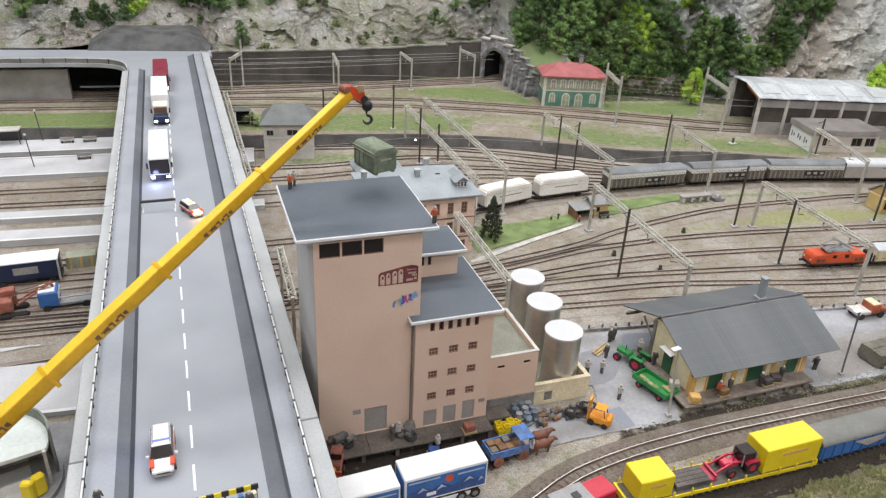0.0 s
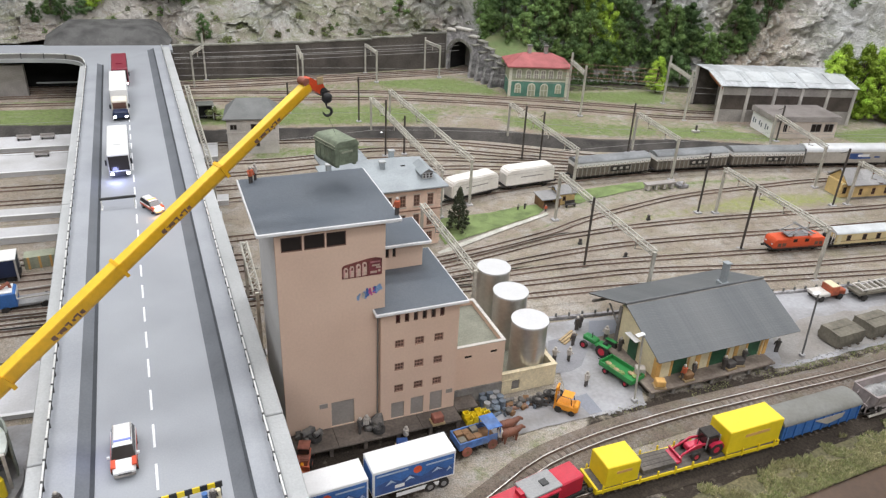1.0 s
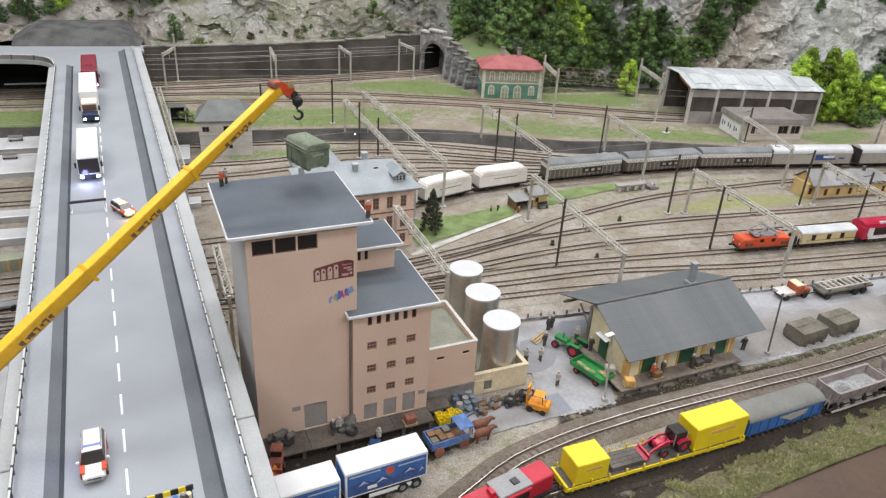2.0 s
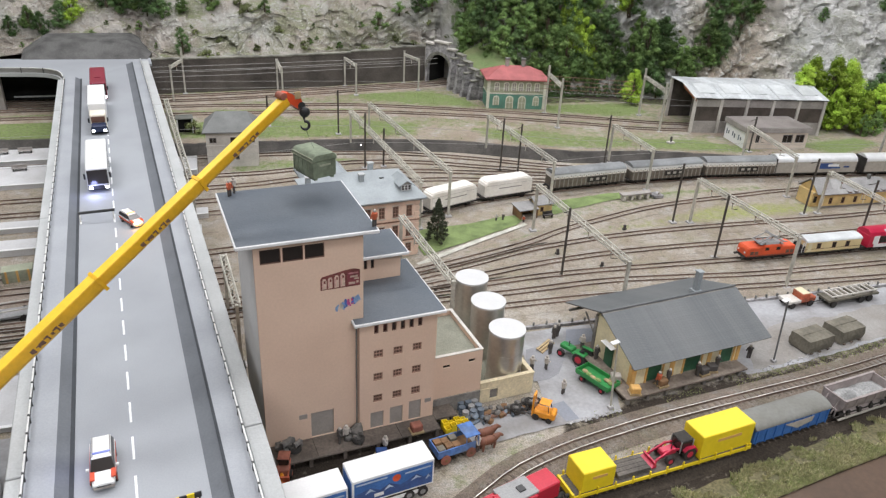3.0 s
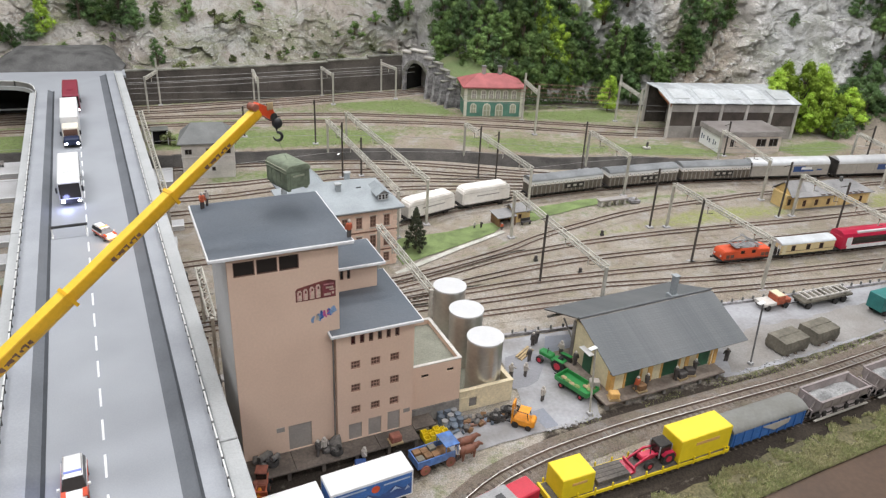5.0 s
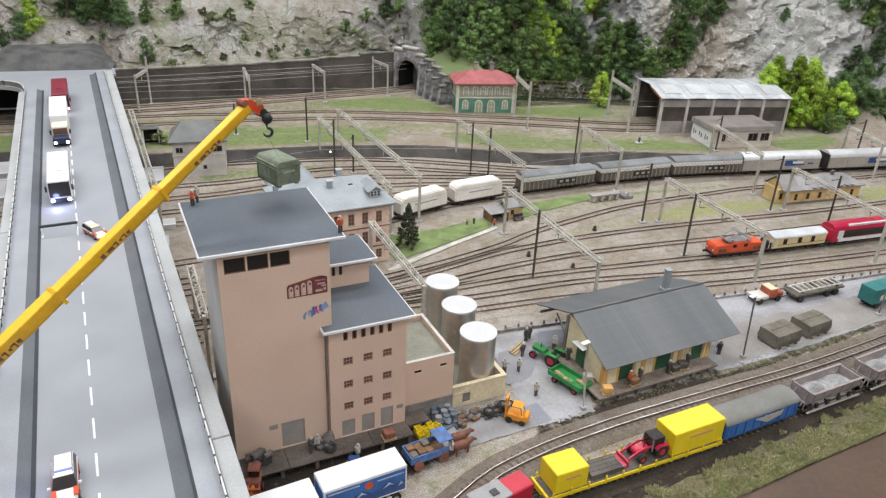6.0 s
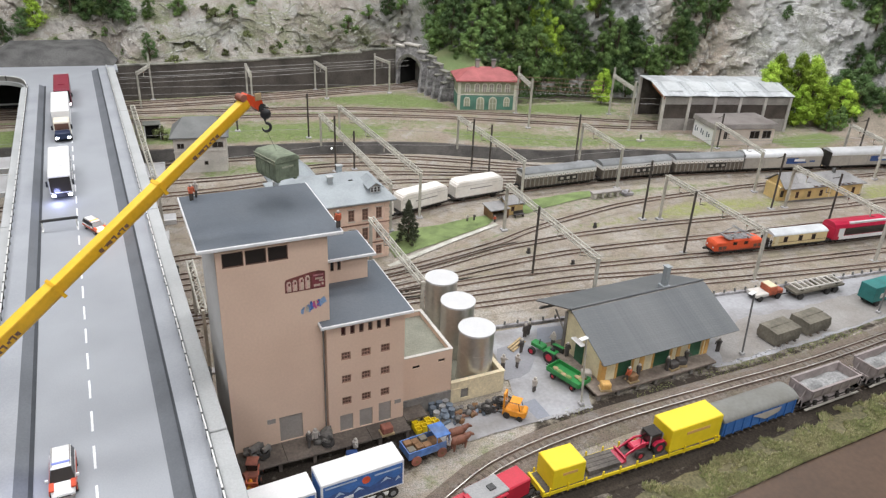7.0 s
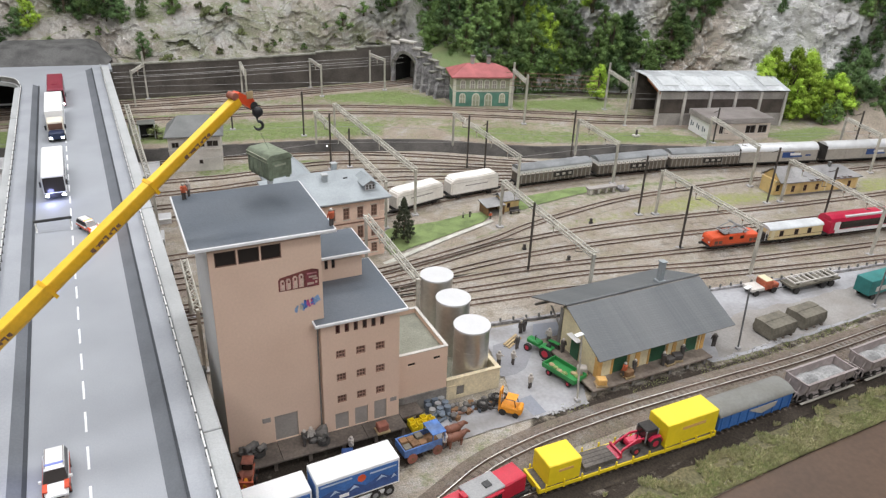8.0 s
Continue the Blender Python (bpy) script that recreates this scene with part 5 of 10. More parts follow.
for z in (2.2, 4.4):
    bm = bm_new()
    cyl(bm, (0, 0, z), (0, 0, z + 0.04), 1.772, n=40)
    part("seam", bm, "silo_metal", silo)
copy_thing(silo, P(15.62, 10.2, 0, 40))
copy_thing(silo, P(15.6, 15.4, 0, 80))

yard = thing("silo_yard_wall", "cream plastered low wall round the silos", "wall", P(0, 0, 0, 5.5))
bm = bm_new()
grid_wall(bm, 12.45, 18.3, 0, 2.4, 1.2, 1.5, [(13.55, 0.35, 14.4, 1.45)])
part("front_wall", bm, "box_cream", yard)
part("side_wall", bx(17.95, 1.5, 0, 18.3, 16.6, 2.4), "box_cream", yard)
part("hatch", bx(13.55, 1.32, 0.35, 14.4, 1.4, 1.45), "plinth", yard, "grey hatch")
part("ledge", bx(12.4, 1.13, 1.55, 13.6, 1.197, 1.68), "box_cream", yard)
part("yard_floor", bx(12.45, 1.5, 0.05, 17.95, 16.6, 0.5), "flat_roof", yard)
part("cap", bx(12.4, 1.12, 2.4, 18.36, 1.55, 2.48), "box_cream", yard)
part("cap", bx(17.9, 1.55, 2.4, 18.36, 16.7, 2.48), "box_cream", yard)

# goods shed
shed = thing("goods_shed", "cream goods shed with big grey slate roof and timber posts", "goods shed", P(27.7, 0.1, 0, 6.2))
EZ, RZ, SL, SD = 3.45, 6.25, 17.4, 12.3
mid = SD / 2
part("platform", bx(-1.5, -1.4, 0.62, 14.1, 8.6, 0.85, bev=0.04), "platform_brown", shed, "worn brown loading platform")
# near-black fill behind the piers, standing in for the shade under the platform
part("platform_base", bx(-1.2, -0.4, 0, 13.8, 8.4, 0.62), "shaded_earth", shed)
for i in range(7):
    part("platform_pier", bx(-1.3 + i * 2.4, -1.25, 0, -0.95 + i * 2.4, -0.9, 0.62), "plinth", shed)
SX0, SX1, SY0, SY1 = 0.1, 14.15, 0.35, 7.3
fd = [(2.05, 0.85, 3.8, 3.1), (6.75, 0.85, 8.85, 3.1), (11.55, 0.85, 13.25, 3.1)]
bm = bm_new()
grid_wall(bm, SX0, SX1, 0.85, 3.4, SY0, SY0 + 0.25, fd)
part("front_wall", bm, "plaster_cream", shed)
part("back_wall", bx(SX0, SY1 - 0.25, 0.85, SX1, SY1, 5.4), "plaster_cream", shed)
for x0, x1 in ((SX0, SX0 + 0.25), (SX1 - 0.25, SX1)):
    bm = bm_new()
    prism(bm, [(SY0 + 0.25, 0.85), (SY0 + 0.25, 3.45), (mid, 5.95), (SY1 - 0.25, 5.4), (SY1 - 0.25, 0.85)], "x", x0, x1)
    part("gable_wall", bm, "plaster_cream", shed)
for a, c, b, d in fd:
    part("door", bx(a, SY0 + 0.1, c, b, SY0 + 0.18, d), "door_green", shed, "dark green sliding door")
for x0, x1 in ((0.06, 0.55), (1.75, 1.98), (3.87, 4.05), (4.8, 5.4), (6.5, 6.7), (8.9, 9.1), (9.75, 10.25), (11.3, 11.5), (13.3, 13.5), (13.75, 14.2)):
    part("timber_pilaster", bx(x0, SY0 - 0.08, 0.85, x1, SY0 - 0.003, 3.35), "timber_ochre", shed, "ochre timber pilaster")
part("corner_post", bx(SX0 - 0.08, SY0, 0.85, SX0 - 0.003, SY0 + 0.5, 3.45), "timber_ochre", shed)
part("corner_post", bx(SX0 - 0.12, SY1 - 0.35, 0.85, SX0 - 0.003, SY1 + 0.08, 5.3), "plinth", shed, "weathered corner post")
part("back_brace", rod((SX0 - 0.05, SY1 + 0.05, 3.0), (SX0 - 0.05, SY1 + 1.9, 4.5), 0.1, 6), "plinth", shed)
gd = thing("gable_door", "", "")
gd.parent = shed
part("leaf", bx(SX0 - 0.12, 3.6, 0.85, SX0 - 0.03, 4.95, 3.2), "door_green", gd, "dark green gable door")
part("hood", bx(SX0 - 0.7, 3.3, 3.35, SX0 - 0.02, 5.2, 3.45, bev=0.03), "white_trim", gd, "pale door hood")
for y in (0.2, mid, SD - 0.4):
    z = EZ - 0.15 if y != mid else RZ - 0.25
    part("purlin", bx(-0.2, y - 0.12, z - 0.22, SL + 0.1, y + 0.12, z), "plinth", shed)
for sgn, low_z in ((1, EZ), (-1, EZ + 0.5)):
    slope = math.atan2(RZ - low_z, mid)
    sl_len = math.hypot(RZ - low_z, mid)
    pl = thing("roof_slope", "", "")
    pl.parent = shed
    pl.matrix_basis = P(0, 0, low_z, 0, math.degrees(slope)) if sgn > 0 else P(SL, SD, low_z, 180, math.degrees(slope))
    part("boarding", bx(-0.3, -0.35, -0.1, SL + 0.3, sl_len - 0.04, 0.0), "plinth", pl)
    rows = 20
    me = mesh_of(bx(-0.35, 0, 0.0, SL + 0.35, sl_len / rows + 0.1, 0.035), "slate_course", "slate_shed")
    for r in range(rows):
        ob = share("slate_course", me, pl, P(0, -0.37 + r * sl_len / rows, 0.012 + 0.002 * (r % 2), 0, -0.9))
part("ridge_cap", rod((-0.4, mid, RZ + 0.06), (SL + 0.4, mid, RZ + 0.03), 0.13, 8), "slate_shed", shed)
ch = thing("chimney", "", "")
ch.parent = shed
part("flue", bx(12.35, mid + 0.3, RZ - 0.8, 12.95, mid + 0.9, RZ + 2.35, bev=0.03), "slate_light", ch, "blue grey sheet chimney")
part("cap", bx(12.27, mid + 0.22, RZ + 2.35, 13.03, mid + 0.98, RZ + 2.45), "slate_light", ch)
part("flashing", bx(12.15, mid + 0.1, RZ - 0.3, 13.15, mid + 1.1, RZ + 0.12, bev=0.03), "slate_light", ch)


def arched_window(parent, x, z, w, h, y, tall=False):
    """A round-headed window with a pale surround."""
    win = thing("window", "", "")
    win.parent = parent

    def outline(k):
        hw = w / 2 + k
        pts = [(x - hw, z), (x + hw, z)] + [(x + hw * math.cos(a), z + h - w / 2 + hw * math.sin(a)) for a in span(0, math.pi, 8)]
        return pts
    bm = bm_new()
    prism(bm, outline(0.22), "y", y - 0.1, y)
    part("surround", bm, "surround_pale", win)
    bm = bm_new()
    prism(bm, outline(0.0), "y", y - 0.13, y - 0.1)
    part("pane", bm, ("house_sage" if w > 0.9 else "door_grey") if not tall else "house_green", win)
    bm = bm_new()
    box(bm, x - 0.05, y - 0.17, z, x + 0.05, y - 0.13, z + h)
    box(bm, x - w / 2, y - 0.17, z + h * 0.5 - 0.05, x + w / 2, y - 0.13, z + h * 0.5 + 0.05)
    part("glazing_bar", bm, "surround_pale", win)


def hip_roof(parent, x0, y0, x1, y1, z, h, inset, material, th=0.15, name="roof"):
    bm = bm_new()
    ym = (y0 + y1) / 2
    b = [bm.verts.new(p) for p in ((x0, y0, z), (x1, y0, z), (x1, y1, z), (x0, y1, z))]
    lo = [bm.verts.new(p) for p in ((x0, y0, z - th), (x1, y0, z - th), (x1, y1, z - th), (x0, y1, z - th))]
    if x1 - x0 - 2 * inset > 0.2:
        r0, r1 = bm.verts.new((x0 + inset, ym, z + h)), bm.verts.new((x1 - inset, ym, z + h))
        bm.faces.new((b[0], b[1], r1, r0))
        bm.faces.new((b[2], b[3], r0, r1))
        bm.faces.new((b[1], b[2], r1))
        bm.faces.new((b[3], b[0], r0))
    else:
        r = bm.verts.new(((x0 + x1) / 2, ym, z + h))
        for i in range(4):
            bm.faces.new((b[i], b[(i + 1) % 4], r))
    for i in range(4):
        j = (i + 1) % 4
        bm.faces.new((b[j], b[i], lo[i], lo[j]))
    bm.faces.new(lo[::-1])
    bmesh.ops.recalc_face_normals(bm, faces=bm.faces)
    return part(name, bm, material, parent)


# green station house
gh = thing("station_house", "small green station house with red hipped roof", "house", P(47.6, 97.0, TZ, -11.5))
GW, GD, GHT = 12.9, 8.0, 6.5
part("lower_storey", bx(0, 0, 0, GW, GD, 3.4), "house_green", gh, "green lower storey")
part("upper_storey", bx(0, 0, 3.4, GW, GD, GHT), "house_sage", gh, "pale sage upper storey")
part("band", bx(-0.08, -0.1, 3.3, GW + 0.08, GD, 3.5), "surround_pale", gh)
part("band", bx(-0.08, -0.1, 6.2, GW + 0.08, GD, 6.5), "surround_pale", gh)
for x in (-0.1, GW - 0.5):
    part("corner_strip", bx(x, -0.14, 0, x + 0.6, 0.5, 6.2), "surround_pale", gh)
for x in (2.0, 10.9):
    arched_window(gh, x, 0.8, 0.95, 1.9, 0)
for x in (5.0, 7.8):
    arched_window(gh, x, 0.1, 1.3, 2.6, 0)
for x in (2.0, 4.1, 5.8, 7.3, 9.0, 10.9):
    arched_window(gh, x, 4.0, 0.8, 1.75, 0)
hip_roof(gh, -0.65, -0.7, GW + 0.7, GD + 0.7, GHT + 0.1, 2.1, 4.2, "red_tile", 0.25)
for x in (4.6, 8.2):
    c = thing("chimney", "", "")
    c.parent = gh
    part("flue", bx(x - 0.4, 3.6, 7.6, x + 0.4, 4.4, 10.0, bev=0.03), "hut_grey", c)
    part("cap", bx(x - 0.5, 3.5, 10.0, x + 0.5, 4.5, 10.3), "concrete_dark", c)

# open shed on the terrace
oh = thing("open_shed", "long open freight shed with pale sheet roof", "shed", P(83.9, 73.6, TZ, -11.3))
OL, OD, OZ = 28.1, 13.0, 7.3
for i in range(6):
    x = OL * i / 5
    part("column", bx(x - 0.28, -0.28, 0, x + 0.28, 0.28, OZ + 0.2), "hut_light", oh, "pale concrete column")
for i in range(6):
    x = OL * i / 5
    part("back_column", bx(x - 0.28, OD - 0.28, 0, x + 0.28, OD + 0.28, OZ + 1.0), "hut_light", oh)
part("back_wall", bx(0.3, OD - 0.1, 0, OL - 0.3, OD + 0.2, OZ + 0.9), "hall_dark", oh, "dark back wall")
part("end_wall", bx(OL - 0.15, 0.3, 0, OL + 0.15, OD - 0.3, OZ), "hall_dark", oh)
for i in range(5):
    x0, x1 = OL * i / 5 + 0.29, OL * (i + 1) / 5 - 0.29
    part("lower_board", bx(x0, -0.1, 0, x1, 0.1, 2.7), "hut_grey", oh, "weathered grey lower boarding")
    part("dark_screen", bx(x0, 0.02, 2.7, x1, 0.12, 5.7), "screen_brown", oh, "dark brown mesh screen")
    part("upper_board", bx(x0, -0.08, 5.7, x1, 0.1, OZ + 0.14), "hut_grey", oh)
part("eave_beam", bx(-0.2, -0.36, OZ + 0.02, OL + 0.5, -0.12, OZ + 0.2), "dark_metal", oh)
roof_rng = random.Random(4)
for a, b, zz0, zz1 in ((-0.45, OD / 2, OZ + 0.2, OZ + 1.5), (OD / 2, OD + 0.6, OZ + 1.5, OZ + 1.1)):
    for i in range(24):
        x0, x1 = -0.3 + (OL + 0.9) * i / 24, -0.3 + (OL + 0.9) * (i + 1) / 24
        dz = 0.05 * math.sin(i * 1.31) + roof_rng.uniform(-0.03, 0.03)
        bm = bm_new()
        k = 12
        prof_ = [(x0 + 0.01 + (x1 - x0 - 0.02) * q / k, 0.1 + 0.07 * (q % 2)) for q in range(k + 1)] + [(x1 - 0.01, 0.0), (x0 + 0.01, 0.0)]
        r0 = [bm.verts.new((u, a, zz0 + w + dz)) for u, w in prof_]
        r1 = [bm.verts.new((u, b, zz1 + w + dz)) for u, w in prof_]
        bm.faces.new(r0)
        bm.faces.new(r1[::-1])
        for q in range(len(prof_)):
            q1 = (q + 1) % len(prof_)
            bm.faces.new((r0[q], r1[q], r1[q1], r0[q1]))
        bmesh.ops.recalc_face_normals(bm, faces=bm.faces)
        part("roof_sheet", bm, "hall_sheet", oh)
    if a < 0:
        for i in range(5):
            # pale translucent sheets let into the front slope
            x0 = OL * (i + 0.22) / 5
            f0, f1 = 0.3, 0.96
            bm = bm_new()
            y0_, y1_ = a + (b - a) * f0, a + (b - a) * f1
            prism(bm, [(y0_, zz0 + (zz1 - zz0) * f0 + 0.15), (y1_, zz0 + (zz1 - zz0) * f1 + 0.15), (y1_, zz0 + (zz1 - zz0) * f1 + 0.26), (y0_, zz0 + (zz1 - zz0) * f0 + 0.26)], "x", x0, x0 + 3.4)
            part("skylight_sheet", bm, "skylight", oh, "pale translucent roof sheet")
bm = bm_new()
prism(bm, [(-0.4, OZ + 0.1), (OD / 2, OZ + 1.4), (OD / 2, OZ + 0.85), (-0.4, OZ - 0.45)], "x", -0.2, -0.05)
part("verge_board", bm, "timber_rust", oh, "reddish verge board")
bm = bm_new()
prism(bm, [(-0.5, OZ + 0.12), (OD / 2, OZ + 1.45), (OD / 2, OZ + 1.7), (-0.5, OZ + 0.4)], "x", -0.42, -0.3)
part("verge_trim", bm, "white_trim", oh, "white verge trim")

# low hut with graffiti before it
hu = thing("brick_hut", "low pale hut with flat grey roof and blue graffiti", "hut", P(88.8, 62.6, TZ, -7.6))
bm = bm_new()
grid_wall(bm, 0, 13.4, 0, 3.7, 0, 0.3, [(2.2, 1.3, 3.1, 2.9), (8.0, 1.2, 10.2, 2.9), (10.8, 1.2, 12.8, 2.9)])
part("front_wall", bm, "hut_cream", hu)
part("side_wall", bx(0, 0.3, 0, 0.3, 7.7, 3.7), "paint_white", hu, "white end wall with graffiti")
part("side_wall", bx(13.1, 0.3, 0, 13.4, 7.7, 3.7), "hut_cream", hu)
part("back_wall", bx(0.3, 7.4, 0, 13.1, 7.7, 3.7), "hut_cream", hu)
for x, w in ((2.65, 0.9), (9.1, 2.2), (11.8, 2.0)):
    window(hu, x, 2.05, w, 1.65, 0, "hut_grey", 2, 1)
part("fascia", bx(-0.3, -0.3, 3.35, 13.7, 8.0, 4.3), "hut_grey", hu, "brown grey boarded roof edge")
part("roof_felt", bx(-0.2, -0.2, 4.3, 13.6, 7.9, 4.36), "felt_brown", hu)
for i in range(9):
    y = 0.7 + i * 0.75
    part("graffiti_bar", bx(-0.04, y, 1.1 + 0.2 * (i % 2), -0.005, y + 0.35, 1.7 + 0.25 * (i % 3)), "scrap_blue" if i % 3 else "paint_white", hu)

# grey signal hut by the bridge
sh = thing("signal_hut", "square grey signal hut with low hipped slate roof", "hut", P(-11.6, 73.6, 0, -4.5))
bm = bm_new()
grid_wall(bm, 0, 8.4, 0, 6.3, 0, 0.3, [(0.5, 4.2, 1.7, 5.2), (3.9, 4.2, 5.8, 5.3), (6.1, 4.2, 8.0, 5.3), (4.6, 1.2, 5.3, 2.0)])
part("front_wall", bm, "hut_light", sh)
part("side_wall", bx(0, 0.3, 0, 0.3, 7.0, 6.3), "hut_light", sh)
part("side_wall", bx(8.1, 0.3, 0, 8.4, 7.0, 6.3), "hut_light", sh)
part("back_wall", bx(0.3, 6.7, 0, 8.1, 7.0, 6.3), "hut_grey", sh)
for x, z, w, h in ((1.1, 4.7, 1.2, 1.0), (4.85, 4.75, 1.9, 1.1), (7.05, 4.75, 1.9, 1.1), (4.95, 1.6, 0.7, 0.8)):
    window(sh, x, z, w, h, 0, "hut_grey", 2 if w > 1 else 1, 1)
part("ledge", bx(-0.1, -0.12, 3.7, 8.5, 0.0, 3.9), "hut_light", sh)
hip_roof(sh, -0.55, -0.6, 8.95, 7.6, 6.3, 2.5, 2.2, "hut_roof", 0.2)

# pink house behind the mill
ph = thing("pink_house", "pink plastered villa with pale slate hipped roofs", "house", P(14.9, 34.8, 0, 6))
rows_z = [(0.6, 1.95), (2.9, 4.7), (5.85, 7.45)]
wxs = [-1.4, -3.3, -5.2, -7.1, -9.0, -10.9]
PH = 8.4
bm = bm_new()
grid_wall(bm, -13.5, 0, 0, PH, 0, 0.35, [(x - 0.42, a, x + 0.42, b) for x in wxs for a, b in rows_z])
part("front_wall", bm, "house_pink", ph)
part("side_wall", bx(-0.35, 0.35, 0, 0, 9.5, PH), "house_pink", ph)
part("side_wall", bx(-13.5, 0.35, 0, -13.15, 9.5, PH), "house_pink", ph)
part("back_wall", bx(-13.15, 9.15, 0, -0.35, 9.5, PH), "house_pink", ph)
for x in wxs:
    for a, b in rows_z:
        window(ph, x, (a + b) / 2, 0.84, b - a, 0, "frame_taupe", 2, 3, sill="hut_cream", pane="window_brown")
        part("window_surround", bx(x - 0.55, -0.05, b, x + 0.55, -0.004, b + 0.14), "hut_cream", ph)
for z in (2.35, 5.2):
    part("string_course", bx(-13.6, -0.1, z, 0.1, 0, z + 0.16), "brick_brown", ph, "brown string course")
for i in range(10):
    part("corner_quoin", bx(-0.5 - 0.15 * (i % 2), -0.07, 0.3 + 0.8 * i, 0.07, -0.003, 0.8 + 0.8 * i, bev=0.02), "house_pink", ph)
part("eave_board", bx(-14.0, -0.55, PH - 0.16, 0.55, -0.003, PH), "wood_brown", ph)
hip_roof(ph, -14.2, -0.8, 0.8, 10.3, PH + 0.2, 2.4, 5.2, "slate_light", 0.2)
d = thing("dormer", "", "")
d.parent = ph
part("body", bx(-2.4, 0.75, PH + 0.6, -0.9, 3.2, PH + 1.75), "slate_light", d)
bm = bm_new()
prism(bm, [(-2.75, PH + 1.6), (-1.65, PH + 2.3), (-0.55, PH + 1.6), (-0.55, PH + 1.5), (-1.65, PH + 2.2), (-2.75, PH + 1.5)], "y", 0.35, 4.2)
part("dormer_roof", bm, "slate_light", d)
bm = bm_new()
prism(bm, [(-2.45, PH + 1.7), (-1.65, PH + 2.2), (-0.85, PH + 1.7)], "y", 0.72, 3.4)
part("gable", bm, "hut_grey", d)
for x in (-2.1, -1.65, -1.2):
    window(d, x, PH + 1.25, 0.42, 0.75, 0.58, "white_trim", 1, 2, fw=0.06)
part("skylight", bx(-4.5, 3.1, PH + 1.75, -3.9, 3.5, PH + 1.98), "window_dark", ph)
part("back_body", bx(-12.6, 9.5, 0, -7.2, 14.2, PH - 0.4), "house_pink", ph)
hip_roof(ph, -13.3, 8.8, -6.5, 15.0, PH, 3.4, 3.2, "slate_light", 0.25, "back_roof")
for x, y, z in ((-7.0, 3.2, PH + 1.4), (-9.6, 13.5, PH + 0.9), (-13.6, 5, PH + 1.0), (-4.4, 7.4, PH + 1.2)):
    c = thing("chimney", "", "")
    c.parent = ph
    part("flue", bx(x - 0.32, y - 0.32, z - 1, x + 0.32, y + 0.32, z + 1.3, bev=0.03), "slate_light", c)
    part("cap", bx(x - 0.42, y - 0.42, z + 1.3, x + 0.42, y + 0.42, z + 1.45), "concrete", c)

# long yellow house beside the yard
yh = thing("yellow_house", "long low pale ochre house with weathered grey roof", "house", P(85.4, 37.5, 0, -2.0))
YL, YD, YH = 15.4, 5.4, 2.5
ywx = (1.7, 4.2, 6.7, 13.6)
bm = bm_new()
grid_wall(bm, 0, YL, 0, YH, 0, 0.3, [(x - 0.35, 0.6, x + 0.35, 1.75) for x in ywx])
part("front_wall", bm, "house_yellow", yh)
part("side_wall", bx(0, 0.3, 0, 0.3, YD, YH), "house_yellow", yh)
part("side_wall", bx(YL - 0.3, 0.3, 0, YL, YD, YH), "house_yellow", yh)
part("back_wall", bx(0.3, YD - 0.3, 0, YL - 0.3, YD, YH), "house_yellow", yh)
for x in ywx:
    window(yh, x, 1.175, 0.7, 1.15, 0, "frame_brown", 2, 2)
hip_roof(yh, -0.35, -0.45, YL + 0.4, YD + 0.5, YH + 0.05, 1.3, 2.6, "roof_worn", 0.14)
for x in (4.6, 5.9, 10.2, 11.5, 12.7):
    # small eyebrow vents let into the eave
    v_ = thing("eave_vent", "", "")
    v_.parent = yh
    part("vent_body", bx(x, -0.42, YH + 0.12, x + 0.6, 0.3, YH + 0.28), "frame_brown", v_)
    part("vent_roof", bx(x - 0.08, -0.46, YH + 0.28, x + 0.68, 0.55, YH + 0.33), "roof_worn", v_)
part("plinth_strip", bx(-0.08, -0.08, 0, YL + 0.08, -0.004, 0.3), "plinth", yh)
for x, w in ((0.0, 0.25), (8.4, 0.2), (YL - 0.25, 0.25)):
    part("wall_strip", bx(x, -0.05, 0.3, x + w, -0.004, YH), "plaster_cream", yh)
cross = thing("cross_gable", "", "")
cross.parent = yh
bm = bm_new()
prism(bm, [(0.4, YH), (4.6, YH), (2.5, YH + 1.7)], "x", -0.9, 0.9)
part("gable_wall", bm, "house_yellow", cross)
bm = bm_new()
prism(bm, [(0.0, YH - 0.15), (2.5, YH + 1.85), (5.0, YH - 0.15), (5.0, YH - 0.02), (2.5, YH + 2.0), (0.0, YH - 0.02)], "x", -1.2, 2.2)
part("gable_roof", bm, "roof_worn", cross)
po = thing("porch", "", "")
po.parent = yh
part("porch_body", bx(-1.5, 0.8, 0, -0.003, 4.2, YH), "house_yellow", po)
part("porch_window", bx(-1.1, 0.72, 0.7, -0.5, 0.797, 1.8), "window_dark", po)
part("porch_trim", bx(-1.6, 0.7, YH - 0.2, 0.0, 0.797, YH), "plaster_cream", po)
for x in (5.0, 10.6):
    part("chimney", bx(x, 2.3, YH + 0.8, x + 0.45, 2.75, YH + 2.0), "concrete_dark", yh)

# little signal cabin on the lawn
lc = thing("signal_cabin", "tiny ochre cabin with grey roof and dark timber lean-to", "hut", P(34.8, 43.4, 0, 6))
bm = bm_new()
grid_wall(bm, 1.5, 4.3, 0, 1.9, 0, 0.2, [(2.2, 0.6, 2.8, 1.4)])
part("cabin_front", bm, "house_yellow", lc)
part("cabin_body", bx(1.5, 0.2, 0, 4.3, 2.4, 1.9), "house_yellow", lc)
window(lc, 2.5, 1.0, 0.6, 0.8, 0, "frame_brown", 2, 1)
bm = bm_new()
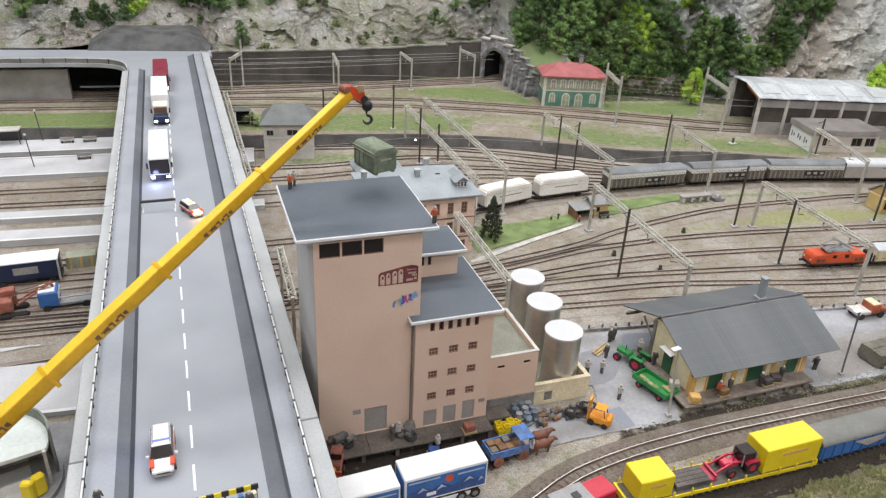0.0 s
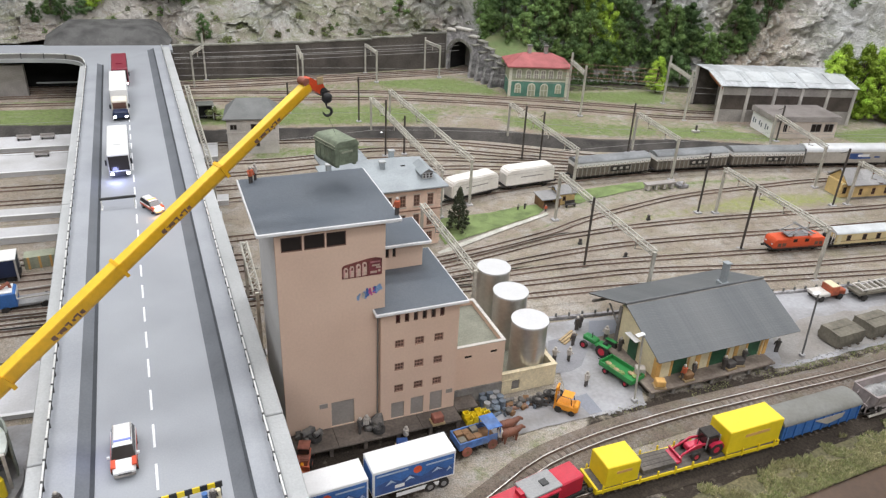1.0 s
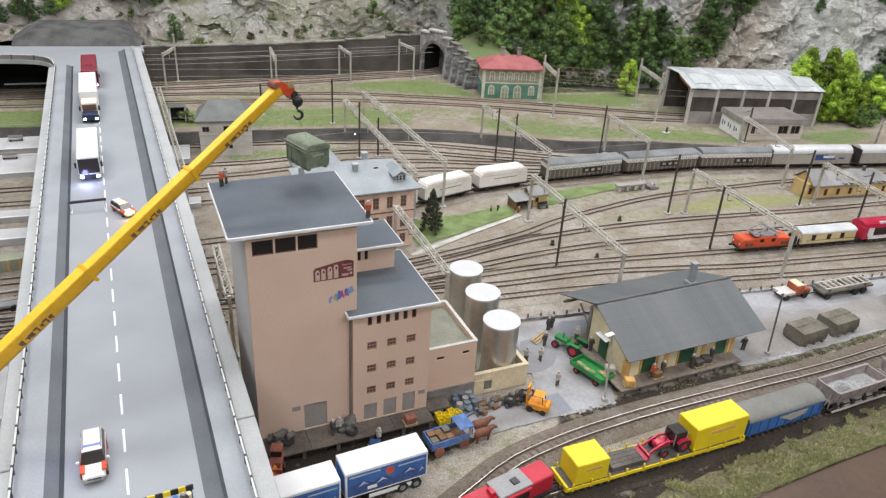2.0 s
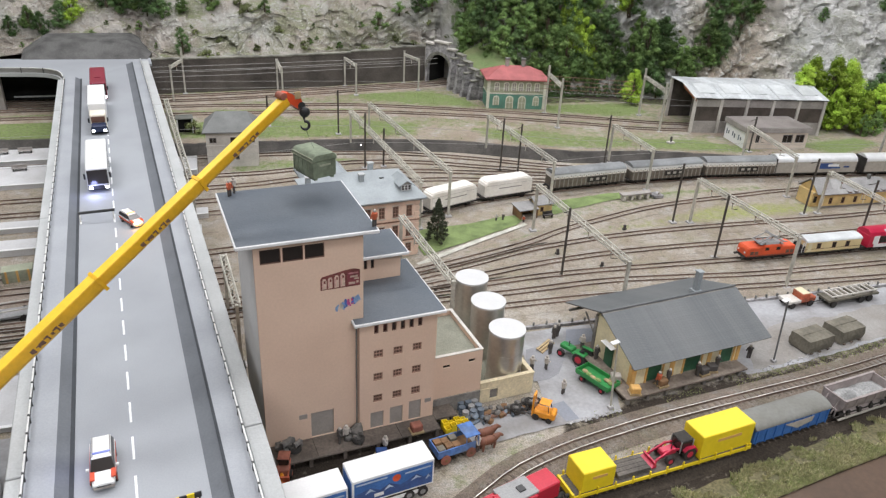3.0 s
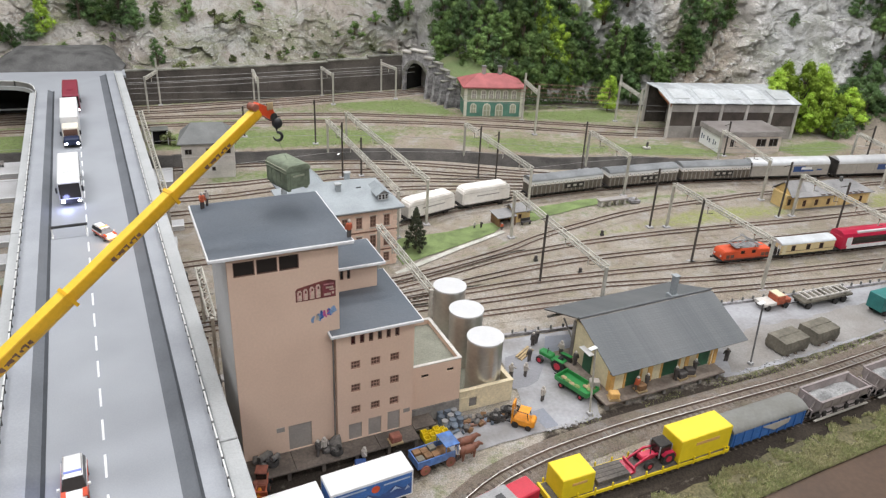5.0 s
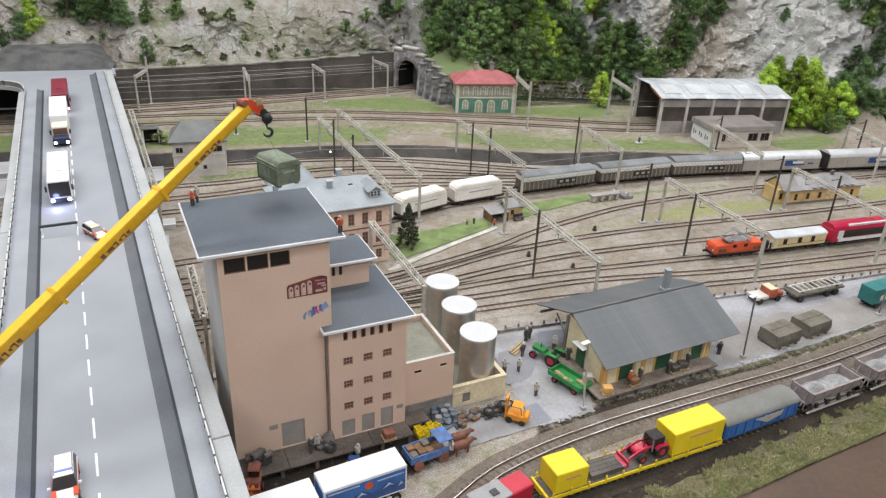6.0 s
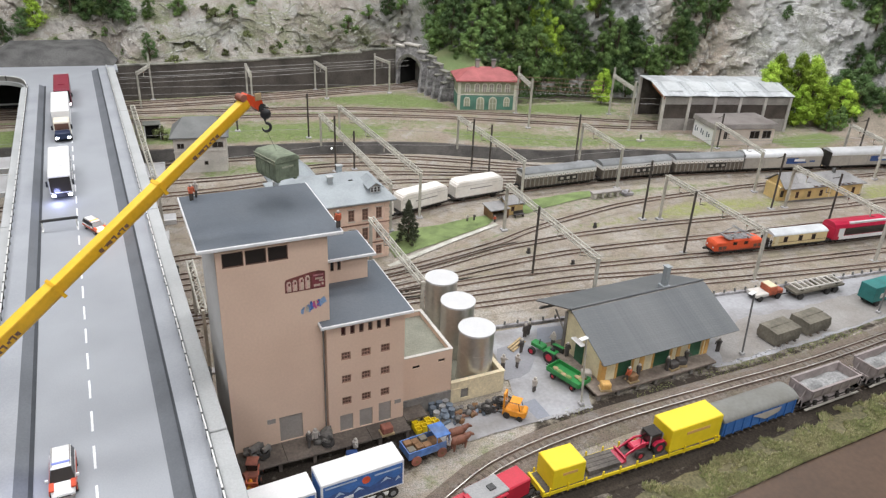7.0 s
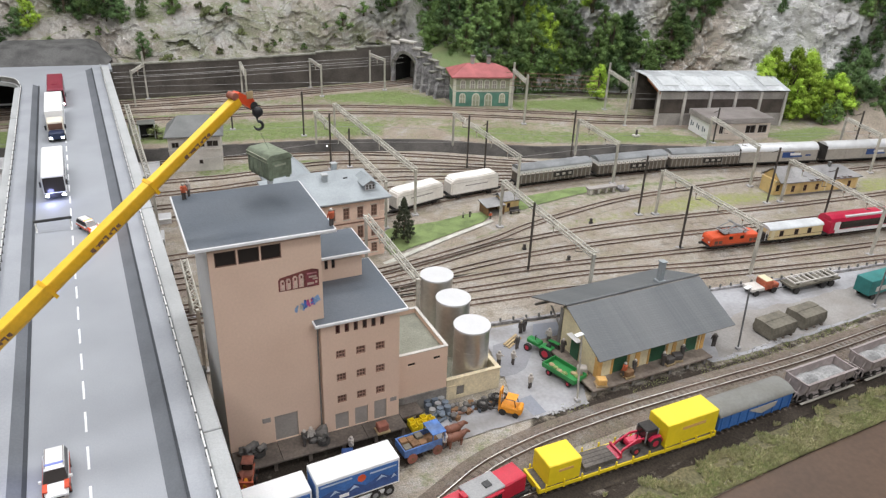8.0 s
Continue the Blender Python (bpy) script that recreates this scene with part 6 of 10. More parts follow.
prism(bm, [(-0.3, 1.8), (1.2, 2.7), (2.7, 1.8), (2.7, 1.92), (1.2, 2.84), (-0.3, 1.92)], "x", 1.1, 4.7)
part("cabin_roof", bm, "roof_worn", lc)
for x in (-1.5, 1.3):
    for y in (-0.6, 1.6):
        part("lean_post", bx(x - 0.1, y - 0.1, 0, x + 0.1, y + 0.1, 1.55), "wood_brown", lc)
part("lean_back", bx(-1.6, 1.7, 0, 1.4, 1.85, 1.5), "wood_brown", lc)
part("lean_side", bx(-1.6, -0.5, 0, -1.45, 1.7, 1.5), "wood_brown", lc)
bm = bm_new()
prism(bm, [(-0.9, 1.5), (2.0, 1.75), (2.0, 1.87), (-0.9, 1.62)], "x", -1.9, 1.5)
part("lean_roof", bm, "roof_worn", lc)
bench = thing("bench", "", "")
bench.parent = lc
part("seat", bx(2.2, -1.3, 0.42, 3.9, -0.8, 0.55), "figure_dark", bench)
for x in (2.35, 3.75):
    part("leg", bx(x - 0.07, -1.25, 0, x + 0.07, -0.85, 0.42), "figure_dark", bench)
part("back", bx(2.2, -0.8, 0.55, 3.9, -0.72, 1.0), "figure_dark", bench)

# domed pavilion left of the bridge
dm = thing("domed_pavilion", "round pale green roofed pavilion with grey drum and open front", "pavilion", P(-34.0, -0.2, 0, 20))
bm = bm_new()
CUT = -1.85
a0 = math.asin(CUT / 4.8)
arc_ = [(4.8 * math.cos(a), 4.8 * math.sin(a)) for a in span(a0, math.pi - a0, 36)]
low = [bm.verts.new((x, y, 3.62)) for x, y in arc_]
rim_ = [bm.verts.new((x, y, 3.95)) for x, y in arc_]
top_ = [bm.verts.new((x * 0.62, max(CUT, y * 0.62), 4.3)) for x, y in arc_]
crown_ = bm.verts.new((0, 0.2, 4.45))
for q in range(len(arc_)):
    q1 = (q + 1) % len(arc_)
    bm.faces.new((low[q], low[q1], rim_[q1], rim_[q]))
    bm.faces.new((rim_[q], rim_[q1], top_[q1], top_[q]))
    bm.faces.new((top_[q], top_[q1], crown_))
bm.faces.new(low[::-1])
bmesh.ops.remove_doubles(bm, verts=bm.verts, dist=1e-4)
bmesh.ops.recalc_face_normals(bm, faces=bm.faces)
part("roof", bm, "pavilion_white", dm, "pale green white roof")
bm = bm_new()
ring = [(5.0 * math.cos(a), 5.0 * math.sin(a)) for a in span(math.radians(-10), math.radians(200), 24)]
for (xa, ya), (xb, yb) in zip(ring, ring[1:]):
    lo_ = [bm.verts.new((x, y, 0)) for x, y in ((xa, ya), (xb, yb), (xb * 0.97, yb * 0.97), (xa * 0.97, ya * 0.97))]
    hi_ = [bm.verts.new((x, y, 4.9)) for x, y in ((xa, ya), (xb, yb), (xb * 0.97, yb * 0.97), (xa * 0.97, ya * 0.97))]
    bm.faces.new(hi_)
    for q in range(4):
        bm.faces.new((lo_[q], lo_[(q + 1) % 4], hi_[(q + 1) % 4], hi_[q]))
bmesh.ops.remove_doubles(bm, verts=bm.verts, dist=1e-4)
bmesh.ops.recalc_face_normals(bm, faces=bm.faces)
part("drum", bm, "drum_green", dm, "dull grey green drum wall")
part("lintel", bx(-4.3, CUT - 0.12, 3.0, 4.3, CUT - 0.003, 3.3), "black", dm, "black slot under the roof")
part("counter", bx(-4.0, CUT - 0.1, 0.5, 3.0, CUT + 0.1, 1.6), "white_trim", dm, "white counter")
part("door_frame", bx(4.1, CUT - 0.3, 0.0, 4.35, CUT - 0.003, 3.9), "hut_light", dm)
bm = bm_new()
cyl(bm, (0, 0, 0.055), (0, 0, 0.5), 5.3, n=40)
part("base_step", bm, "pavement_grey", dm)
part("inner_floor", bx(-3.0, -4.0, 0.5, 3.0, 2.0, 0.62), "white_trim", dm)
for x, y, rz in ((3.4, -2.7, 20), (2.6, -3.1, -30)):
    part("yellow_machine", bx(-0.45, -0.35, 0.5, 0.45, 0.35, 2.4, bev=0.15), "paint_yellow", dm, "bright yellow machine", m=P(x, y, 0, rz))


# ---------------------------------------------------------------- overhead line
def mast(parent, x, y, z0, h, material, r=0.17, base=True):
    bm = bm_new()
    box(bm, x - r, y - r, z0, x + r, y + r, z0 + h)
    part("post", bm, material, parent)
    if base:
        part("footing", bx(x - 0.5, y - 0.5, z0 - 0.05, x + 0.5, y + 0.5, z0 + 0.22, bev=0.05), "grey_gravel", parent)


def gantry(x0, y0, x1, y1, h=7.2, z0=0.0, w=0.34, drops=3, over=(0.1, 0.1)):
    g = thing("catenary_gantry", "pale lattice catenary gantry across the tracks", "gantry", group="catenary gantries")
    a, b = Vector((x0, y0, z0 + h)), Vector((x1, y1, z0 + h))
    d = (b - a).normalized()
    s = Vector((d.y, -d.x, 0))
    L = (b - a).length
    for q, up_ in ((a, over[0]), (b, over[1])):
        mast(g, q.x, q.y, z0, h + up_, "mast_pale")
    for u, v in ((-w, -0.22), (w, -0.22), (-w, 0.22), (w, 0.22)):
        o = s * u + Vector((0, 0, v))
        part("chord", rod(a + o, b + o, 0.085, 6), "mast_pale", g)
    lac = bm_new()
    k = max(4, int(L / 1.1))
    for i in range(k):
        p, q = a + d * (L * i / k), a + d * (L * (i + 1) / k)
        sg = 1 if i % 2 else -1
        for v in (-0.22, 0.22):
            cyl(lac, p + s * w * sg + Vector((0, 0, v)), q - s * w * sg + Vector((0, 0, v)), 0.05, n=5)
        for u in (-w, w):
            cyl(lac, p + s * u + Vector((0, 0, -0.22 * sg)), q + s * u + Vector((0, 0, 0.22 * sg)), 0.045, n=5)
    tagged(part("lacing", lac, "mast_pale", g), kind="stuff")
    for i in range(drops):
        p = a + d * (L * (i + 0.7) / (drops + 0.4))
        dr = thing("drop_arm", "", "")
        dr.parent = g
        part("tube", rod(p, p - Vector((0, 0, 1.5)), 0.07, 6), "mast_pale", dr)
        part("arm", rod(p - Vector((0, 0, 1.4)), p - Vector((-1.0, 0, 1.6)), 0.05, 6), "mast_dark", dr)
        bm = bm_new()
        ball(bm, p - Vector((0, 0, 0.55)), 0.16, 1)
        part("insulator", bm, "brick_brown", dr)
    return g


for q in ((18.58, 84.2, 22.83, 46.06), (14.1, 79.5, 17.3, 42.6), (38.8, 73.1, 40.5, 47.6), (60.2, 64.3, 59.8, 50.0), (59.4, 36.6, 59.9, 15.6),
          (86.5, 59.7, 83.0, 42.9), (33.7, 38.7, 34.5, 14.2), (11.7, 31.8, 13.0, 14.1), (-10.4, 25.1, -9.5, 14.0), (83.1, 35.6, 81.3, 15.8),
          (113.1, 53.3, 110.5, 42.9), (-18.2, 91.2, -13.6, 46.8)):
    gantry(*q, drops=2 if abs(q[3] - q[1]) < 18 else 4)
for q, h_, ov in (((-17.66, 109.45, -15.4, 116.3), 7.4, (0.5, 2.7)), ((4.44, 105.2, 4.44, 116.6), 7.0, (1.1, 0.2)), ((21.3, 111.1, 20.2, 119.2), 6.6, (0.5, 0.2)), ((36.6, 113.7, 34.8, 120.4), 7.0, (0.4, 0.9))):
    gantry(*q, h=h_, z0=TZ, w=0.2, drops=1, over=ov)
for q in ((80.0, 87.2, 77.7, 75.3), (59.16, 91.5, 57.35, 81.1)):
    gantry(*q, h=8.6, z0=TZ, w=0.28, drops=1, over=(1.8, 1.6))


def lattice_post(x, y, h, z0=0.0, lean=0.0):
    t = thing("catenary_post", "dark weathered steel catenary post with concrete foot", "post", P(x, y, z0, 0, 0, lean), group="catenary posts")
    part("shaft", rod((0, 0, 0), (0, 0, h), 0.16, 8), "mast_dark", t)
    part("footing", bx(-0.5, -0.5, -0.05, 0.5, 0.5, 0.2, bev=0.05), "grey_gravel", t)
    part("arm", rod((-0.1, 0, h - 0.5), (-0.1, 1.3, h - 1.2), 0.06, 6), "mast_dark", t)
    return t


for x, y, h, z0 in ((55.7, 25.1, 9.5, 0), (14.6, 68.6, 10, 0), (18.0, 69.0, 7.0, 0), (37.8, 62.9, 9.8, 0), (40.3, 60.8, 9.3, 0), (58.8, 63.3, 9.4, 0), (31.6, 24.5, 9.9, 0),
                    (56.7, 37.2, 9.7, 0), (83.3, 26.8, 9.2, 0), (80.4, 35.7, 9.6, 0), (12.5, 83.5, 8.5, TZ), (0.0, 90.5, 6.0, TZ), (12.7, 35.2, 6.5, 0), (88.9, 61.0, 7.0, TZ), (112, 49, 10, 0)):
    lattice_post(x, y, h, z0)

bm = bm_new()
for i in range(60):
    c = Vector((19.5 + 6.0 * random.random(), 0, 0))
    c.y = -2.55 + (c.x - 19.5) * 0.09 + random.gauss(0, 0.12)
    ball(bm, (c.x, c.y, 0.1), random.uniform(0.06, 0.16), 1, (1, 0.8, 0.7))
for i in range(40):
    c = Vector((44 + 9 * random.random(), 0, 0))
    c.y = 0.55 + (c.x - 44) * 0.12 + random.gauss(0, 0.15)
    ball(bm, (c.x, c.y, 0.1), random.uniform(0.06, 0.16), 1, (1, 0.8, 0.7))
single("rubble", bm, "grey_gravel", "pale broken stones along the edge of the goods yard", "rubble", kind="stuff")

wires = thing("overhead_wires", "thin overhead contact wires above the tracks", "wires", kind="stuff")


def wire_run(path, z, r=0.035, off=0.0, x0=-60, x1=130, material="wire"):
    bm = bm_new()
    pts = [p for p in path if x0 <= p.x <= x1][::5]
    for a, b in zip(pts, pts[1:]):
        cyl(bm, (a.x, a.y + off, a.z + z), (b.x, b.y + off, b.z + z), r, n=4, caps=False)
    part("wire", bm, material, wires)


for pth in (U1, U2):
    wire_run(pth, 5.4, 0.045, x0=-22, x1=44)
    wire_run(pth, 6.6, 0.045, x0=-22, x1=44)
for pth in (U3, U4):
    wire_run(pth, 5.4, 0.03, x0=-22, x1=100)
for k in range(4):
    wire_run(U3, 5.6 + 0.8 * k, 0.05, off=1.5 + 0.5 * k, x0=57, x1=83, material="brick_brown")
for pth in (MAIN, TA, TC):
    wire_run(pth, 5.5, 0.025)


# ---------------------------------------------------------------- rolling stock
def wheelset(parent, x, gauge, r=0.45):
    bm = bm_new()
    for s in (-1, 1):
        cyl(bm, (x, s * (gauge / 2 - 0.02), r), (x, s * (gauge / 2 + 0.1), r), r, n=16)
    cyl(bm, (x, -gauge / 2, r), (x, gauge / 2, r), 0.08, n=6)
    part("wheelset", bm, "underframe", parent)


def bogie(parent, x, gauge, wb=1.8):
    b = thing("bogie", "", "")
    b.parent, b.matrix_basis = parent, P(x, 0, 0.45)
    for s in (-1, 1):
        part("side_frame", bx(-wb / 2 - 0.45, s * (gauge / 2 + 0.3) - 0.1, 0.3, wb / 2 + 0.45, s * (gauge / 2 + 0.3) + 0.1, 0.7, bev=0.05), "underframe", b)
    for xx in (-wb / 2, wb / 2):
        wheelset(b, xx, gauge)


def buffers(parent, L, z=1.05):
    for s in (-1, 1):
        for y in (-0.75, 0.75):
            part("buffer", rod((s * L / 2, y, z), (s * (L / 2 + 0.45), y, z), 0.16, 10), "underframe", parent)


def wagon(name, label, path, x_mid, L, gauge, category="wagon", group="", wide=2.7, bogies=True):
    """An empty underframe standing on a track, with its wheels."""
    s = nearest_x(path, x_mid) + (11.0 if path is MAIN else 0.0)
    p, rz = along(path, s)
    w = thing(name, label, category, P(p.x, p.y, p.z + 0.0, rz), group)
    part("underframe", bx(-L / 2, -wide / 2 + 0.15, 0.95, L / 2, wide / 2 - 0.15, 1.2), "underframe", w)
    if bogies:
        for x in (-L / 2 + 2.4, L / 2 - 2.4):
            bogie(w, x, gauge)
    else:
        for x in (-L / 2 + 1.8, L / 2 - 1.8):
            wheelset(w, x, gauge, 0.5)
            for sg in (-1, 1):
                part("axle_box", bx(x - 0.3, sg * (gauge / 2 + 0.3) - 0.1, 0.6, x + 0.3, sg * (gauge / 2 + 0.3) + 0.1, 1.0), "underframe", w)
    buffers(w, L)
    return w


def round_body(w, L, wide, z0, z1, rise, material, roof, overhang=0.06):
    """Straight sides under a cambered roof."""
    h = wide / 2
    part("body", bx(-L / 2, -h, z0, L / 2, h, z1, bev=0.05), material, w)
    bm = bm_new()
    arc = [(h + overhang, z1)] + [((h + overhang) * math.cos(a), z1 + rise * math.sin(a)) for a in span(0.12, math.pi - 0.12, 12)] + [(-h - overhang, z1)]
    prism(bm, arc, "x", -L / 2 - 0.05, L / 2 + 0.05)
    part("roof", bm, roof, w)


# passing freight train on the main line
for xm in (83.9, 101.8, 119.6):
    w = wagon("sliding_wall_wagon", "silver sliding wall freight wagon with blue panel", MAIN, xm, 16.6, 1.435, group="passing freight train", wide=2.9)
    part("body", bx(-8.1, -1.45, 1.2, 8.1, 1.45, 3.35, bev=0.04), "wagon_grey", w, "dull grey lower sides")
    bm = bm_new()
    arc = [(1.47, 3.3)] + [(1.47 * math.cos(a), 3.35 + 1.05 * math.sin(a)) for a in span(0.1, math.pi - 0.1, 12)] + [(-1.47, 3.3)]
    prism(bm, arc, "x", -8.12, 8.12)
    part("curved_roof", bm, "wagon_silver", w, "bright silver curved roof")
    for s in (-1, 1):
        part("end_frame", bx(s * 8.2 - 0.1, -1.47, 1.2, s * 8.2 + 0.1, 1.47, 3.9, bev=0.05), "underframe", w)
    part("panel", bx(0.6, -1.5, 2.0, 3.0, -1.452, 3.05), "paint_navy", w, "dark blue panel")
    part("panel", bx(3.0, -1.495, 2.05, 4.8, -1.452, 2.35), "paint_navy", w, "dark blue panel")
    part("panel_bar", bx(2.2, -1.53, 2.42, 4.4, -1.497, 2.85), "paint_white", w, "pale lettering bar")
    part("panel_bar", bx(5.5, -1.49, 2.2, 6.6, -1.452, 2.5), "paint_navy", w, "dark blue lettering bar")
    for x in (-8.0, -4.0, 0.0, 4.0, 8.0):
        part("door_post", bx(x - 0.05, -1.48, 1.3, x + 0.05, -1.452, 3.3), "hut_grey", w)
    part("sill", bx(-8.1, -1.5, 1.15, 8.1, -1.44, 1.3), "underframe", w)
for xm in (38.5, 53.8, 68.9):
    w = wagon("ribbed_wagon", "brown grey ribbed bogie wagon with dirty white band", MAIN, xm, 14.4, 1.435, group="passing freight train", wide=2.8)
    part("body", bx(-7.0, -1.4, 1.2, 7.0, 1.4, 3.0, bev=0.04), "wagon_brown", w)
    part("band", bx(-7.02, -1.44, 3.0, 7.02, 1.44, 3.45), "white_trim", w, "dirty white band")
    part("lower_band", bx(-7.02, -1.43, 2.72, 7.02, 1.43, 3.0), "white_weathered", w)
    bm = bm_new()
    arc = [(1.45, 3.45)] + [(1.45 * math.cos(a), 3.45 + 0.6 * math.sin(a)) for a in span(0.1, math.pi - 0.1, 10)] + [(-1.45, 3.45)]
    prism(bm, arc, "x", -7.05, 7.05)
    part("roof", bm, "wagon_roof", w)
    me = mesh_of(bx(-0.07, -1.5, 1.2, 0.07, -1.4, 3.0), "rib", "rib_grey")
    for i in range(17):
        share("rib", me, w, P(-6.7 + i * 0.8375, 0, 0))
    me = mesh_of(bx(-0.07, -1.46, 2.95, 0.07, -1.438, 3.12), "band_slot", "wagon_brown")
    for i in range(16):
        share("band_slot", me, w, P(-6.28 + i * 0.8375, 0, 0))
    part("dark_hatch", bx(-0.6, -1.52, 1.7, 3.2, -1.5, 2.6), "underframe", w, "dark grimy sliding hatch")
    for x in (0.2, 1.4, 2.6):
        part("hatch_plate", bx(x - 0.3, -1.55, 1.95, x + 0.3, -1.52, 2.35), "wagon_grey", w)
for xm in (13.4, 23.3, -6.5, 3.5):
    w = wagon("container_wagon", "flat wagon carrying one weathered white container", MAIN, xm, 9.4, 1.435, group="passing freight train", wide=2.6, bogies=False)
    bm = bm_new()
    prism(bm, [(-4.4, 1.22), (4.4, 1.22), (4.4, 3.25), (4.2, 3.65), (3.6, 3.92), (-3.6, 3.92), (-4.2, 3.65), (-4.4, 3.25)], "y", -1.28, 1.28)
    bmesh.ops.bevel(bm, geom=list(bm.edges), offset=0.16, segments=2, affect="EDGES")
    part("container", bm, "white_weathered", w, "weathered white container with rounded roof")
    part("lettering_bar", bx(-1.9, -1.3, 2.45, 2.3, -1.278, 2.6), "lead_bar", w, "dull grey lettering bar")
    part("side_rail", bx(-4.3, -1.31, 1.3, 4.3, -1.278, 1.42), "hut_light", w)
    part("side_rail", bx(-4.3, -1.31, 3.1, 4.3, -1.278, 3.17), "hut_light", w)
    for x in (-4.45, 4.45):
        part("end_door", bx(x - 0.05, -1.05, 1.35, x + 0.05, 1.05, 3.1), "hut_light", w)

# metre gauge passenger train in the yard
w = wagon("electric_locomotive", "small orange red electric locomotive with roof pantograph", T4, 62.6, 8.2, 1.044, "locomotive", "passenger train", 2.3)
bm = bm_new()
prism(bm, [(-4.0, 1.2), (4.0, 1.2), (4.0, 2.15), (3.75, 2.5), (1.5, 2.55), (1.3, 2.75), (-1.3, 2.75), (-1.5, 2.55), (-3.75, 2.5), (-4.0, 2.15)], "y", -1.15, 1.15)
bmesh.ops.bevel(bm, geom=list(bm.edges), offset=0.08, segments=2, affect="EDGES")
part("body", bm, "paint_orange", w, "orange red body")
for x in (-0.9, 0.9):
    part("cab_window", bx(x - 0.3, -1.18, 2.05, x + 0.3, -1.15, 2.5), "window_dark", w)
for x in (-3.2, -2.5, 2.5, 3.2):
    part("grille", bx(x - 0.28, -1.18, 1.5, x + 0.28, -1.15, 2.0), "frame_brown", w)
part("body_line", bx(-3.95, -1.17, 1.32, 3.95, -1.15, 1.4), "frame_brown", w)
for x in (-4.05, 4.05):
    for y in (-0.7, 0.7):
        part("headlight", rod((x, y, 1.75), (x * 1.015, y, 1.75), 0.13, 10), "white_trim", w)
pan = thing("pantograph", "", "")
pan.parent = w
for a, b in (((-2.2, -0.8, 3.1), (-0.2, -0.7, 4.0)), ((1.9, -0.8, 3.1), (-0.2, -0.7, 4.0)), ((-2.2, 0.8, 3.1), (-0.2, 0.7, 4.0)), ((1.9, 0.8, 3.1), (-0.2, 0.7, 4.0)), ((-0.2, -1.1, 4.02), (-0.2, 1.1, 4.02)), ((0.1, -1.1, 4.02), (0.1, 1.1, 4.02)), ((-2.2, -0.9, 3.1), (-2.2, 0.9, 3.1)), ((1.9, -0.9, 3.1), (1.9, 0.9, 3.1)), ((-1.2, -0.75, 3.55), (0.9, 0.75, 3.55))):
    part("tube", rod(a, b, 0.075, 6), "paint_grey", pan)
part("roof_deck", bx(-1.9, -0.85, 2.76, 1.9, 0.85, 2.84, bev=0.03), "paint_grey", w, "grey roof deck")
for x in (-2.0, -0.7, 0.7, 2.0):
    part("roof_bar", rod((x, -0.9, 3.1), (x, 0.9, 3.1), 0.06, 6), "paint_grey", w)
for y in (-0.85, 0.85):
    part("roof_rail", rod((-2.4, y, 3.1), (2.4, y, 3.1), 0.06, 6), "paint_grey", w)
    for x in (-1.2, 1.2):
        part("insulator", rod((x, y, 2.8), (x, y, 3.1), 0.09, 6), "brick_brown", w)
w = wagon("passenger_coach", "cream coach with pale grey roof and small windows", T4, 72.8, 10.4, 1.044, "coach", "passenger train", 2.4)
round_body(w, 9.4, 2.3, 1.2, 2.75, 0.45, "coach_buff", "coach_roof")
for x in (-2.6, 0.0, 2.3):
    part("window", bx(x - 0.28, -1.18, 1.75, x + 0.28, -1.15, 2.5), "window_dark", w)
    part("window_frame", bx(x - 0.36, -1.165, 1.67, x + 0.36, -1.152, 2.58), "frame_brown", w)
for x in (-5.1, -4.75):
    for y in (-0.95, 0.95):
        part("platform_post", rod((x, y, 1.2), (x, y, 2.75), 0.06, 6), "white_trim", w)
part("door", bx(-4.4, -1.18, 1.3, -3.8, -1.15, 2.6), "paint_cream", w)
part("end_platform", bx(-5.15, -1.0, 1.15, -4.7, 1.0, 2.1), "underframe", w)
part("waist_line", bx(-4.7, -1.17, 1.65, 4.7, -1.15, 1.72), "frame_brown", w)
for xm in (86.9, 104.5):
    w = wagon("panorama_coach", "red panorama coach with glazed roof edge and white stripe", T4, xm, 16.8, 1.044, "coach", "passenger train", 2.6)
    part("body", bx(-8.3, -1.3, 1.2, 8.3, 1.3, 3.1, bev=0.08), "paint_crimson", w)
    part("stripe", bx(-7.2, -1.33, 1.2, 8.2, -1.3, 1.75), "paint_white", w)
    part("window_band", bx(-6.4, -1.34, 1.85, 7.8, -1.3, 2.95), "window_dark", w)
    part("end_frame", bx(-7.5, -1.335, 1.75, -6.5, -1.3, 3.0), "paint_white", w)
    bm = bm_new()
    prism(bm, [(1.3, 3.05), (1.1, 3.5), (0.6, 3.8), (-0.6, 3.8), (-1.1, 3.5), (-1.3, 3.05)], "x", -8.25, 8.25)
    part("roof", bm, "paint_crimson", w)
    # reflections in the roof glass are painted as plain white
    part("roof_window", bx(-5.6, -1.12, 3.42, 7.6, -0.7, 3.72), "silo_white", w, "roof glazing painted white for its reflections")

# works train at the table edge
w = wagon("diesel_locomotive", "bright red shunting locomotive with grey roof hood", FREIGHT, 9.3, 9.8, 1.044, "locomotive", "works train", 2.5)
part("hood", bx(-4.7, -0.95, 1.2, -0.6, 0.95, 2.75, bev=0.1), "paint_red", w)
part("hood_roof", bx(-0.8, -1.0, 2.78, 2.4, 1.0, 3.0, bev=0.05), "paint_grey", w, "grey roof")
part("cab", bx(-0.6, -1.2, 1.2, 2.2, 1.2, 2.8, bev=0.08), "paint_red", w)
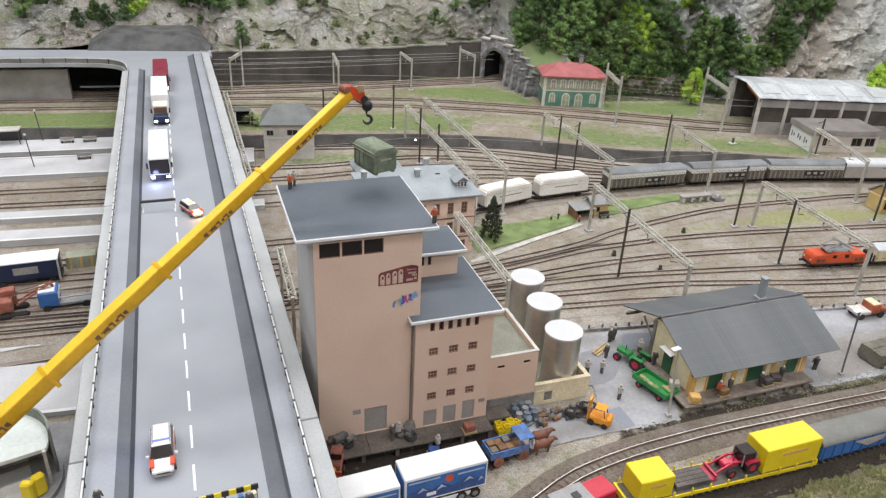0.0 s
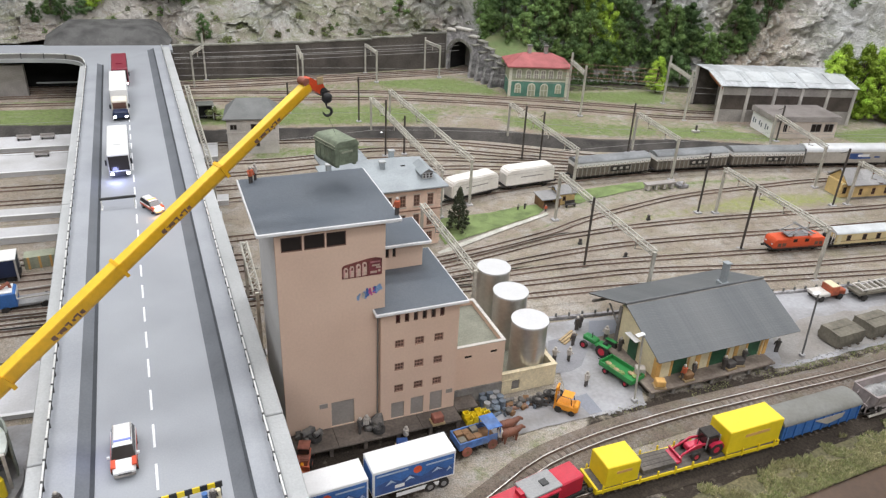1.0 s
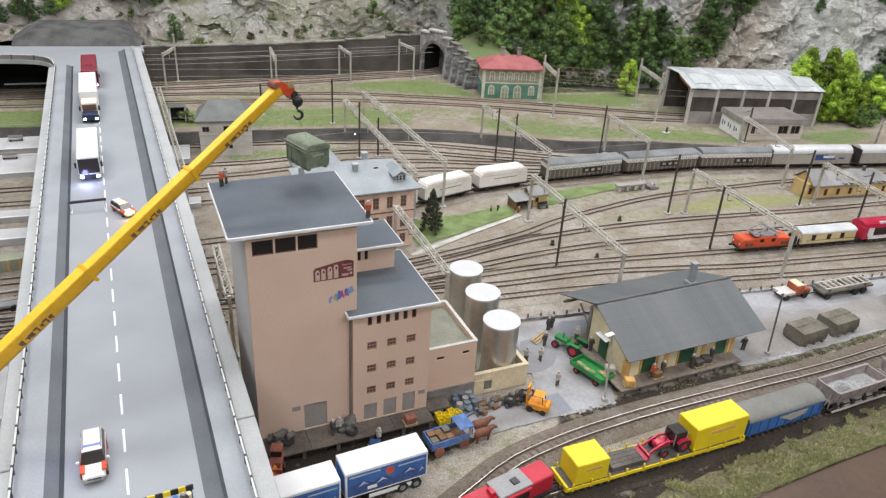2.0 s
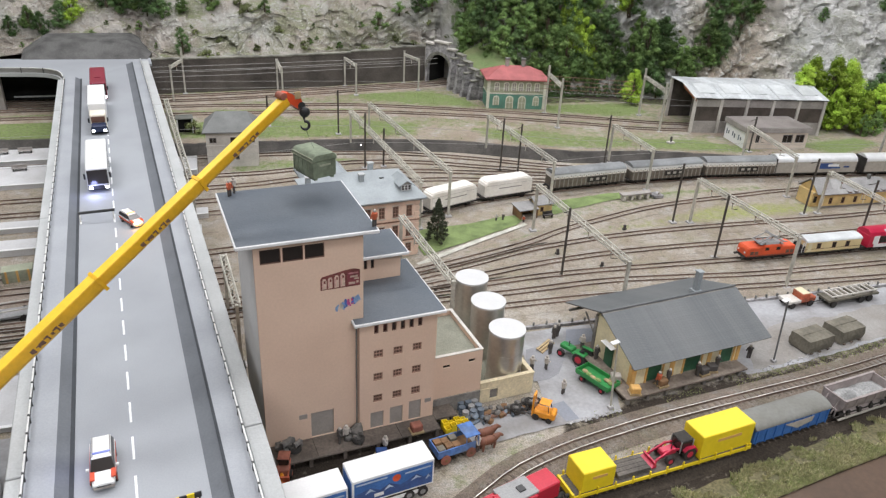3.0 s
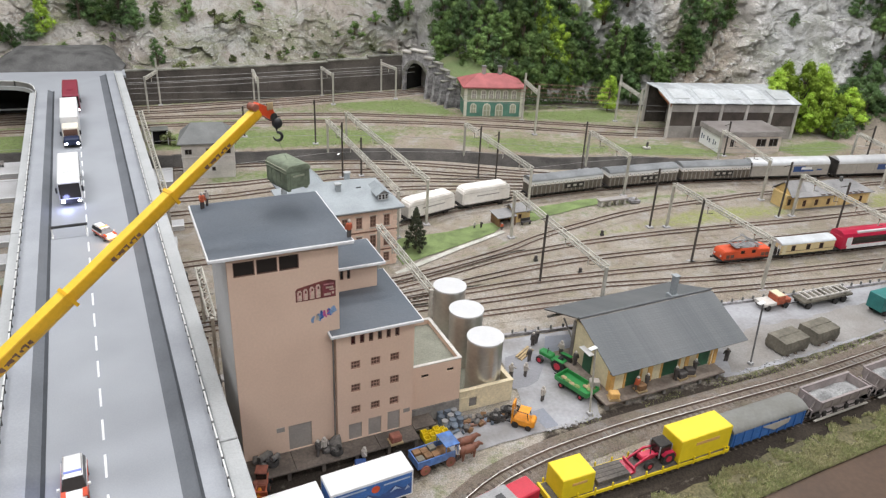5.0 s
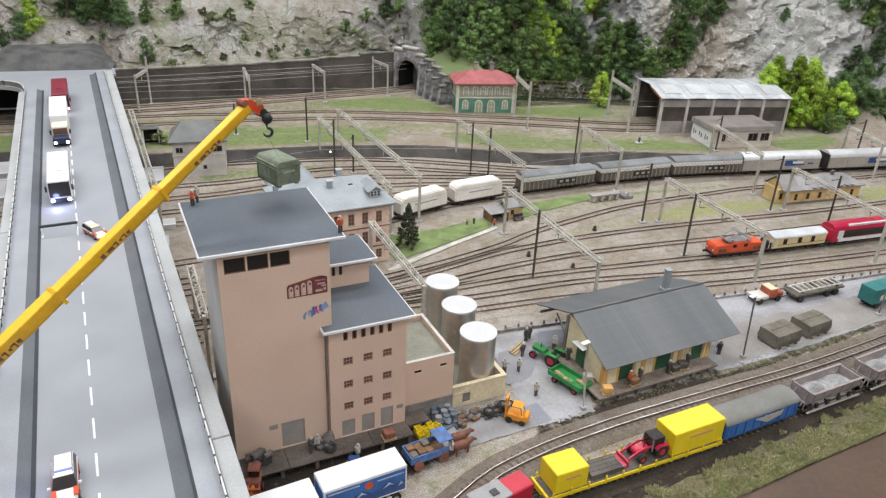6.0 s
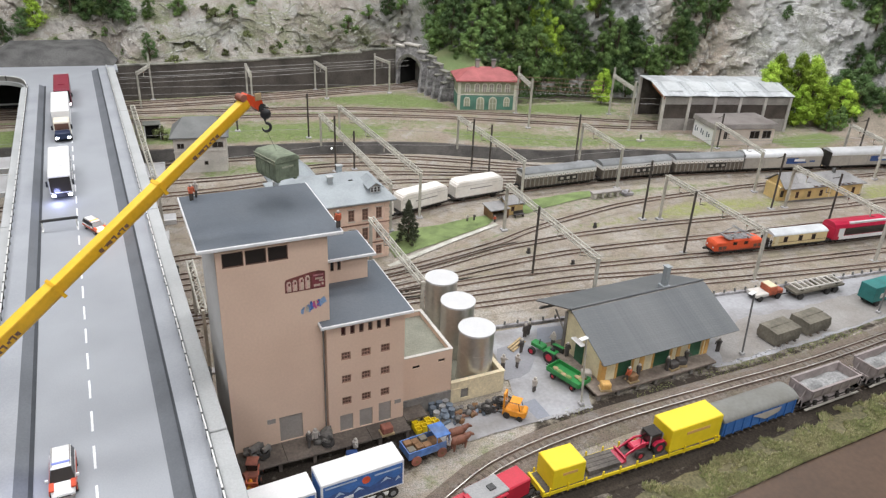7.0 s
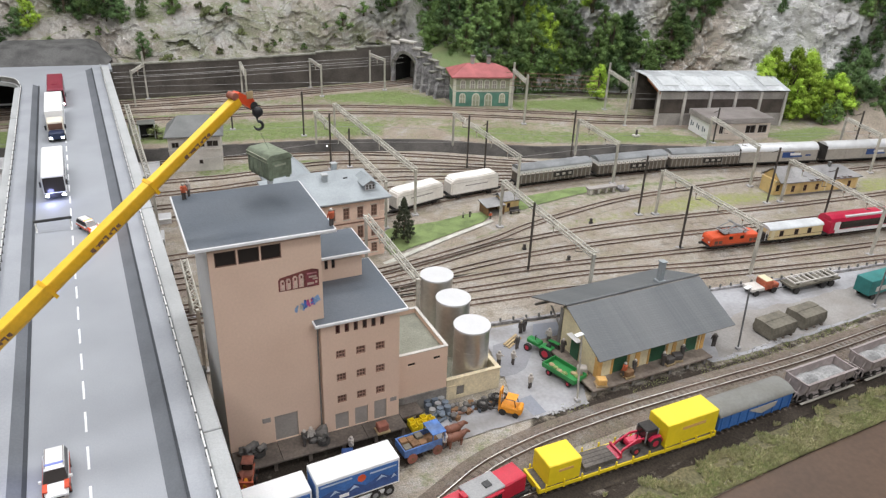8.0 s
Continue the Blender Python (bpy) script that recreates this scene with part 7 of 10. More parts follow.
part("cab_window", bx(-0.3, -1.23, 2.0, 1.9, -1.2, 2.6), "window_dark", w)
part("rear_hood", bx(2.2, -0.95, 1.2, 4.7, 0.95, 2.85, bev=0.1), "paint_red", w)
part("roof_fan", bx(0.9, -0.4, 3.0, 1.5, 0.2, 3.12), "dark_metal", w)
part("lamp_box", bx(-1.2, -0.35, 2.75, -0.8, 0.35, 3.1), "paint_red", w)
w = wagon("works_wagon", "yellow bogie flat wagon with low side stakes", FREIGHT, 24.3, 18.6, 1.044, group="works train", wide=2.5)
part("deck", bx(-9.2, -1.2, 1.12, 9.2, 1.2, 1.28), "loading_wood", w, "dark timber deck")
for s in (-1, 1):
    part("side_sill", bx(-9.3, s * 1.25 - 0.06, 0.95, 9.3, s * 1.25 + 0.06, 1.25), "paint_yellow", w, "yellow side sill")
for s in (-1, 1):
    part("end_sill", bx(s * 9.3 - 0.1, -1.25, 0.9, s * 9.3 + 0.1, 1.25, 1.45), "paint_yellow", w)
me = mesh_of(bx(-0.06, -0.06, 0.9, 0.06, 0.06, 1.7), "stake", "paint_yellow")
for i in range(11):
    for s in (-1, 1):
        share("stake", me, w, P(-8.75 + i * 1.75, s * 1.3, 0))
s_mid = nearest_x(FREIGHT, 24.6)


def on_freight(dx, z, rz=0):
    p, a = along(FREIGHT, s_mid + dx)
    return P(p.x, p.y, z, a + rz)


def yellow_box(name, dx, L, h, label):
    c = thing(name, label, "container", on_freight(dx, 1.29), "yellow containers")
    part("shell", bx(-L / 2, -1.22, 0.05, L / 2, 1.22, h, bev=0.04), "paint_yellow", c)
    part("roof_skin", bx(-L / 2 + 0.06, -1.16, h, L / 2 - 0.06, 1.16, h + 0.03), "paint_yellow", c)
    part("text_bar", bx(-0.2 * L, -1.25, h * 0.62, 0.25 * L, -1.222, h * 0.74), "timber_ochre", c, "faint lettering bar")
    for x in (-L / 2 + 0.2, L / 2 - 0.2):
        part("corner_foot", bx(x - 0.15, -1.2, 0, x + 0.15, 1.2, 0.05), "underframe", c)
    return c


yellow_box("container", 6.1, 5.9, 2.45, "large plain yellow container on a flat wagon")
yellow_box("container", -7.3, 3.15, 2.1, "short plain yellow container on a flat wagon")
st = thing("plank_stack", "stack of dark brown planks on the flat wagon", "planks", on_freight(-3.3, 1.29))
for i in range(3):
    for j in range(4):
        part("plank", bx(-1.75 + 0.08 * j, -0.95 + 0.45 * j, 0.17 * i, 1.7 - 0.1 * i, -0.53 + 0.45 * j, 0.17 * i + 0.14, bev=0.015), "loading_wood", st)

tr = thing("red_tractor", "red tractor with front loader on the flat wagon", "tractor", on_freight(1.55, 1.29, 180) @ Matrix.Scale(0.86, 4))
part("hood", bx(0.3, -0.45, 0.7, 2.1, 0.45, 1.35, bev=0.12), "paint_crimson", tr)
part("cab", bx(-1.3, -0.75, 0.75, 0.25, 0.75, 2.3, bev=0.1), "window_dark", tr, "dark glazed cab")
part("cab_roof", bx(-1.3, -0.75, 2.3, 0.25, 0.75, 2.4, bev=0.05), "underframe", tr)
for x, y in ((-1.28, -0.74), (-1.28, 0.74), (0.22, -0.74), (0.22, 0.74)):
    part("cab_pillar", rod((x, y, 0.9), (x, y, 2.3), 0.07, 6), "paint_grey", tr)
for s in (-1, 1):
    bm = bm_new()
    prism(bm, [(-1.75, 0.8), (-1.75, 1.1), (-1.45, 1.55), (-0.5, 1.6), (-0.1, 1.3), (-0.1, 1.15), (-0.5, 1.48), (-1.4, 1.45), (-1.65, 1.05), (-1.65, 0.8)], "y", s * 0.92 - 0.2, s * 0.92 + 0.2)
    part("mudguard", bm, "paint_crimson", tr)
part("exhaust", rod((1.0, 0.3, 1.3), (1.0, 0.3, 2.1), 0.06, 6), "dark_metal", tr)
for x, r in ((-0.9, 0.75), (1.5, 0.5)):
    for s in (-1, 1):
        wh = thing("wheel", "", "")
        wh.parent = tr
        part("tyre", rod((x, s * 0.75, r), (x, s * 1.1, r), r, 20), "rubber", wh)
        part("rim", rod((x, s * 0.74, r), (x, s * 1.12, r), r * 0.5, 12), "paint_crimson", wh)
for s in (-1, 1):
    bm = bm_new()
    prism(bm, [(0.2, 1.5), (1.2, 1.65), (2.9, 0.9), (3.3, 0.35), (3.1, 0.3), (2.7, 0.75), (1.1, 1.4), (0.2, 1.3)], "y", s * 0.6 - 0.07, s * 0.6 + 0.07)
    part("loader_arm", bm, "paint_crimson", tr)
bm = bm_new()
prism(bm, [(3.1, 0.15), (4.1, 0.05), (4.1, 0.12), (3.3, 0.4), (3.4, 0.8), (3.2, 0.8)], "y", -0.95, 0.95)
part("bucket", bm, "paint_crimson", tr)

w = wagon("blue_wagon", "blue ribbed freight wagon with grey cambered roof", FREIGHT, 38.5, 9.6, 1.044, group="works train", wide=2.6)
round_body(w, 9.4, 2.6, 1.2, 2.75, 0.62, "paint_royal", "roof_weathered")
me = mesh_of(bx(-0.06, -1.4, 1.2, 0.06, -1.3, 2.75), "rib", "paint_royal")
for i in range(9):
    share("rib", me, w, P(-4.4 + i * 1.1, 0, 0))
bm = bm_new()
prism(bm, [(-1.2, 2.55), (0.6, 1.7), (2.3, 2.05), (2.5, 2.6)], "y", -1.425, -1.402)
part("pale_panel", bm, "wagon_grey", w, "pale worn panel")
for xm in (48.7, 58.2, 67.8):
    w = wagon("hopper_wagon", "brown grey ballast hopper wagon heaped with stone", FREIGHT, xm, 8.8, 1.044, group="works train", wide=2.6)
    bm = bm_new()
    L = 7.0
    for s in (-1, 1):
        prism(bm, [(s * 0.75, 1.25), (s * 1.3, 2.1), (s * 1.3, 2.9), (s * 1.2, 2.9), (s * 1.2, 2.15), (s * 0.65, 1.25)], "x", -L / 2, L / 2)
    part("side", bm, "hopper_grey", w)
    for s in (-1, 1):
        bm = bm_new()
        prism(bm, [(-0.75, 1.25), (0.75, 1.25), (1.28, 2.1), (1.28, 2.9), (-1.28, 2.9), (-1.28, 2.1)], "x", s * L / 2 - 0.08, s * L / 2 + 0.08)
        part("end_wall", bm, "hopper_grey", w)
    me = mesh_of(bx(-0.05, -1.37, 2.05, 0.05, -1.3, 2.93), "stanchion", "hopper_grey")
    for i in range(6):
        share("stanchion", me, w, P(-3.3 + i * 1.32, 0, 0))
    bm = bm_new()
    gx = [[bm.verts.new((-3.4 + 6.8 * i / 24, -1.2 + 2.4 * j / 8, 1.95 + 0.85 * max(math.exp(-((i - 7) / 4.2) ** 2), math.exp(-((i - 17) / 4.4) ** 2)) * math.sin(math.pi * (j + 0.5) / 9) + 0.10 * noise.noise((i * 0.9, j * 0.9, xm)))) for j in range(9)] for i in range(25)]
    for i in range(24):
        for j in range(8):
            bm.faces.new((gx[i][j], gx[i + 1][j], gx[i + 1][j + 1], gx[i][j + 1]))
    part("stone_load", bm, "gravel_load", w, "heaped pale grey stone")
    part("top_rim", bx(-3.62, -1.4, 2.9, 3.62, -1.16, 2.98), "hopper_grey", w)
    part("top_rim", bx(-3.62, 1.16, 2.9, 3.62, 1.4, 2.98), "hopper_grey", w)
    part("running_board", bx(-3.9, -1.42, 0.78, 3.9, -1.2, 0.86), "wagon_grey", w)
    for i in range(3):
        bm = bm_new()
        prism(bm, [(-1.22, 0.95), (-1.12, 0.95), (-0.72, 1.6), (-0.82, 1.65)], "x", -2.9 + i * 2.05, -1.2 + i * 2.05)
        part("chute_flap", bm, "hopper_grey", w)
    part("floor_pan", bx(-3.4, -0.7, 1.2, 3.4, 0.7, 1.3), "underframe", w)
    for s in (-1, 1):
        part("end_platform", bx(s * 3.95 - 0.42, -1.15, 1.05, s * 3.95 + 0.42, 1.15, 1.2), "hopper_grey", w)
        part("platform_rail", bx(s * 4.3 - 0.05, -1.1, 1.95, s * 4.3 + 0.05, 1.1, 2.05), "hopper_grey", w)
        for y in (-1.05, 0, 1.05):
            part("rail_post", bx(s * 4.3 - 0.05, y - 0.05, 1.2, s * 4.3 + 0.05, y + 0.05, 1.95), "hopper_grey", w)
        part("end_brace", rod((s * 3.55, -0.6, 2.6), (s * 4.2, -0.6, 1.2), 0.07, 6), "hopper_grey", w)
        part("end_brace", rod((s * 3.55, 0.6, 2.6), (s * 4.2, 0.6, 1.2), 0.07, 6), "hopper_grey", w)
    for i in range(4):
        part("hatch_lever", bx(-2.7 + i * 1.6, -1.3, 1.0, -2.3 + i * 1.6, -1.1, 1.5), "underframe", w)


# ---------------------------------------------------------------- road vehicles
def wheels4(parent, xw, y0, y1, r, w=0.25):
    for y in (y0, y1):
        for s in (-1, 1):
            wh = thing("wheel", "", "")
            wh.parent = parent
            part("tyre", rod((s * (xw - w), y, r), (s * xw, y, r), r, 18), "rubber", wh)
            part("rim", rod((s * (xw - w * 0.5), y, r), (s * (xw + 0.02), y, r), r * 0.55, 12), "paint_grey", wh)


def estate_car(name, label, m, body, accent, beacon):
    """A car whose nose points to -y: lower body, glazed cabin, wheels, lamps, a lamp bar on the roof."""
    c = thing(name, label, "car", m, "emergency vehicles")
    bm = bm_new()
    prof = [(-2.3, 0.35), (2.25, 0.35), (2.3, 0.6), (2.25, 1.0), (-1.1, 1.02), (-2.1, 0.85), (-2.35, 0.65)]
    prism(bm, prof, "x", -0.88, 0.88)
    for v in bm.verts:
        if v.co.y < -1.9:
            v.co.x *= 0.84
    bmesh.ops.bevel(bm, geom=list(bm.edges), offset=0.1, segments=3, affect="EDGES")
    part("lower_body", bm, body, c)
    part("bumper", bx(-0.72, -2.42, 0.3, 0.72, -2.2, 0.55, bev=0.06), "lead_bar", c, "grey bumper")
    bm = bm_new()
    v = [bm.verts.new(p) for p in ((-0.82, -1.25, 1.0), (0.82, -1.25, 1.0), (0.82, 2.2, 1.0), (-0.82, 2.2, 1.0), (-0.66, -0.55, 1.55), (0.66, -0.55, 1.55), (0.66, 1.95, 1.55), (-0.66, 1.95, 1.55))]
    for f in ((0, 1, 5, 4), (1, 2, 6, 5), (2, 3, 7, 6), (3, 0, 4, 7), (4, 5, 6, 7)):
        bm.faces.new([v[i] for i in f])
    part("glasshouse", bm, "window_dark", c, "dark tinted glazing")
    part("roof", bx(-0.67, -0.5, 1.54, 0.67, 1.98, 1.62, bev=0.03), body, c)
    for s in (-1, 1):
        part("side_stripe", bx(s * 0.885 - 0.01, -2.0, 0.55, s * 0.885 + 0.01, 2.1, 0.8), accent, c)
        part("headlight", bx(s * 0.52 - 0.16, -2.4, 0.64, s * 0.52 + 0.16, -2.28, 0.78, bev=0.03), "white_trim", c)
        part("wing_panel", bx(s * 0.7 - 0.16, -2.05, 0.93, s * 0.7 + 0.16, -1.2, 1.04), accent, c)
        part("mirror", bx(s * 1.0 - 0.1, -1.0, 0.98, s * 1.0 + 0.1, -0.85, 1.15), body, c)
    part("grille", bx(-0.45, -2.39, 0.42, 0.45, -2.31, 0.58), "black", c)
    part("lamp_bar", bx(-0.6, -0.05, 1.62, 0.6, 0.13, 1.72, bev=0.03), beacon, c)
    for s in (-1, 1):
        part("roof_rail", bx(s * 0.6 - 0.03, -0.3, 1.62, s * 0.6 + 0.03, 1.9, 1.67), "lead_bar", c)
    wheels4(c, 0.9, -1.4, 1.35, 0.34)
    return c


def on_bridge(v, u, rz=0, z=0.0):
    return BR @ P(v, u, z, rz)


estate_car("police_car", "white and red emergency estate car driving on the bridge", on_bridge(-2.4, -8.9) @ Matrix.Scale(0.9, 4), "paint_white", "signal_red", "blue_glow")
estate_car("escort_car", "white escort car with orange lamps angled across the lane", on_bridge(1.2, 31.3, 24) @ Matrix.Scale(0.76, 4), "paint_white", "paint_orange", "orange_glow")


def coach(name, label, m, L, h, w, body, front, wheels=True):
    c = thing(name, label, "bus", m, "convoy on the bridge")
    part("shell", bx(-w / 2, -L / 2, 0.35, w / 2, L / 2, h, bev=0.12), body, c)
    part("windscreen", bx(-w / 2 + 0.1, -L / 2 - 0.03, h * 0.34, w / 2 - 0.1, -L / 2 + 0.05, h * 0.92, bev=0.02), "window_dark", c)
    part("front_panel", bx(-w / 2 + 0.05, -L / 2 - 0.04, 0.4, w / 2 - 0.05, -L / 2 + 0.02, h * 0.3), front, c)
    for s in (-1, 1):
        part("side_glass", bx(s * w / 2 - 0.02, -L / 2 + 0.5, h * 0.5, s * w / 2 + 0.02, L / 2 - 0.4, h * 0.86), "window_dark", c)
        part("headlight", bx(s * w * 0.36 - 0.2, -L / 2 - 0.08, 0.55, s * w * 0.36 + 0.2, -L / 2 - 0.03, 0.85), "lamp_glow", c)
        part("mirror", bx(s * (w / 2 + 0.18) - 0.1, -L / 2 - 0.15, h * 0.6, s * (w / 2 + 0.18) + 0.1, -L / 2 + 0.05, h * 0.8), "black", c)
    part("roof_hatch", bx(-0.5, -L * 0.2, h, 0.5, -L * 0.05, h + 0.1, bev=0.02), body, c)
    wheels4(c, w / 2, -L * 0.3, L * 0.28, 0.48, 0.3)
    return c


coach("coach", "white touring coach with lit headlamps on the bridge", on_bridge(-1.95, 47.5), 11.6, 3.2, 2.5, "paint_white", "black")
coach("coach", "dark wine red coach at the head of the bridge", on_bridge(-1.3, 90.2), 11.8, 3.2, 2.5, "wine_red", "wine_red")
bt = thing("box_truck", "white box truck with cream cab and blue front on the bridge", "truck", on_bridge(-1.6, 65.0), "convoy on the bridge")
part("bonnet", bx(-1.05, 0.0, 0.45, 1.05, 1.7, 1.5, bev=0.15), "night_blue", bt, "dark blue bonnet")
part("cab", bx(-1.1, 1.7, 0.5, 1.1, 4.4, 2.7, bev=0.12), "cab_cream", bt, "cream cab")
part("windscreen", bx(-0.95, 1.66, 1.5, 0.95, 1.72, 2.4, bev=0.02), "frame_brown", bt, "brown tinted windscreen")
part("box_body", bx(-1.25, 5.0, 0.9, 1.25, 17.0, 3.45, bev=0.05), "paint_white", bt, "white box body")
part("chassis", bx(-0.6, 1.0, 0.45, 0.6, 16.6, 0.9), "underframe", bt)
for s in (-1, 1):
    part("headlight", bx(s * 0.8 - 0.2, -0.06, 0.6, s * 0.8 + 0.2, 0.0, 0.9), "lamp_glow", bt)
    part("mirror", bx(s * 1.3 - 0.12, 1.5, 1.6, s * 1.3 + 0.12, 1.7, 2.2), "black", bt)
wheels4(bt, 1.15, 1.0, 13.8, 0.48, 0.3)

bar = thing("road_barrier", "dark horizontal barrier beam on pale legs across the lane", "barrier", on_bridge(-2.3, 33.0))
part("beam", bx(-1.9, -0.1, 1.0, 1.9, 0.1, 1.3, bev=0.03), "dark_metal", bar)
for x in (-1.75, 1.7):
    part("leg", bx(x - 0.07, -0.07, 0.0, x + 0.07, 0.07, 1.0), "rail_white", bar)
    part("foot", bx(x - 0.1, -0.5, 0, x + 0.1, 0.5, 0.08), "rail_white", bar)
bar = thing("striped_barrier", "black and yellow striped barrier board with work lamps", "barrier", on_bridge(1.2, -14.4, 3))
for i in range(9):
    part("stripe", bx(-2.0 + i * 0.45, -0.05, 0.75, -1.55 + i * 0.45, 0.05, 1.15), "paint_yellow" if i % 2 else "black", bar)
for x in (-1.9, 0.0, 1.9):
    part("leg", bx(x - 0.06, -0.06, 0, x + 0.06, 0.06, 0.75), "dark_metal", bar)
for x, mt in ((-2.1, "paint_white"), (-1.3, "paint_yellow"), (0.9, "paint_royal"), (1.7, "paint_cream")):
    part("work_lamp", rod((x, -0.4, 0), (x, -0.4, 0.9), 0.18, 10), mt, bar)


# trailers at the mill
def box_trailer(x, y, rz):
    t = thing("box_trailer", "white box trailer with blue picture sides", "trailer", P(x, y, 0, rz), "box trailers before the mill")
    part("body", bx(-3.5, -1.2, 1.15, 3.5, 1.2, 3.75, bev=0.04), "paint_white", t)
    part("roof_skin", bx(-3.42, -1.12, 3.75, 3.42, 1.12, 3.78), "paint_white", t)
    for s in (-1, 1):
        part("side_picture", bx(-3.35, s * 1.215 - 0.012, 1.35, 3.35, s * 1.215 + 0.012, 3.5), "paint_royal", t, "blue picture side")
        y0, y1 = sorted((s * 1.229, s * 1.236))
        bm = bm_new()
        prism(bm, [(-3.3, 1.4), (3.3, 1.4), (3.3, 2.5), (2.6, 2.2), (1.9, 2.75), (1.2, 2.35), (0.5, 2.1), (-0.4, 2.6), (-1.2, 2.2), (-2.0, 2.7), (-3.3, 2.3)], "y", y0, y1)
        part("picture_hill", bm, "paint_navy", t, "dark blue mountain picture")
        y0, y1 = sorted((s * 1.237, s * 1.243))
        for k, (a, b, c) in enumerate(((1.4, 2.4, 2.62), (-0.9, 0.0, 2.5), (-2.5, -1.6, 2.6), (2.7, 3.25, 2.35))):
            bm = bm_new()
            prism(bm, [(a, c - 0.5), ((a + b) / 2, c), (b, c - 0.42), ((a + b) / 2 + 0.1, c - 0.3)], "y", y0, y1)
            part("picture_snow", bm, "mountain_pale", t)
        for a, b, c in ((0.9, 3.2, 3.15), (-3.2, -0.6, 3.3)):
            part("picture_cloud", bx(a, y0, c - 0.1, b, y1, c + 0.06), "mountain_pale", t)
        bm = bm_new()
        cyl(bm, (0.2, s * 1.245 - 0.01, 2.95), (0.2, s * 1.245 + 0.01, 2.95), 0.36, n=20)
        part("sun_disc", bm, "paint_orange", t, "orange disc")
        part("pale_bar", bx(-1.7, s * 1.25 - 0.01, 1.62, -0.9, s * 1.25 + 0.01, 1.95), "paint_white", t, "white lettering bar")
        part("side_guard", bx(-1.5, s * 1.1 - 0.03, 0.5, 2.2, s * 1.1 + 0.03, 0.85), "paint_white", t)
    part("end_picture", bx(-3.52, -1.0, 1.4, -3.5, 1.0, 3.45), "paint_royal", t, "blue picture end")
    part("chassis", bx(-3.3, -0.5, 0.85, 3.3, 0.5, 1.15), "underframe", t)
    for xx in (-2.6, 1.4, 2.6):
        for s in (-1, 1):
            wh = thing("wheel", "", "")
            wh.parent = t
            part("tyre", rod((xx, s * 0.85, 0.48), (xx, s * 1.15, 0.48), 0.48, 16), "rubber", wh)
            part("rim", rod((xx, s * 1.0, 0.48), (xx, s * 1.17, 0.48), 0.25, 10), "paint_grey", wh)


box_trailer(0.95, -7.05, 8.5)
box_trailer(-6.4, -8.5, 8.5)


# ---------------------------------------------------------------- crane over the bridge
TIP, AT_EDGE = Vector((-3.98, 7.8, 29.6)), Vector((-23.15, -3.32, 16.0))
bd = (AT_EDGE - TIP).normalized()
TIP = TIP + bd * 0.45
ROOT = TIP + bd * 41.05
crane = thing("mobile_crane", "yellow telescopic mobile crane with its boom over the bridge", "crane")


def boom_section(s0, s1, w, h, name="boom_section"):
    """A boxed boom length from s0 to s1 metres behind the tip, with a rounded underside."""
    a, b = TIP + bd * s0, TIP + bd * s1
    side = bd.cross(Vector((0, 0, 1))).normalized()
    up = side.cross(bd).normalized()
    prof = [(-w / 2, h / 2), (w / 2, h / 2), (w / 2, -h * 0.2), (w * 0.3, -h / 2), (-w * 0.3, -h / 2), (-w / 2, -h * 0.2)]
    bm = bm_new()
    r0 = [bm.verts.new(a + side * u + up * v) for u, v in prof]
    r1 = [bm.verts.new(b + side * u + up * v) for u, v in prof]
    bm.faces.new(r0)
    bm.faces.new(r1[::-1])
    for i in range(6):
        j = (i + 1) % 6
        bm.faces.new((r0[i], r1[i], r1[j], r0[j]))
    bmesh.ops.recalc_face_normals(bm, faces=bm.faces)
    bmesh.ops.bevel(bm, geom=list(bm.edges), offset=0.04, segments=1, affect="EDGES")
    part(name, bm, "crane_yellow", crane)
    # lighter yellow skin: the overhead light on the boom top, put into colour
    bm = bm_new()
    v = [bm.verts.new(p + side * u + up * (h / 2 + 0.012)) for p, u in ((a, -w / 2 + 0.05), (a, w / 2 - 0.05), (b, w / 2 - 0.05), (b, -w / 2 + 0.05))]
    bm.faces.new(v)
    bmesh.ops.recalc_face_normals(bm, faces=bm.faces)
    part("top_plate", bm, "crane_yellow_lit", crane, "yellow boom top in a lit copy of the paint")
    return a, b, side, up


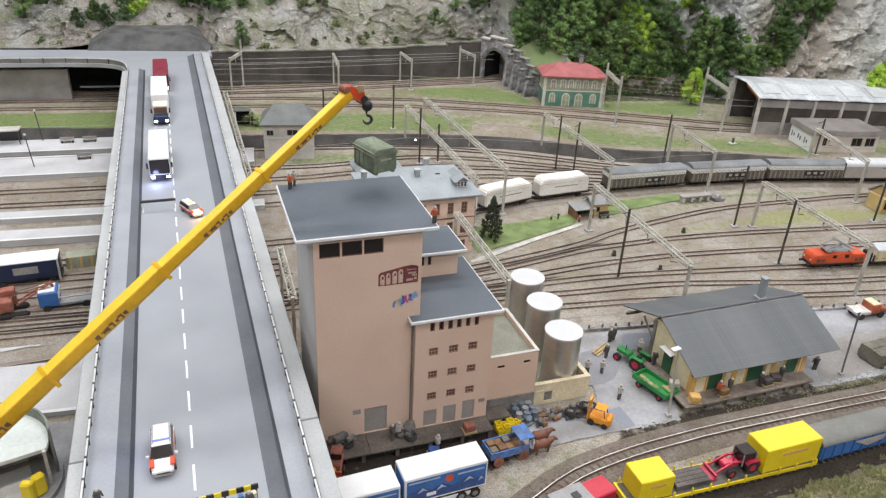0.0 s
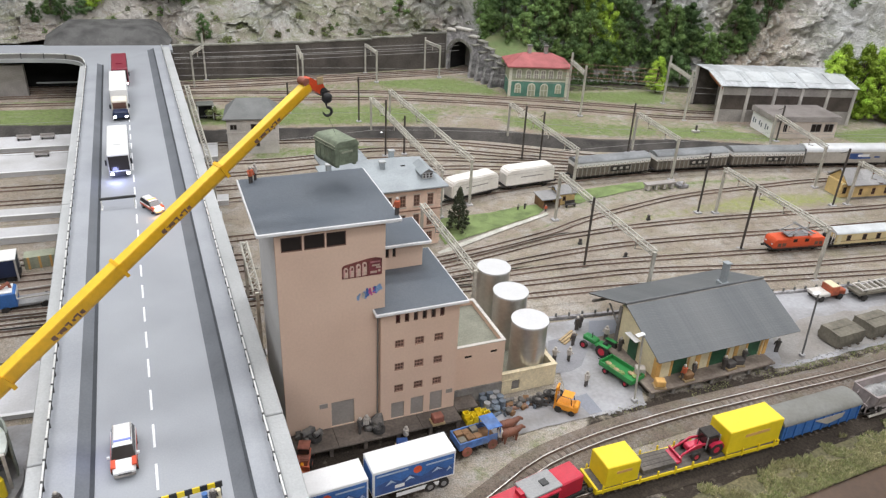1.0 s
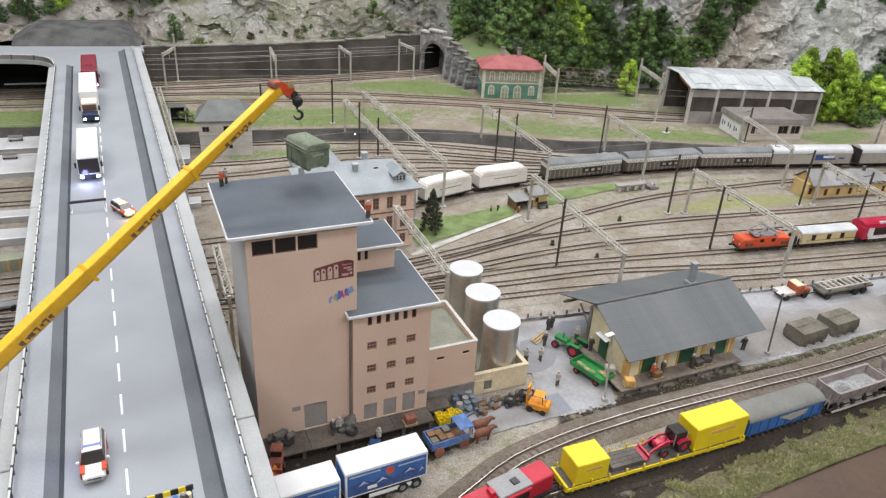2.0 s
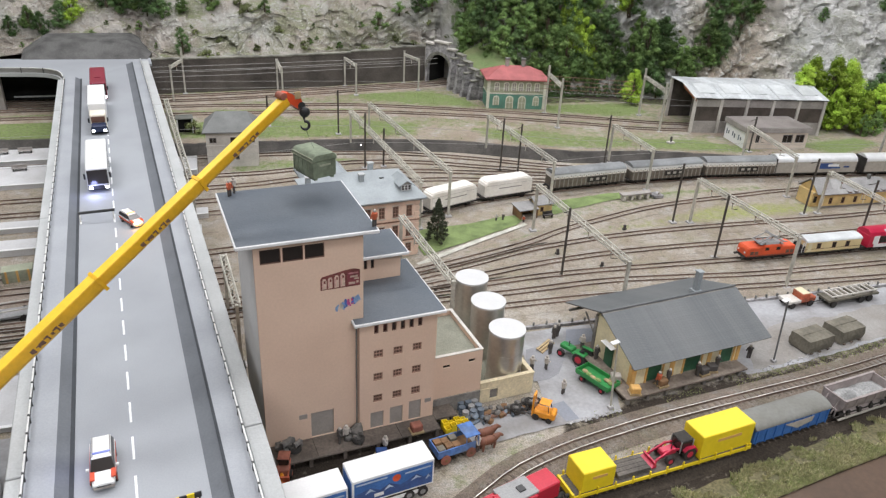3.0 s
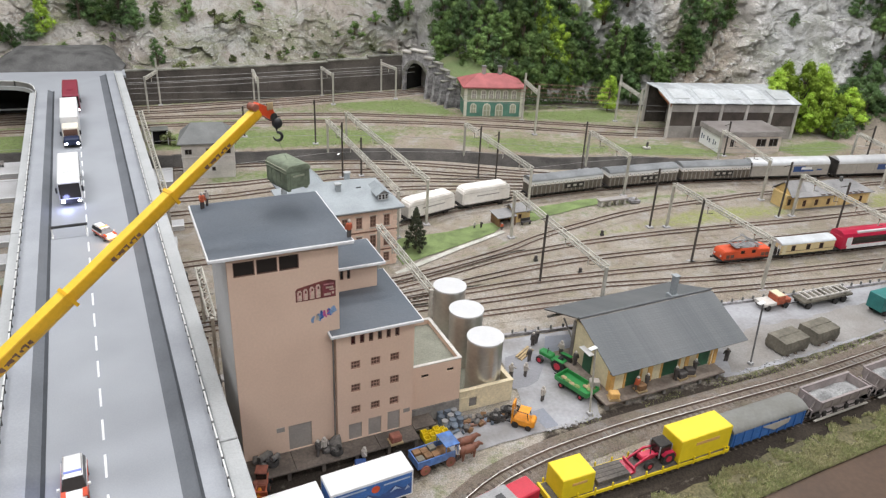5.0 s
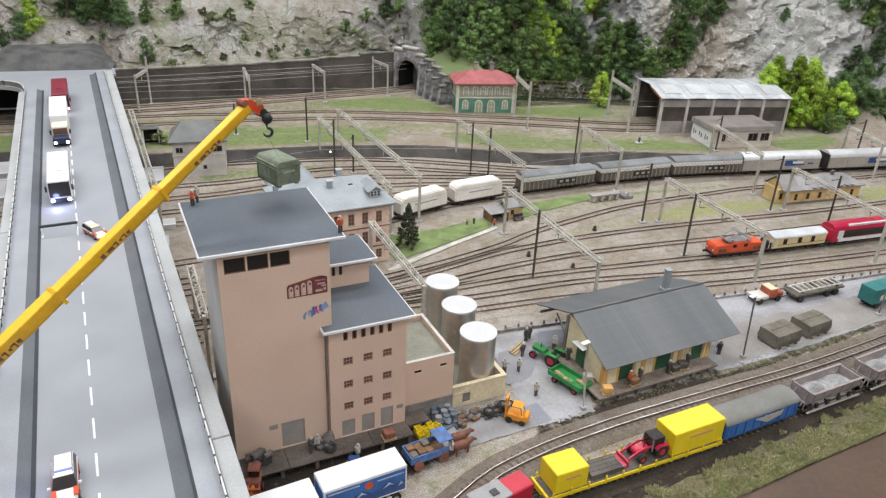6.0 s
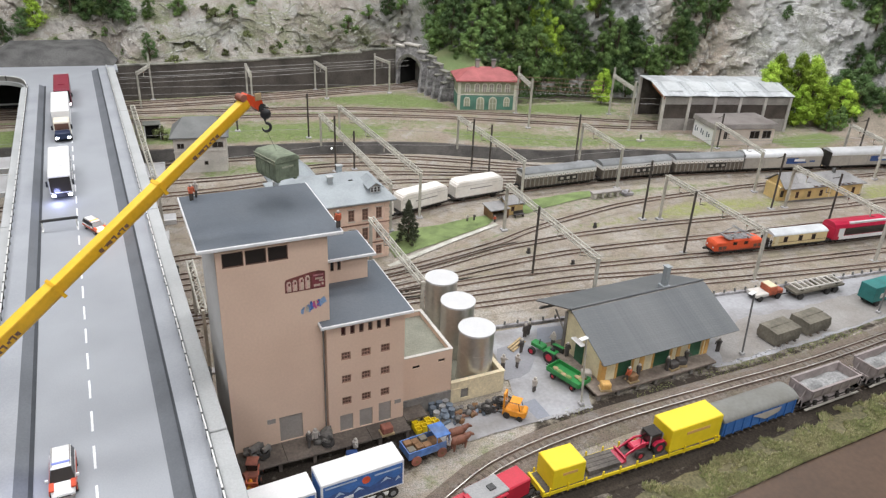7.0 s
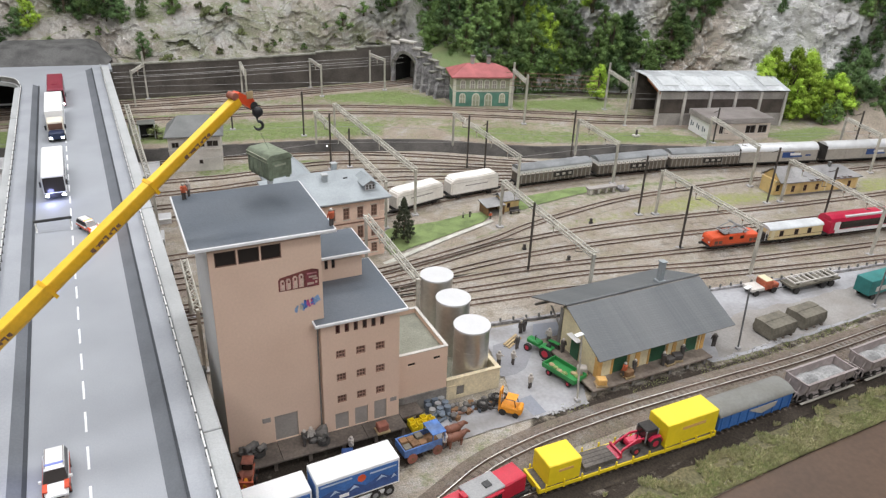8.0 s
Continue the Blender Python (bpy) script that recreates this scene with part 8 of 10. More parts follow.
for s0, s1, w, h in ((0.1, 9.6, 0.8, 0.88), (9.6, 19.6, 0.92, 1.02), (19.6, 29.6, 1.06, 1.17), (29.6, 41.2, 1.2, 1.33)):
    a, b, side, up = boom_section(s0, s1, w, h)
    # collar at the mouth of the next section, and dark lettering bars
    c0, c1 = TIP + bd * (s1 - 0.1), TIP + bd * (s1 + 0.16)
    bm = bm_new()
    k = w * 0.5 + 0.14
    q = h * 0.5 + 0.14
    pr = [(-k, q), (k, q), (k, -q), (-k, -q)]
    r0 = [bm.verts.new(c0 + side * u + up * v) for u, v in pr]
    r1 = [bm.verts.new(c1 + side * u + up * v) for u, v in pr]
    bm.faces.new(r0)
    bm.faces.new(r1[::-1])
    for i in range(4):
        bm.faces.new((r0[i], r1[i], r1[(i + 1) % 4], r0[(i + 1) % 4]))
    bmesh.ops.recalc_face_normals(bm, faces=bm.faces)
    part("collar", bm, "crane_yellow", crane)
    cam_side = side if side.dot(Vector((0.2, -1, 0))) > 0 else -side
    for i in range(7):
        p0 = TIP + bd * (s0 + 3.6 + i * 0.4) + cam_side * (w / 2 + 0.006) - up * 0.1
        bm = bm_new()
        hh = h * (0.15, 0.2, 0.11, 0.2, 0.16, 0.12, 0.19)[i]
        ww = (0.3, 0.4, 0.22, 0.36, 0.42, 0.26, 0.33)[i]
        for quad in (((0, -hh), (0.12, -hh), (0.12, hh), (0, hh)), ((0.12, hh * (0.2 if i % 2 else -0.9)), (ww, hh * (0.4 if i % 2 else -0.4)), (ww, hh * 0.9), (0.12, hh))):
            bm.faces.new([bm.verts.new(p0 + bd * du + up * dv) for du, dv in quad])
        part("lettering_bar", bm, "frame_brown", crane, "dark lettering bar")
# head with sheaves
side = bd.cross(Vector((0, 0, 1))).normalized()
fwd = -bd
hd = thing("boom_head", "", "")
hd.parent = crane
bm = bm_new()
up = side.cross(bd).normalized()
pts = [(-0.3, 0.62), (0.25, 0.66), (0.95, -0.6), (0.8, -1.5), (0.4, -1.5), (0.0, -0.4), (-0.2, -0.1)]
r0 = [bm.verts.new(TIP + fwd * u + up * v + side * 0.36) for u, v in pts]
r1 = [bm.verts.new(TIP + fwd * u + up * v - side * 0.36) for u, v in pts]
bm.faces.new(r0)
bm.faces.new(r1[::-1])
for i in range(len(pts)):
    j = (i + 1) % len(pts)
    bm.faces.new((r0[i], r1[i], r1[j], r0[j]))
bmesh.ops.recalc_face_normals(bm, faces=bm.faces)
part("head_box", bm, "signal_red", hd, "orange red head box")
for u, v in ((0.62, -1.15), (-0.25, 0.62)):
    c = TIP + fwd * u + up * v
    part("sheave", rod(c - side * 0.4, c + side * 0.4, 0.36 if u > 0.5 else 0.3, 18), "dark_metal" if u > 0.5 else "rust_red", hd)
part("side_plate", bx(-0.1, -0.05, -0.3, 0.5, 0.05, 0.3, bev=0.03), "wood_pale", hd, m=P(TIP.x + 0.7, TIP.y, TIP.z + 0.3, 30))
HOOK = Vector((-2.95, 7.6, 28.3))
bl = thing("hook_block", "", "")
bl.parent = crane
bm = bm_new()
ball(bm, HOOK, 0.45, 2, (1, 0.6, 1))
part("pulley", bm, "black", bl, "black hook block")
bm = bm_new()
rings = []
for i in range(17):
    # one bent bar: a short shank that runs into three quarters of a circle
    a = math.radians(100 - (i - 2) * 20)
    o = Vector((0, 0, 0)) if i > 1 else Vector((0, 0, 0.32 * (2 - i)))
    c = HOOK + Vector((0.34 * math.cos(a if i > 1 else math.radians(100)), 0, -1.1 + 0.34 * math.sin(a if i > 1 else math.radians(100)))) + o
    out = Vector((math.cos(a), 0, math.sin(a))) if i > 1 else Vector((1, 0, 0))
    rr = 0.12 if i < 13 else 0.12 - 0.022 * (i - 12)
    rings.append([bm.verts.new(c + out * rr * math.cos(b) + Vector((0, rr * math.sin(b), 0))) for b in span(0, math.tau * 7 / 8, 7)])
for r0, r1 in zip(rings, rings[1:]):
    for q in range(8):
        bm.faces.new((r0[q], r0[(q + 1) % 8], r1[(q + 1) % 8], r1[q]))
bm.faces.new(rings[0])
bm.faces.new(rings[-1])
bmesh.ops.recalc_face_normals(bm, faces=bm.faces)
part("hook", bm, "black", bl)
for dx in (-0.25, 0.25):
    part("hoist_rope", rod(HOOK + Vector((dx, 0, 0.5)), TIP + fwd * 0.62 - up * 1.15 + Vector((dx, 0, 0)), 0.05, 6), "dark_metal", crane)
# carrier out of the way at the table edge
cr = math.degrees(math.atan2(bd.y, bd.x))
base = thing("carrier", "", "")
base.parent = crane
base.matrix_basis = P(ROOT.x - 1.5, ROOT.y + 1.2, 0, cr)
part("chassis", bx(-5.5, -1.4, 0.7, 5.5, 1.4, 1.7, bev=0.08), "crane_yellow", base)
part("driver_cab", bx(4.0, -1.35, 1.7, 6.4, 1.35, 3.2, bev=0.15), "crane_yellow", base)
part("slew_ring", rod((0, 0, 1.7), (0, 0, 2.2), 1.2, 24), "dark_metal", base)
part("upper_works", bx(-2.6, -1.3, 2.2, 2.2, 1.3, max(3.2, ROOT.z + 0.3), bev=0.1), "crane_yellow", base)
part("boom_foot", rod((ROOT.x, ROOT.y, ROOT.z), (ROOT.x - 1.5, ROOT.y + 1.2, 3.0), 0.5, 12), "crane_yellow", crane)
for xx in (-4.4, -2.8, 2.0, 3.6):
    for s in (-1, 1):
        part("wheel", rod((xx, s * 1.0, 0.65), (xx, s * 1.45, 0.65), 0.65, 18), "rubber", base)

LOAD = P(-2.25, 7.9, 22.95, 24) @ Matrix.Scale(0.9, 4)
load = thing("hanging_container", "olive green equipment container hanging from the crane hook", "container", LOAD)
bm = bm_new()
prism(bm, [(-1.2, 0.1), (1.2, 0.1), (1.25, 0.5), (1.25, 1.75), (-1.25, 1.75), (-1.25, 0.5)], "y", -1.75, 1.75)
bmesh.ops.bevel(bm, geom=list(bm.edges), offset=0.06, segments=1, affect="EDGES")
part("shell", bm, "olive", load)
bm = bm_new()
prism(bm, [(-1.3, 1.75), (1.3, 1.75), (1.28, 2.02), (1.05, 2.28), (0.85, 2.36), (-0.85, 2.36), (-1.05, 2.28), (-1.28, 2.02)], "y", -1.82, 1.82)
bmesh.ops.bevel(bm, geom=list(bm.edges), offset=0.04, segments=1, affect="EDGES")
part("lid", bm, "olive", load, "rounded olive lid")
for s in (-1, 1):
    for z, w in ((1.72, 1.3), (2.0, 1.29)):
        part("pale_edge", bx(s * w - 0.03, -1.83, z, s * w + 0.03, 1.83, z + 0.07), "olive_light", load, "pale edge strip")
    part("skid", bx(s * 0.9 - 0.15, -1.68, -0.08, s * 0.9 + 0.15, 1.68, 0.1), "olive", load)
    for y in (-1.15, -0.4, 0.35, 1.1):
        part("side_door", bx(s * 1.27 - 0.03, y - 0.3, 0.4, s * 1.27 + 0.03, y + 0.3, 1.5, bev=0.015), "olive", load)
        part("side_rib", bx(s * 1.29 - 0.04, y + 0.33, 0.2, s * 1.29 + 0.04, y + 0.41, 1.65), "olive", load)
part("end_panel", bx(-0.85, -1.81, 0.45, 0.85, -1.75, 1.55, bev=0.02), "olive", load)
part("vent", bx(-0.6, -1.85, 1.25, 0.6, -1.81, 1.42), "olive_light", load)
q = (LOAD.inverted() @ ((HOOK - Vector((0, 0, 1.35))) * U)) / U
part("thread", rod((0, 0, 2.34), q, 0.014, 5), "dark_metal", load, "very thin hanging thread")


# ---------------------------------------------------------------- small vehicles and goods in the yard
gt = thing("green_tractor", "bright green farm tractor with red wheel rims", "tractor", P(25.1, 7.0, 0.06, 118) @ Matrix.Scale(0.86, 4))
part("hood", bx(0.4, -0.5, 0.8, 2.4, 0.5, 1.5, bev=0.15), "paint_green", gt)
part("seat_deck", bx(-1.2, -0.7, 0.9, 0.4, 0.7, 1.15, bev=0.05), "paint_green", gt)
part("seat", bx(-0.9, -0.3, 1.15, -0.4, 0.3, 1.6, bev=0.05), "black", gt)
part("exhaust", rod((1.2, 0.2, 1.5), (1.2, 0.2, 2.2), 0.06, 6), "dark_metal", gt)
for x, r in ((-0.9, 0.85), (1.8, 0.5)):
    for s in (-1, 1):
        wh = thing("wheel", "", "")
        wh.parent = gt
        part("tyre", rod((x, s * 0.7, r), (x, s * 1.1, r), r, 20), "rubber", wh)
        part("rim", rod((x, s * 0.9, r), (x, s * 1.13, r), r * 0.55, 12), "paint_red", wh)
    for s in (-1, 1):
        if r > 0.6:
            part("mudguard", bx(x - 0.8, s * 0.9 - 0.25, 1.6, x + 0.8, s * 0.9 + 0.25, 1.75, bev=0.05), "paint_green", gt)
tl = thing("green_trailer", "bright green farm trailer with sacks inside", "trailer", P(25.1, 2.4, 0.06, 112) @ Matrix.Scale(0.8, 4))
part("floor", bx(-2.6, -1.2, 0.85, 2.6, 1.2, 1.0), "paint_green", tl)
for q in ((-2.6, -1.25, 2.6, -1.15), (-2.6, 1.15, 2.6, 1.25), (-2.65, -1.25, -2.55, 1.25), (2.55, -1.25, 2.65, 1.25)):
    part("side_board", bx(q[0], q[1], 1.0, q[2], q[3], 1.55), "paint_green", tl)
for i in range(6):
    bm = bm_new()
    ball(bm, (-1.9 + i * 0.75, random.uniform(-0.6, 0.6), 1.15), 0.42, 2, (1.1, 0.8, 0.45))
    part("sack", bm, "wood_pale" if i % 2 else "grass_light", tl)
part("drawbar", rod((2.6, 0, 0.8), (3.7, 0, 0.7), 0.08, 6), "dark_metal", tl)
for x in (-1.6, 1.6):
    for s in (-1, 1):
        wh = thing("wheel", "", "")
        wh.parent = tl
        part("tyre", rod((x, s * 0.85, 0.42), (x, s * 1.15, 0.42), 0.42, 16), "rubber", wh)
        part("rim", rod((x, s * 1.0, 0.42), (x, s * 1.17, 0.42), 0.2, 10), "paint_red", wh)

fl = thing("forklift", "orange forklift truck with raised mast", "forklift", P(17.4, -1.0, 0.06, 140) @ Matrix.Scale(0.86, 4))
part("body", bx(-1.4, -0.7, 0.35, 0.8, 0.7, 1.2, bev=0.12), "forklift_orange", fl)
part("counterweight", bx(-1.6, -0.68, 0.4, -1.0, 0.68, 1.4, bev=0.15), "forklift_orange", fl)
for s in (-1, 1):
    part("mast_rail", bx(0.85, s * 0.45 - 0.08, 0.2, 1.05, s * 0.45 + 0.08, 3.0), "forklift_orange", fl)
    part("fork", bx(1.05, s * 0.35 - 0.07, 0.3, 2.1, s * 0.35 + 0.07, 0.38), "dark_metal", fl)
    part("guard_post", rod((-0.9, s * 0.6, 1.3), (-0.7, s * 0.55, 2.2), 0.05, 6), "black", fl)
    part("wheel", rod((0.5, s * 0.5, 0.4), (0.5, s * 0.78, 0.4), 0.4, 16), "rubber", fl)
    part("wheel", rod((-1.0, s * 0.5, 0.33), (-1.0, s * 0.76, 0.33), 0.33, 16), "rubber", fl)
part("guard_roof", bx(-0.9, -0.6, 2.2, 0.3, 0.6, 2.26), "forklift_orange", fl)
part("mast_cross", bx(0.85, -0.45, 2.9, 1.05, 0.45, 3.02), "forklift_orange", fl)


def figure(x, y, z, rz, material, pose_k=0, size=1.0):
    """A tiny painted figurine as one plain shape."""
    bm = bm_new()
    cyl(bm, (-0.12, 0, 0), (-0.1, 0, 0.85), 0.12, 0.15, 7)
    cyl(bm, (0.14, 0.05 * pose_k, 0), (0.1, 0, 0.85), 0.12, 0.15, 7)
    cyl(bm, (0, 0, 0.8), (0, 0.02, 1.45), 0.25, 0.28, 9)
    ball(bm, (0, 0, 1.66), 0.18, 2)
    cyl(bm, (-0.28, 0, 1.38), (-0.38, -0.12 - 0.2 * pose_k, 0.85 + 0.3 * pose_k), 0.08, 0.07, 6)
    cyl(bm, (0.28, 0, 1.38), (0.38, -0.1, 0.85), 0.08, 0.07, 6)
    lab = {"figure_dark": "small dark painted model figure standing", "figure_orange": "small orange painted model figure standing", "figure_pale": "small pale painted model figure standing", "figure_red": "small dark red painted model figure standing", "figure_blue": "small dark blue painted model figure standing"}[material]
    fig = single("figurine", bm, material, lab, "figurine", P(x, y, z, rz) @ Matrix.Scale(size, 4), "model figures")
    # dark trousers, pale head
    fig.data.materials.append(MATS["figure_dark"])
    fig.data.materials.append(MATS["figure_pale"])
    for f in fig.data.polygons:
        h = f.center.z / U
        f.material_index = 1 if h < 0.8 else (2 if h > 1.5 else 0)


for x, y, z, rz, mt, k in ((21.05, 1.85, 0.1, 30, "figure_pale", 0), (21.1, 6.1, 0.1, 80, "figure_pale", 1), (24.4, 11.3, 0.1, 0, "figure_dark", 0), (25.0, 11.6, 0.1, 40, "figure_dark", 0), (22.7, 8.6, 0.1, 200, "figure_dark", 1),
                        (19.6, 6.4, 0.1, 120, "figure_pale", 1), (44.1, 2.8, 0.1, 150, "figure_dark", 1), (26.6, 5.6, 0.86, 10, "figure_dark", 0), (30.6, -0.1, 0.86, 200, "figure_orange", 1), (31.9, 0.1, 0.86, 30, "figure_dark", 0),
                        (35.6, 0.4, 0.86, 100, "figure_dark", 0), (38.4, 1.0, 0.86, 100, "figure_dark", 1), (25.8, 7.4, 1.2, 300, "figure_pale", 0), (9.9, -3.9, 0.06, 20, "figure_pale", 1),
                        (-5.9, 3.2, 1.12, 0, "figure_pale", 0), (-1.4, -0.9, 1.1, 20, "figure_pale", 0), (-2.0, -1.1, 1.1, 60, "figure_dark", 1), (1.9, -1.9, 0.06, 60, "figure_pale", 1), (17.0, -0.1, 0.06, 100, "figure_pale", 0),
                        (-9.3, 9.2, 20.79, 30, "figure_orange", 1), (-8.9, 9.9, 20.79, 80, "figure_pale", 0), (1.4, 0.95, 20.79, 200, "figure_orange", 0), (29.5, 43.0, 0.1, 0, "figure_pale", 1), (30.6, 43.0, 0.1, 0, "figure_dark", 1), (33.4, 41.6, 0.1, 0, "figure_orange", 0), (60.0, 46.6, 0.1, 0, "figure_pale", 0)):
    if z != 1.12:
        figure(x, y, z, rz, mt, k, 0.8 if z > 20 else (0.6 if y > 30 else 0.95))
for v, u, mt in ((-6.1, -12.6, "figure_dark"), (-0.9, -14.9, "figure_pale"), (2.6, -15.0, "figure_dark")):
    q = on_bridge(v, u)
    t = q.translation / U
    figure(t.x, t.y, BZ + (0.42 if v < -5 else 0.0), 30, mt, 1, 0.75)


def horse(x, y, rz):
    """A small painted horse figurine, one plain shape."""
    bm = bm_new()
    ball(bm, (0.0, 0, 1.02), 0.5, 2, (2.0, 0.9, 0.95))
    ball(bm, (-0.62, 0, 1.1), 0.46, 2, (1.0, 0.95, 1.0))
    cyl(bm, (0.7, 0, 1.1), (1.25, 0, 1.3), 0.36, 0.22, 9)
    cyl(bm, (1.2, 0, 1.36), (1.66, 0, 1.05), 0.2, 0.12, 9)
    ball(bm, (1.22, 0, 1.33), 0.21, 2)
    for a in (-0.66, 0.62):
        for s in (-0.24, 0.24):
            cyl(bm, (a + 0.08 * s, s, 0), (a, s, 0.85), 0.09, 0.18, 7)
    cyl(bm, (-1.02, 0, 1.2), (-1.2, 0, 0.5), 0.13, 0.05, 6)
    single("horse_figurine", bm, "horse_brown", "chestnut brown painted model horse harnessed to the cart", "figurine", P(x, y, 0.06, rz) @ Matrix.Scale(0.92, 4), "model horses")


horse(10.9, -3.8, 12)
horse(11.1, -2.7, 12)
ct = thing("horse_cart", "blue four wheeled horse cart loaded with brown crates", "cart", P(7.7, -3.6, 0.06, 10))
part("bed", bx(-1.9, -0.85, 0.75, 1.7, 0.85, 0.9), "wood_brown", ct)
for q in ((-1.9, -0.95, 1.7, -0.85), (-1.9, 0.85, 1.7, 0.95), (-2.0, -0.95, -1.9, 0.95)):
    part("side_board", bx(q[0], q[1], 0.7, q[2], q[3], 1.45), "cart_blue", ct)
part("canopy", bx(0.7, -0.95, 2.1, 2.1, 0.95, 2.2, bev=0.03), "cart_blue", ct, "blue canopy over the seat")
for x, y in ((0.8, -0.85), (0.8, 0.85), (2.0, -0.85), (2.0, 0.85)):
    part("canopy_post", rod((x, y, 0.9), (x, y, 2.1), 0.05, 6), "cart_blue", ct)
for i in range(6):
    x, y = -1.5 + (i % 3) * 0.75, -0.4 + (i // 3) * 0.8
    part("crate", bx(x - 0.33, y - 0.33, 0.9, x + 0.33, y + 0.33, 1.45 + 0.12 * (i % 2), bev=0.03), "wood_brown" if i % 5 else "crate_olive", ct)
for x in (-1.3, 1.2):
    for s in (-1, 1):
        wh = thing("wheel", "", "")
        wh.parent = ct
        bm = bm_new()
        bmesh.ops.create_cone(bm, cap_ends=True, segments=18, radius1=0.48, radius2=0.48, depth=0.12, matrix=Matrix.Translation((x, s * 1.05, 0.48)) @ Matrix.Rotation(radians(90), 4, "X"))
        part("rim", bm, "rust_red", wh, "dull red wooden wheel")
        part("hub", rod((x, s * 0.9, 0.48), (x, s * 1.2, 0.48), 0.12, 8), "wood_brown", wh)

mc = thing("red_loader", "dark red small loader machine with orange bucket before the ramp", "loader", P(-6.9, -2.4, 0.05, 75) @ Matrix.Scale(0.85, 4))
bm = bm_new()
prism(bm, [(-1.0, 0.45), (1.0, 0.45), (1.1, 0.9), (0.5, 1.5), (-0.2, 1.6), (-1.05, 1.2)], "y", -0.55, 0.55)
bmesh.ops.bevel(bm, geom=list(bm.edges), offset=0.08, segments=2, affect="EDGES")
part("body", bm, "rust_red", mc)
part("cab", bx(-0.7, -0.5, 1.5, 0.35, 0.5, 2.3, bev=0.08), "window_dark", mc, "dark glazed cab")
part("cab_roof", bx(-0.8, -0.58, 2.3, 0.45, 0.58, 2.42, bev=0.04), "rust_red", mc)
for sg in (-1, 1):
    part("loader_arm", rod((0.2, sg * 0.5, 1.5), (-1.7, sg * 0.5, 0.6), 0.1, 6), "truck_orange", mc)
    for x in (-0.65, 0.7):
        wh = thing("wheel", "", "")
        wh.parent = mc
        part("tyre", rod((x, sg * 0.5, 0.42), (x, sg * 0.8, 0.42), 0.42, 16), "rubber", wh)
        part("rim", rod((x, sg * 0.6, 0.42), (x, sg * 0.82, 0.42), 0.2, 10), "truck_orange", wh)
bm = bm_new()
prism(bm, [(-1.6, 0.2), (-2.3, 0.15), (-2.3, 0.3), (-1.75, 0.45), (-1.8, 1.0), (-1.6, 1.0)], "y", -0.7, 0.7)
part("bucket", bm, "truck_orange", mc)

# goods and junk along the ramp and the silo wall
cr = thing("yellow_crates", "stack of yellow open crates on the ground", "crates", P(8.9, -0.4, 0.05, 8))
for i in range(4):
    for j in range(2):
        bm = bm_new()
        x, y, z = (i - 1.5) * 0.62, (j - 0.5) * 0.62, 0.0
        for q in ((-0.28, -0.28, 0.28, -0.22), (-0.28, 0.22, 0.28, 0.28), (-0.28, -0.22, -0.22, 0.22), (0.22, -0.22, 0.28, 0.22)):
            box(bm, x + q[0], y + q[1], z, x + q[2], y + q[3], 0.5 + 0.25 * ((i + j) % 2))
        part("crate", bm, "paint_yellow", cr)


def drum(x, y, z, material, label, tilt=0):
    bm = bm_new()
    cyl(bm, (0, 0, 0), (0, 0, 0.9), 0.3, n=16)
    for zz in (0.02, 0.3, 0.6, 0.84):
        cyl(bm, (0, 0, zz), (0, 0, zz + 0.04), 0.325, n=16)
    single("drum", bm, material, label, "drum", P(x, y, z, random.uniform(0, 360), tilt), "drums")


random.seed(5)
for i in range(9):
    drum(10.2 + (i % 3) * 0.75 + random.uniform(-0.1, 0.1), 0.55 + (i // 3) * 0.7, 0.05, "scrap_blue" if i % 4 else "paint_grey", "dented blue grey steel drum beside the ramp")


def scrap(x, y, z, k, material, label="dark rusty scrap lying before the silo wall", size=(0.7, 1.25)):
    """One rusty lump: a crushed box, a bent pipe or a dented can."""
    bm = bm_new()
    if k == 0:
        ball(bm, (0, 0, 0.28), 0.4, 2, (1.2, 0.9, 0.75))
    elif k == 1:
        box(bm, -0.45, -0.3, 0, 0.45, 0.3, 0.55, bev=0.04)
    else:
        cyl(bm, (-0.5, 0, 0.26), (0.5, 0, 0.26), 0.26, 0.24, 12)
    for v in bm.verts:
        v.co += noise.noise_vector(v.co * 3.0 + Vector((x, y, 0))) * 0.14
    single("scrap_piece", bm, material, label, "scrap", P(x, y, z, random.uniform(0, 360), random.uniform(-12, 12)) @ Matrix.Scale(random.uniform(*size), 4), "scrap heap")


for i in range(64):
    f = i / 63
    scrap(10.4 + 7.6 * f + random.uniform(-0.3, 0.3), 0.0 + 0.75 * f + random.uniform(-0.75, 0.75), 0.05 + (0.3 if i % 3 == 0 else 0.0), i % 3, ("scrap_dark", "wood_brown", "scrap_blue", "scrap_dark", "figure_dark", "brick_brown")[i % 6] if i > 12 else "scrap_blue", size=(0.4, 0.85))


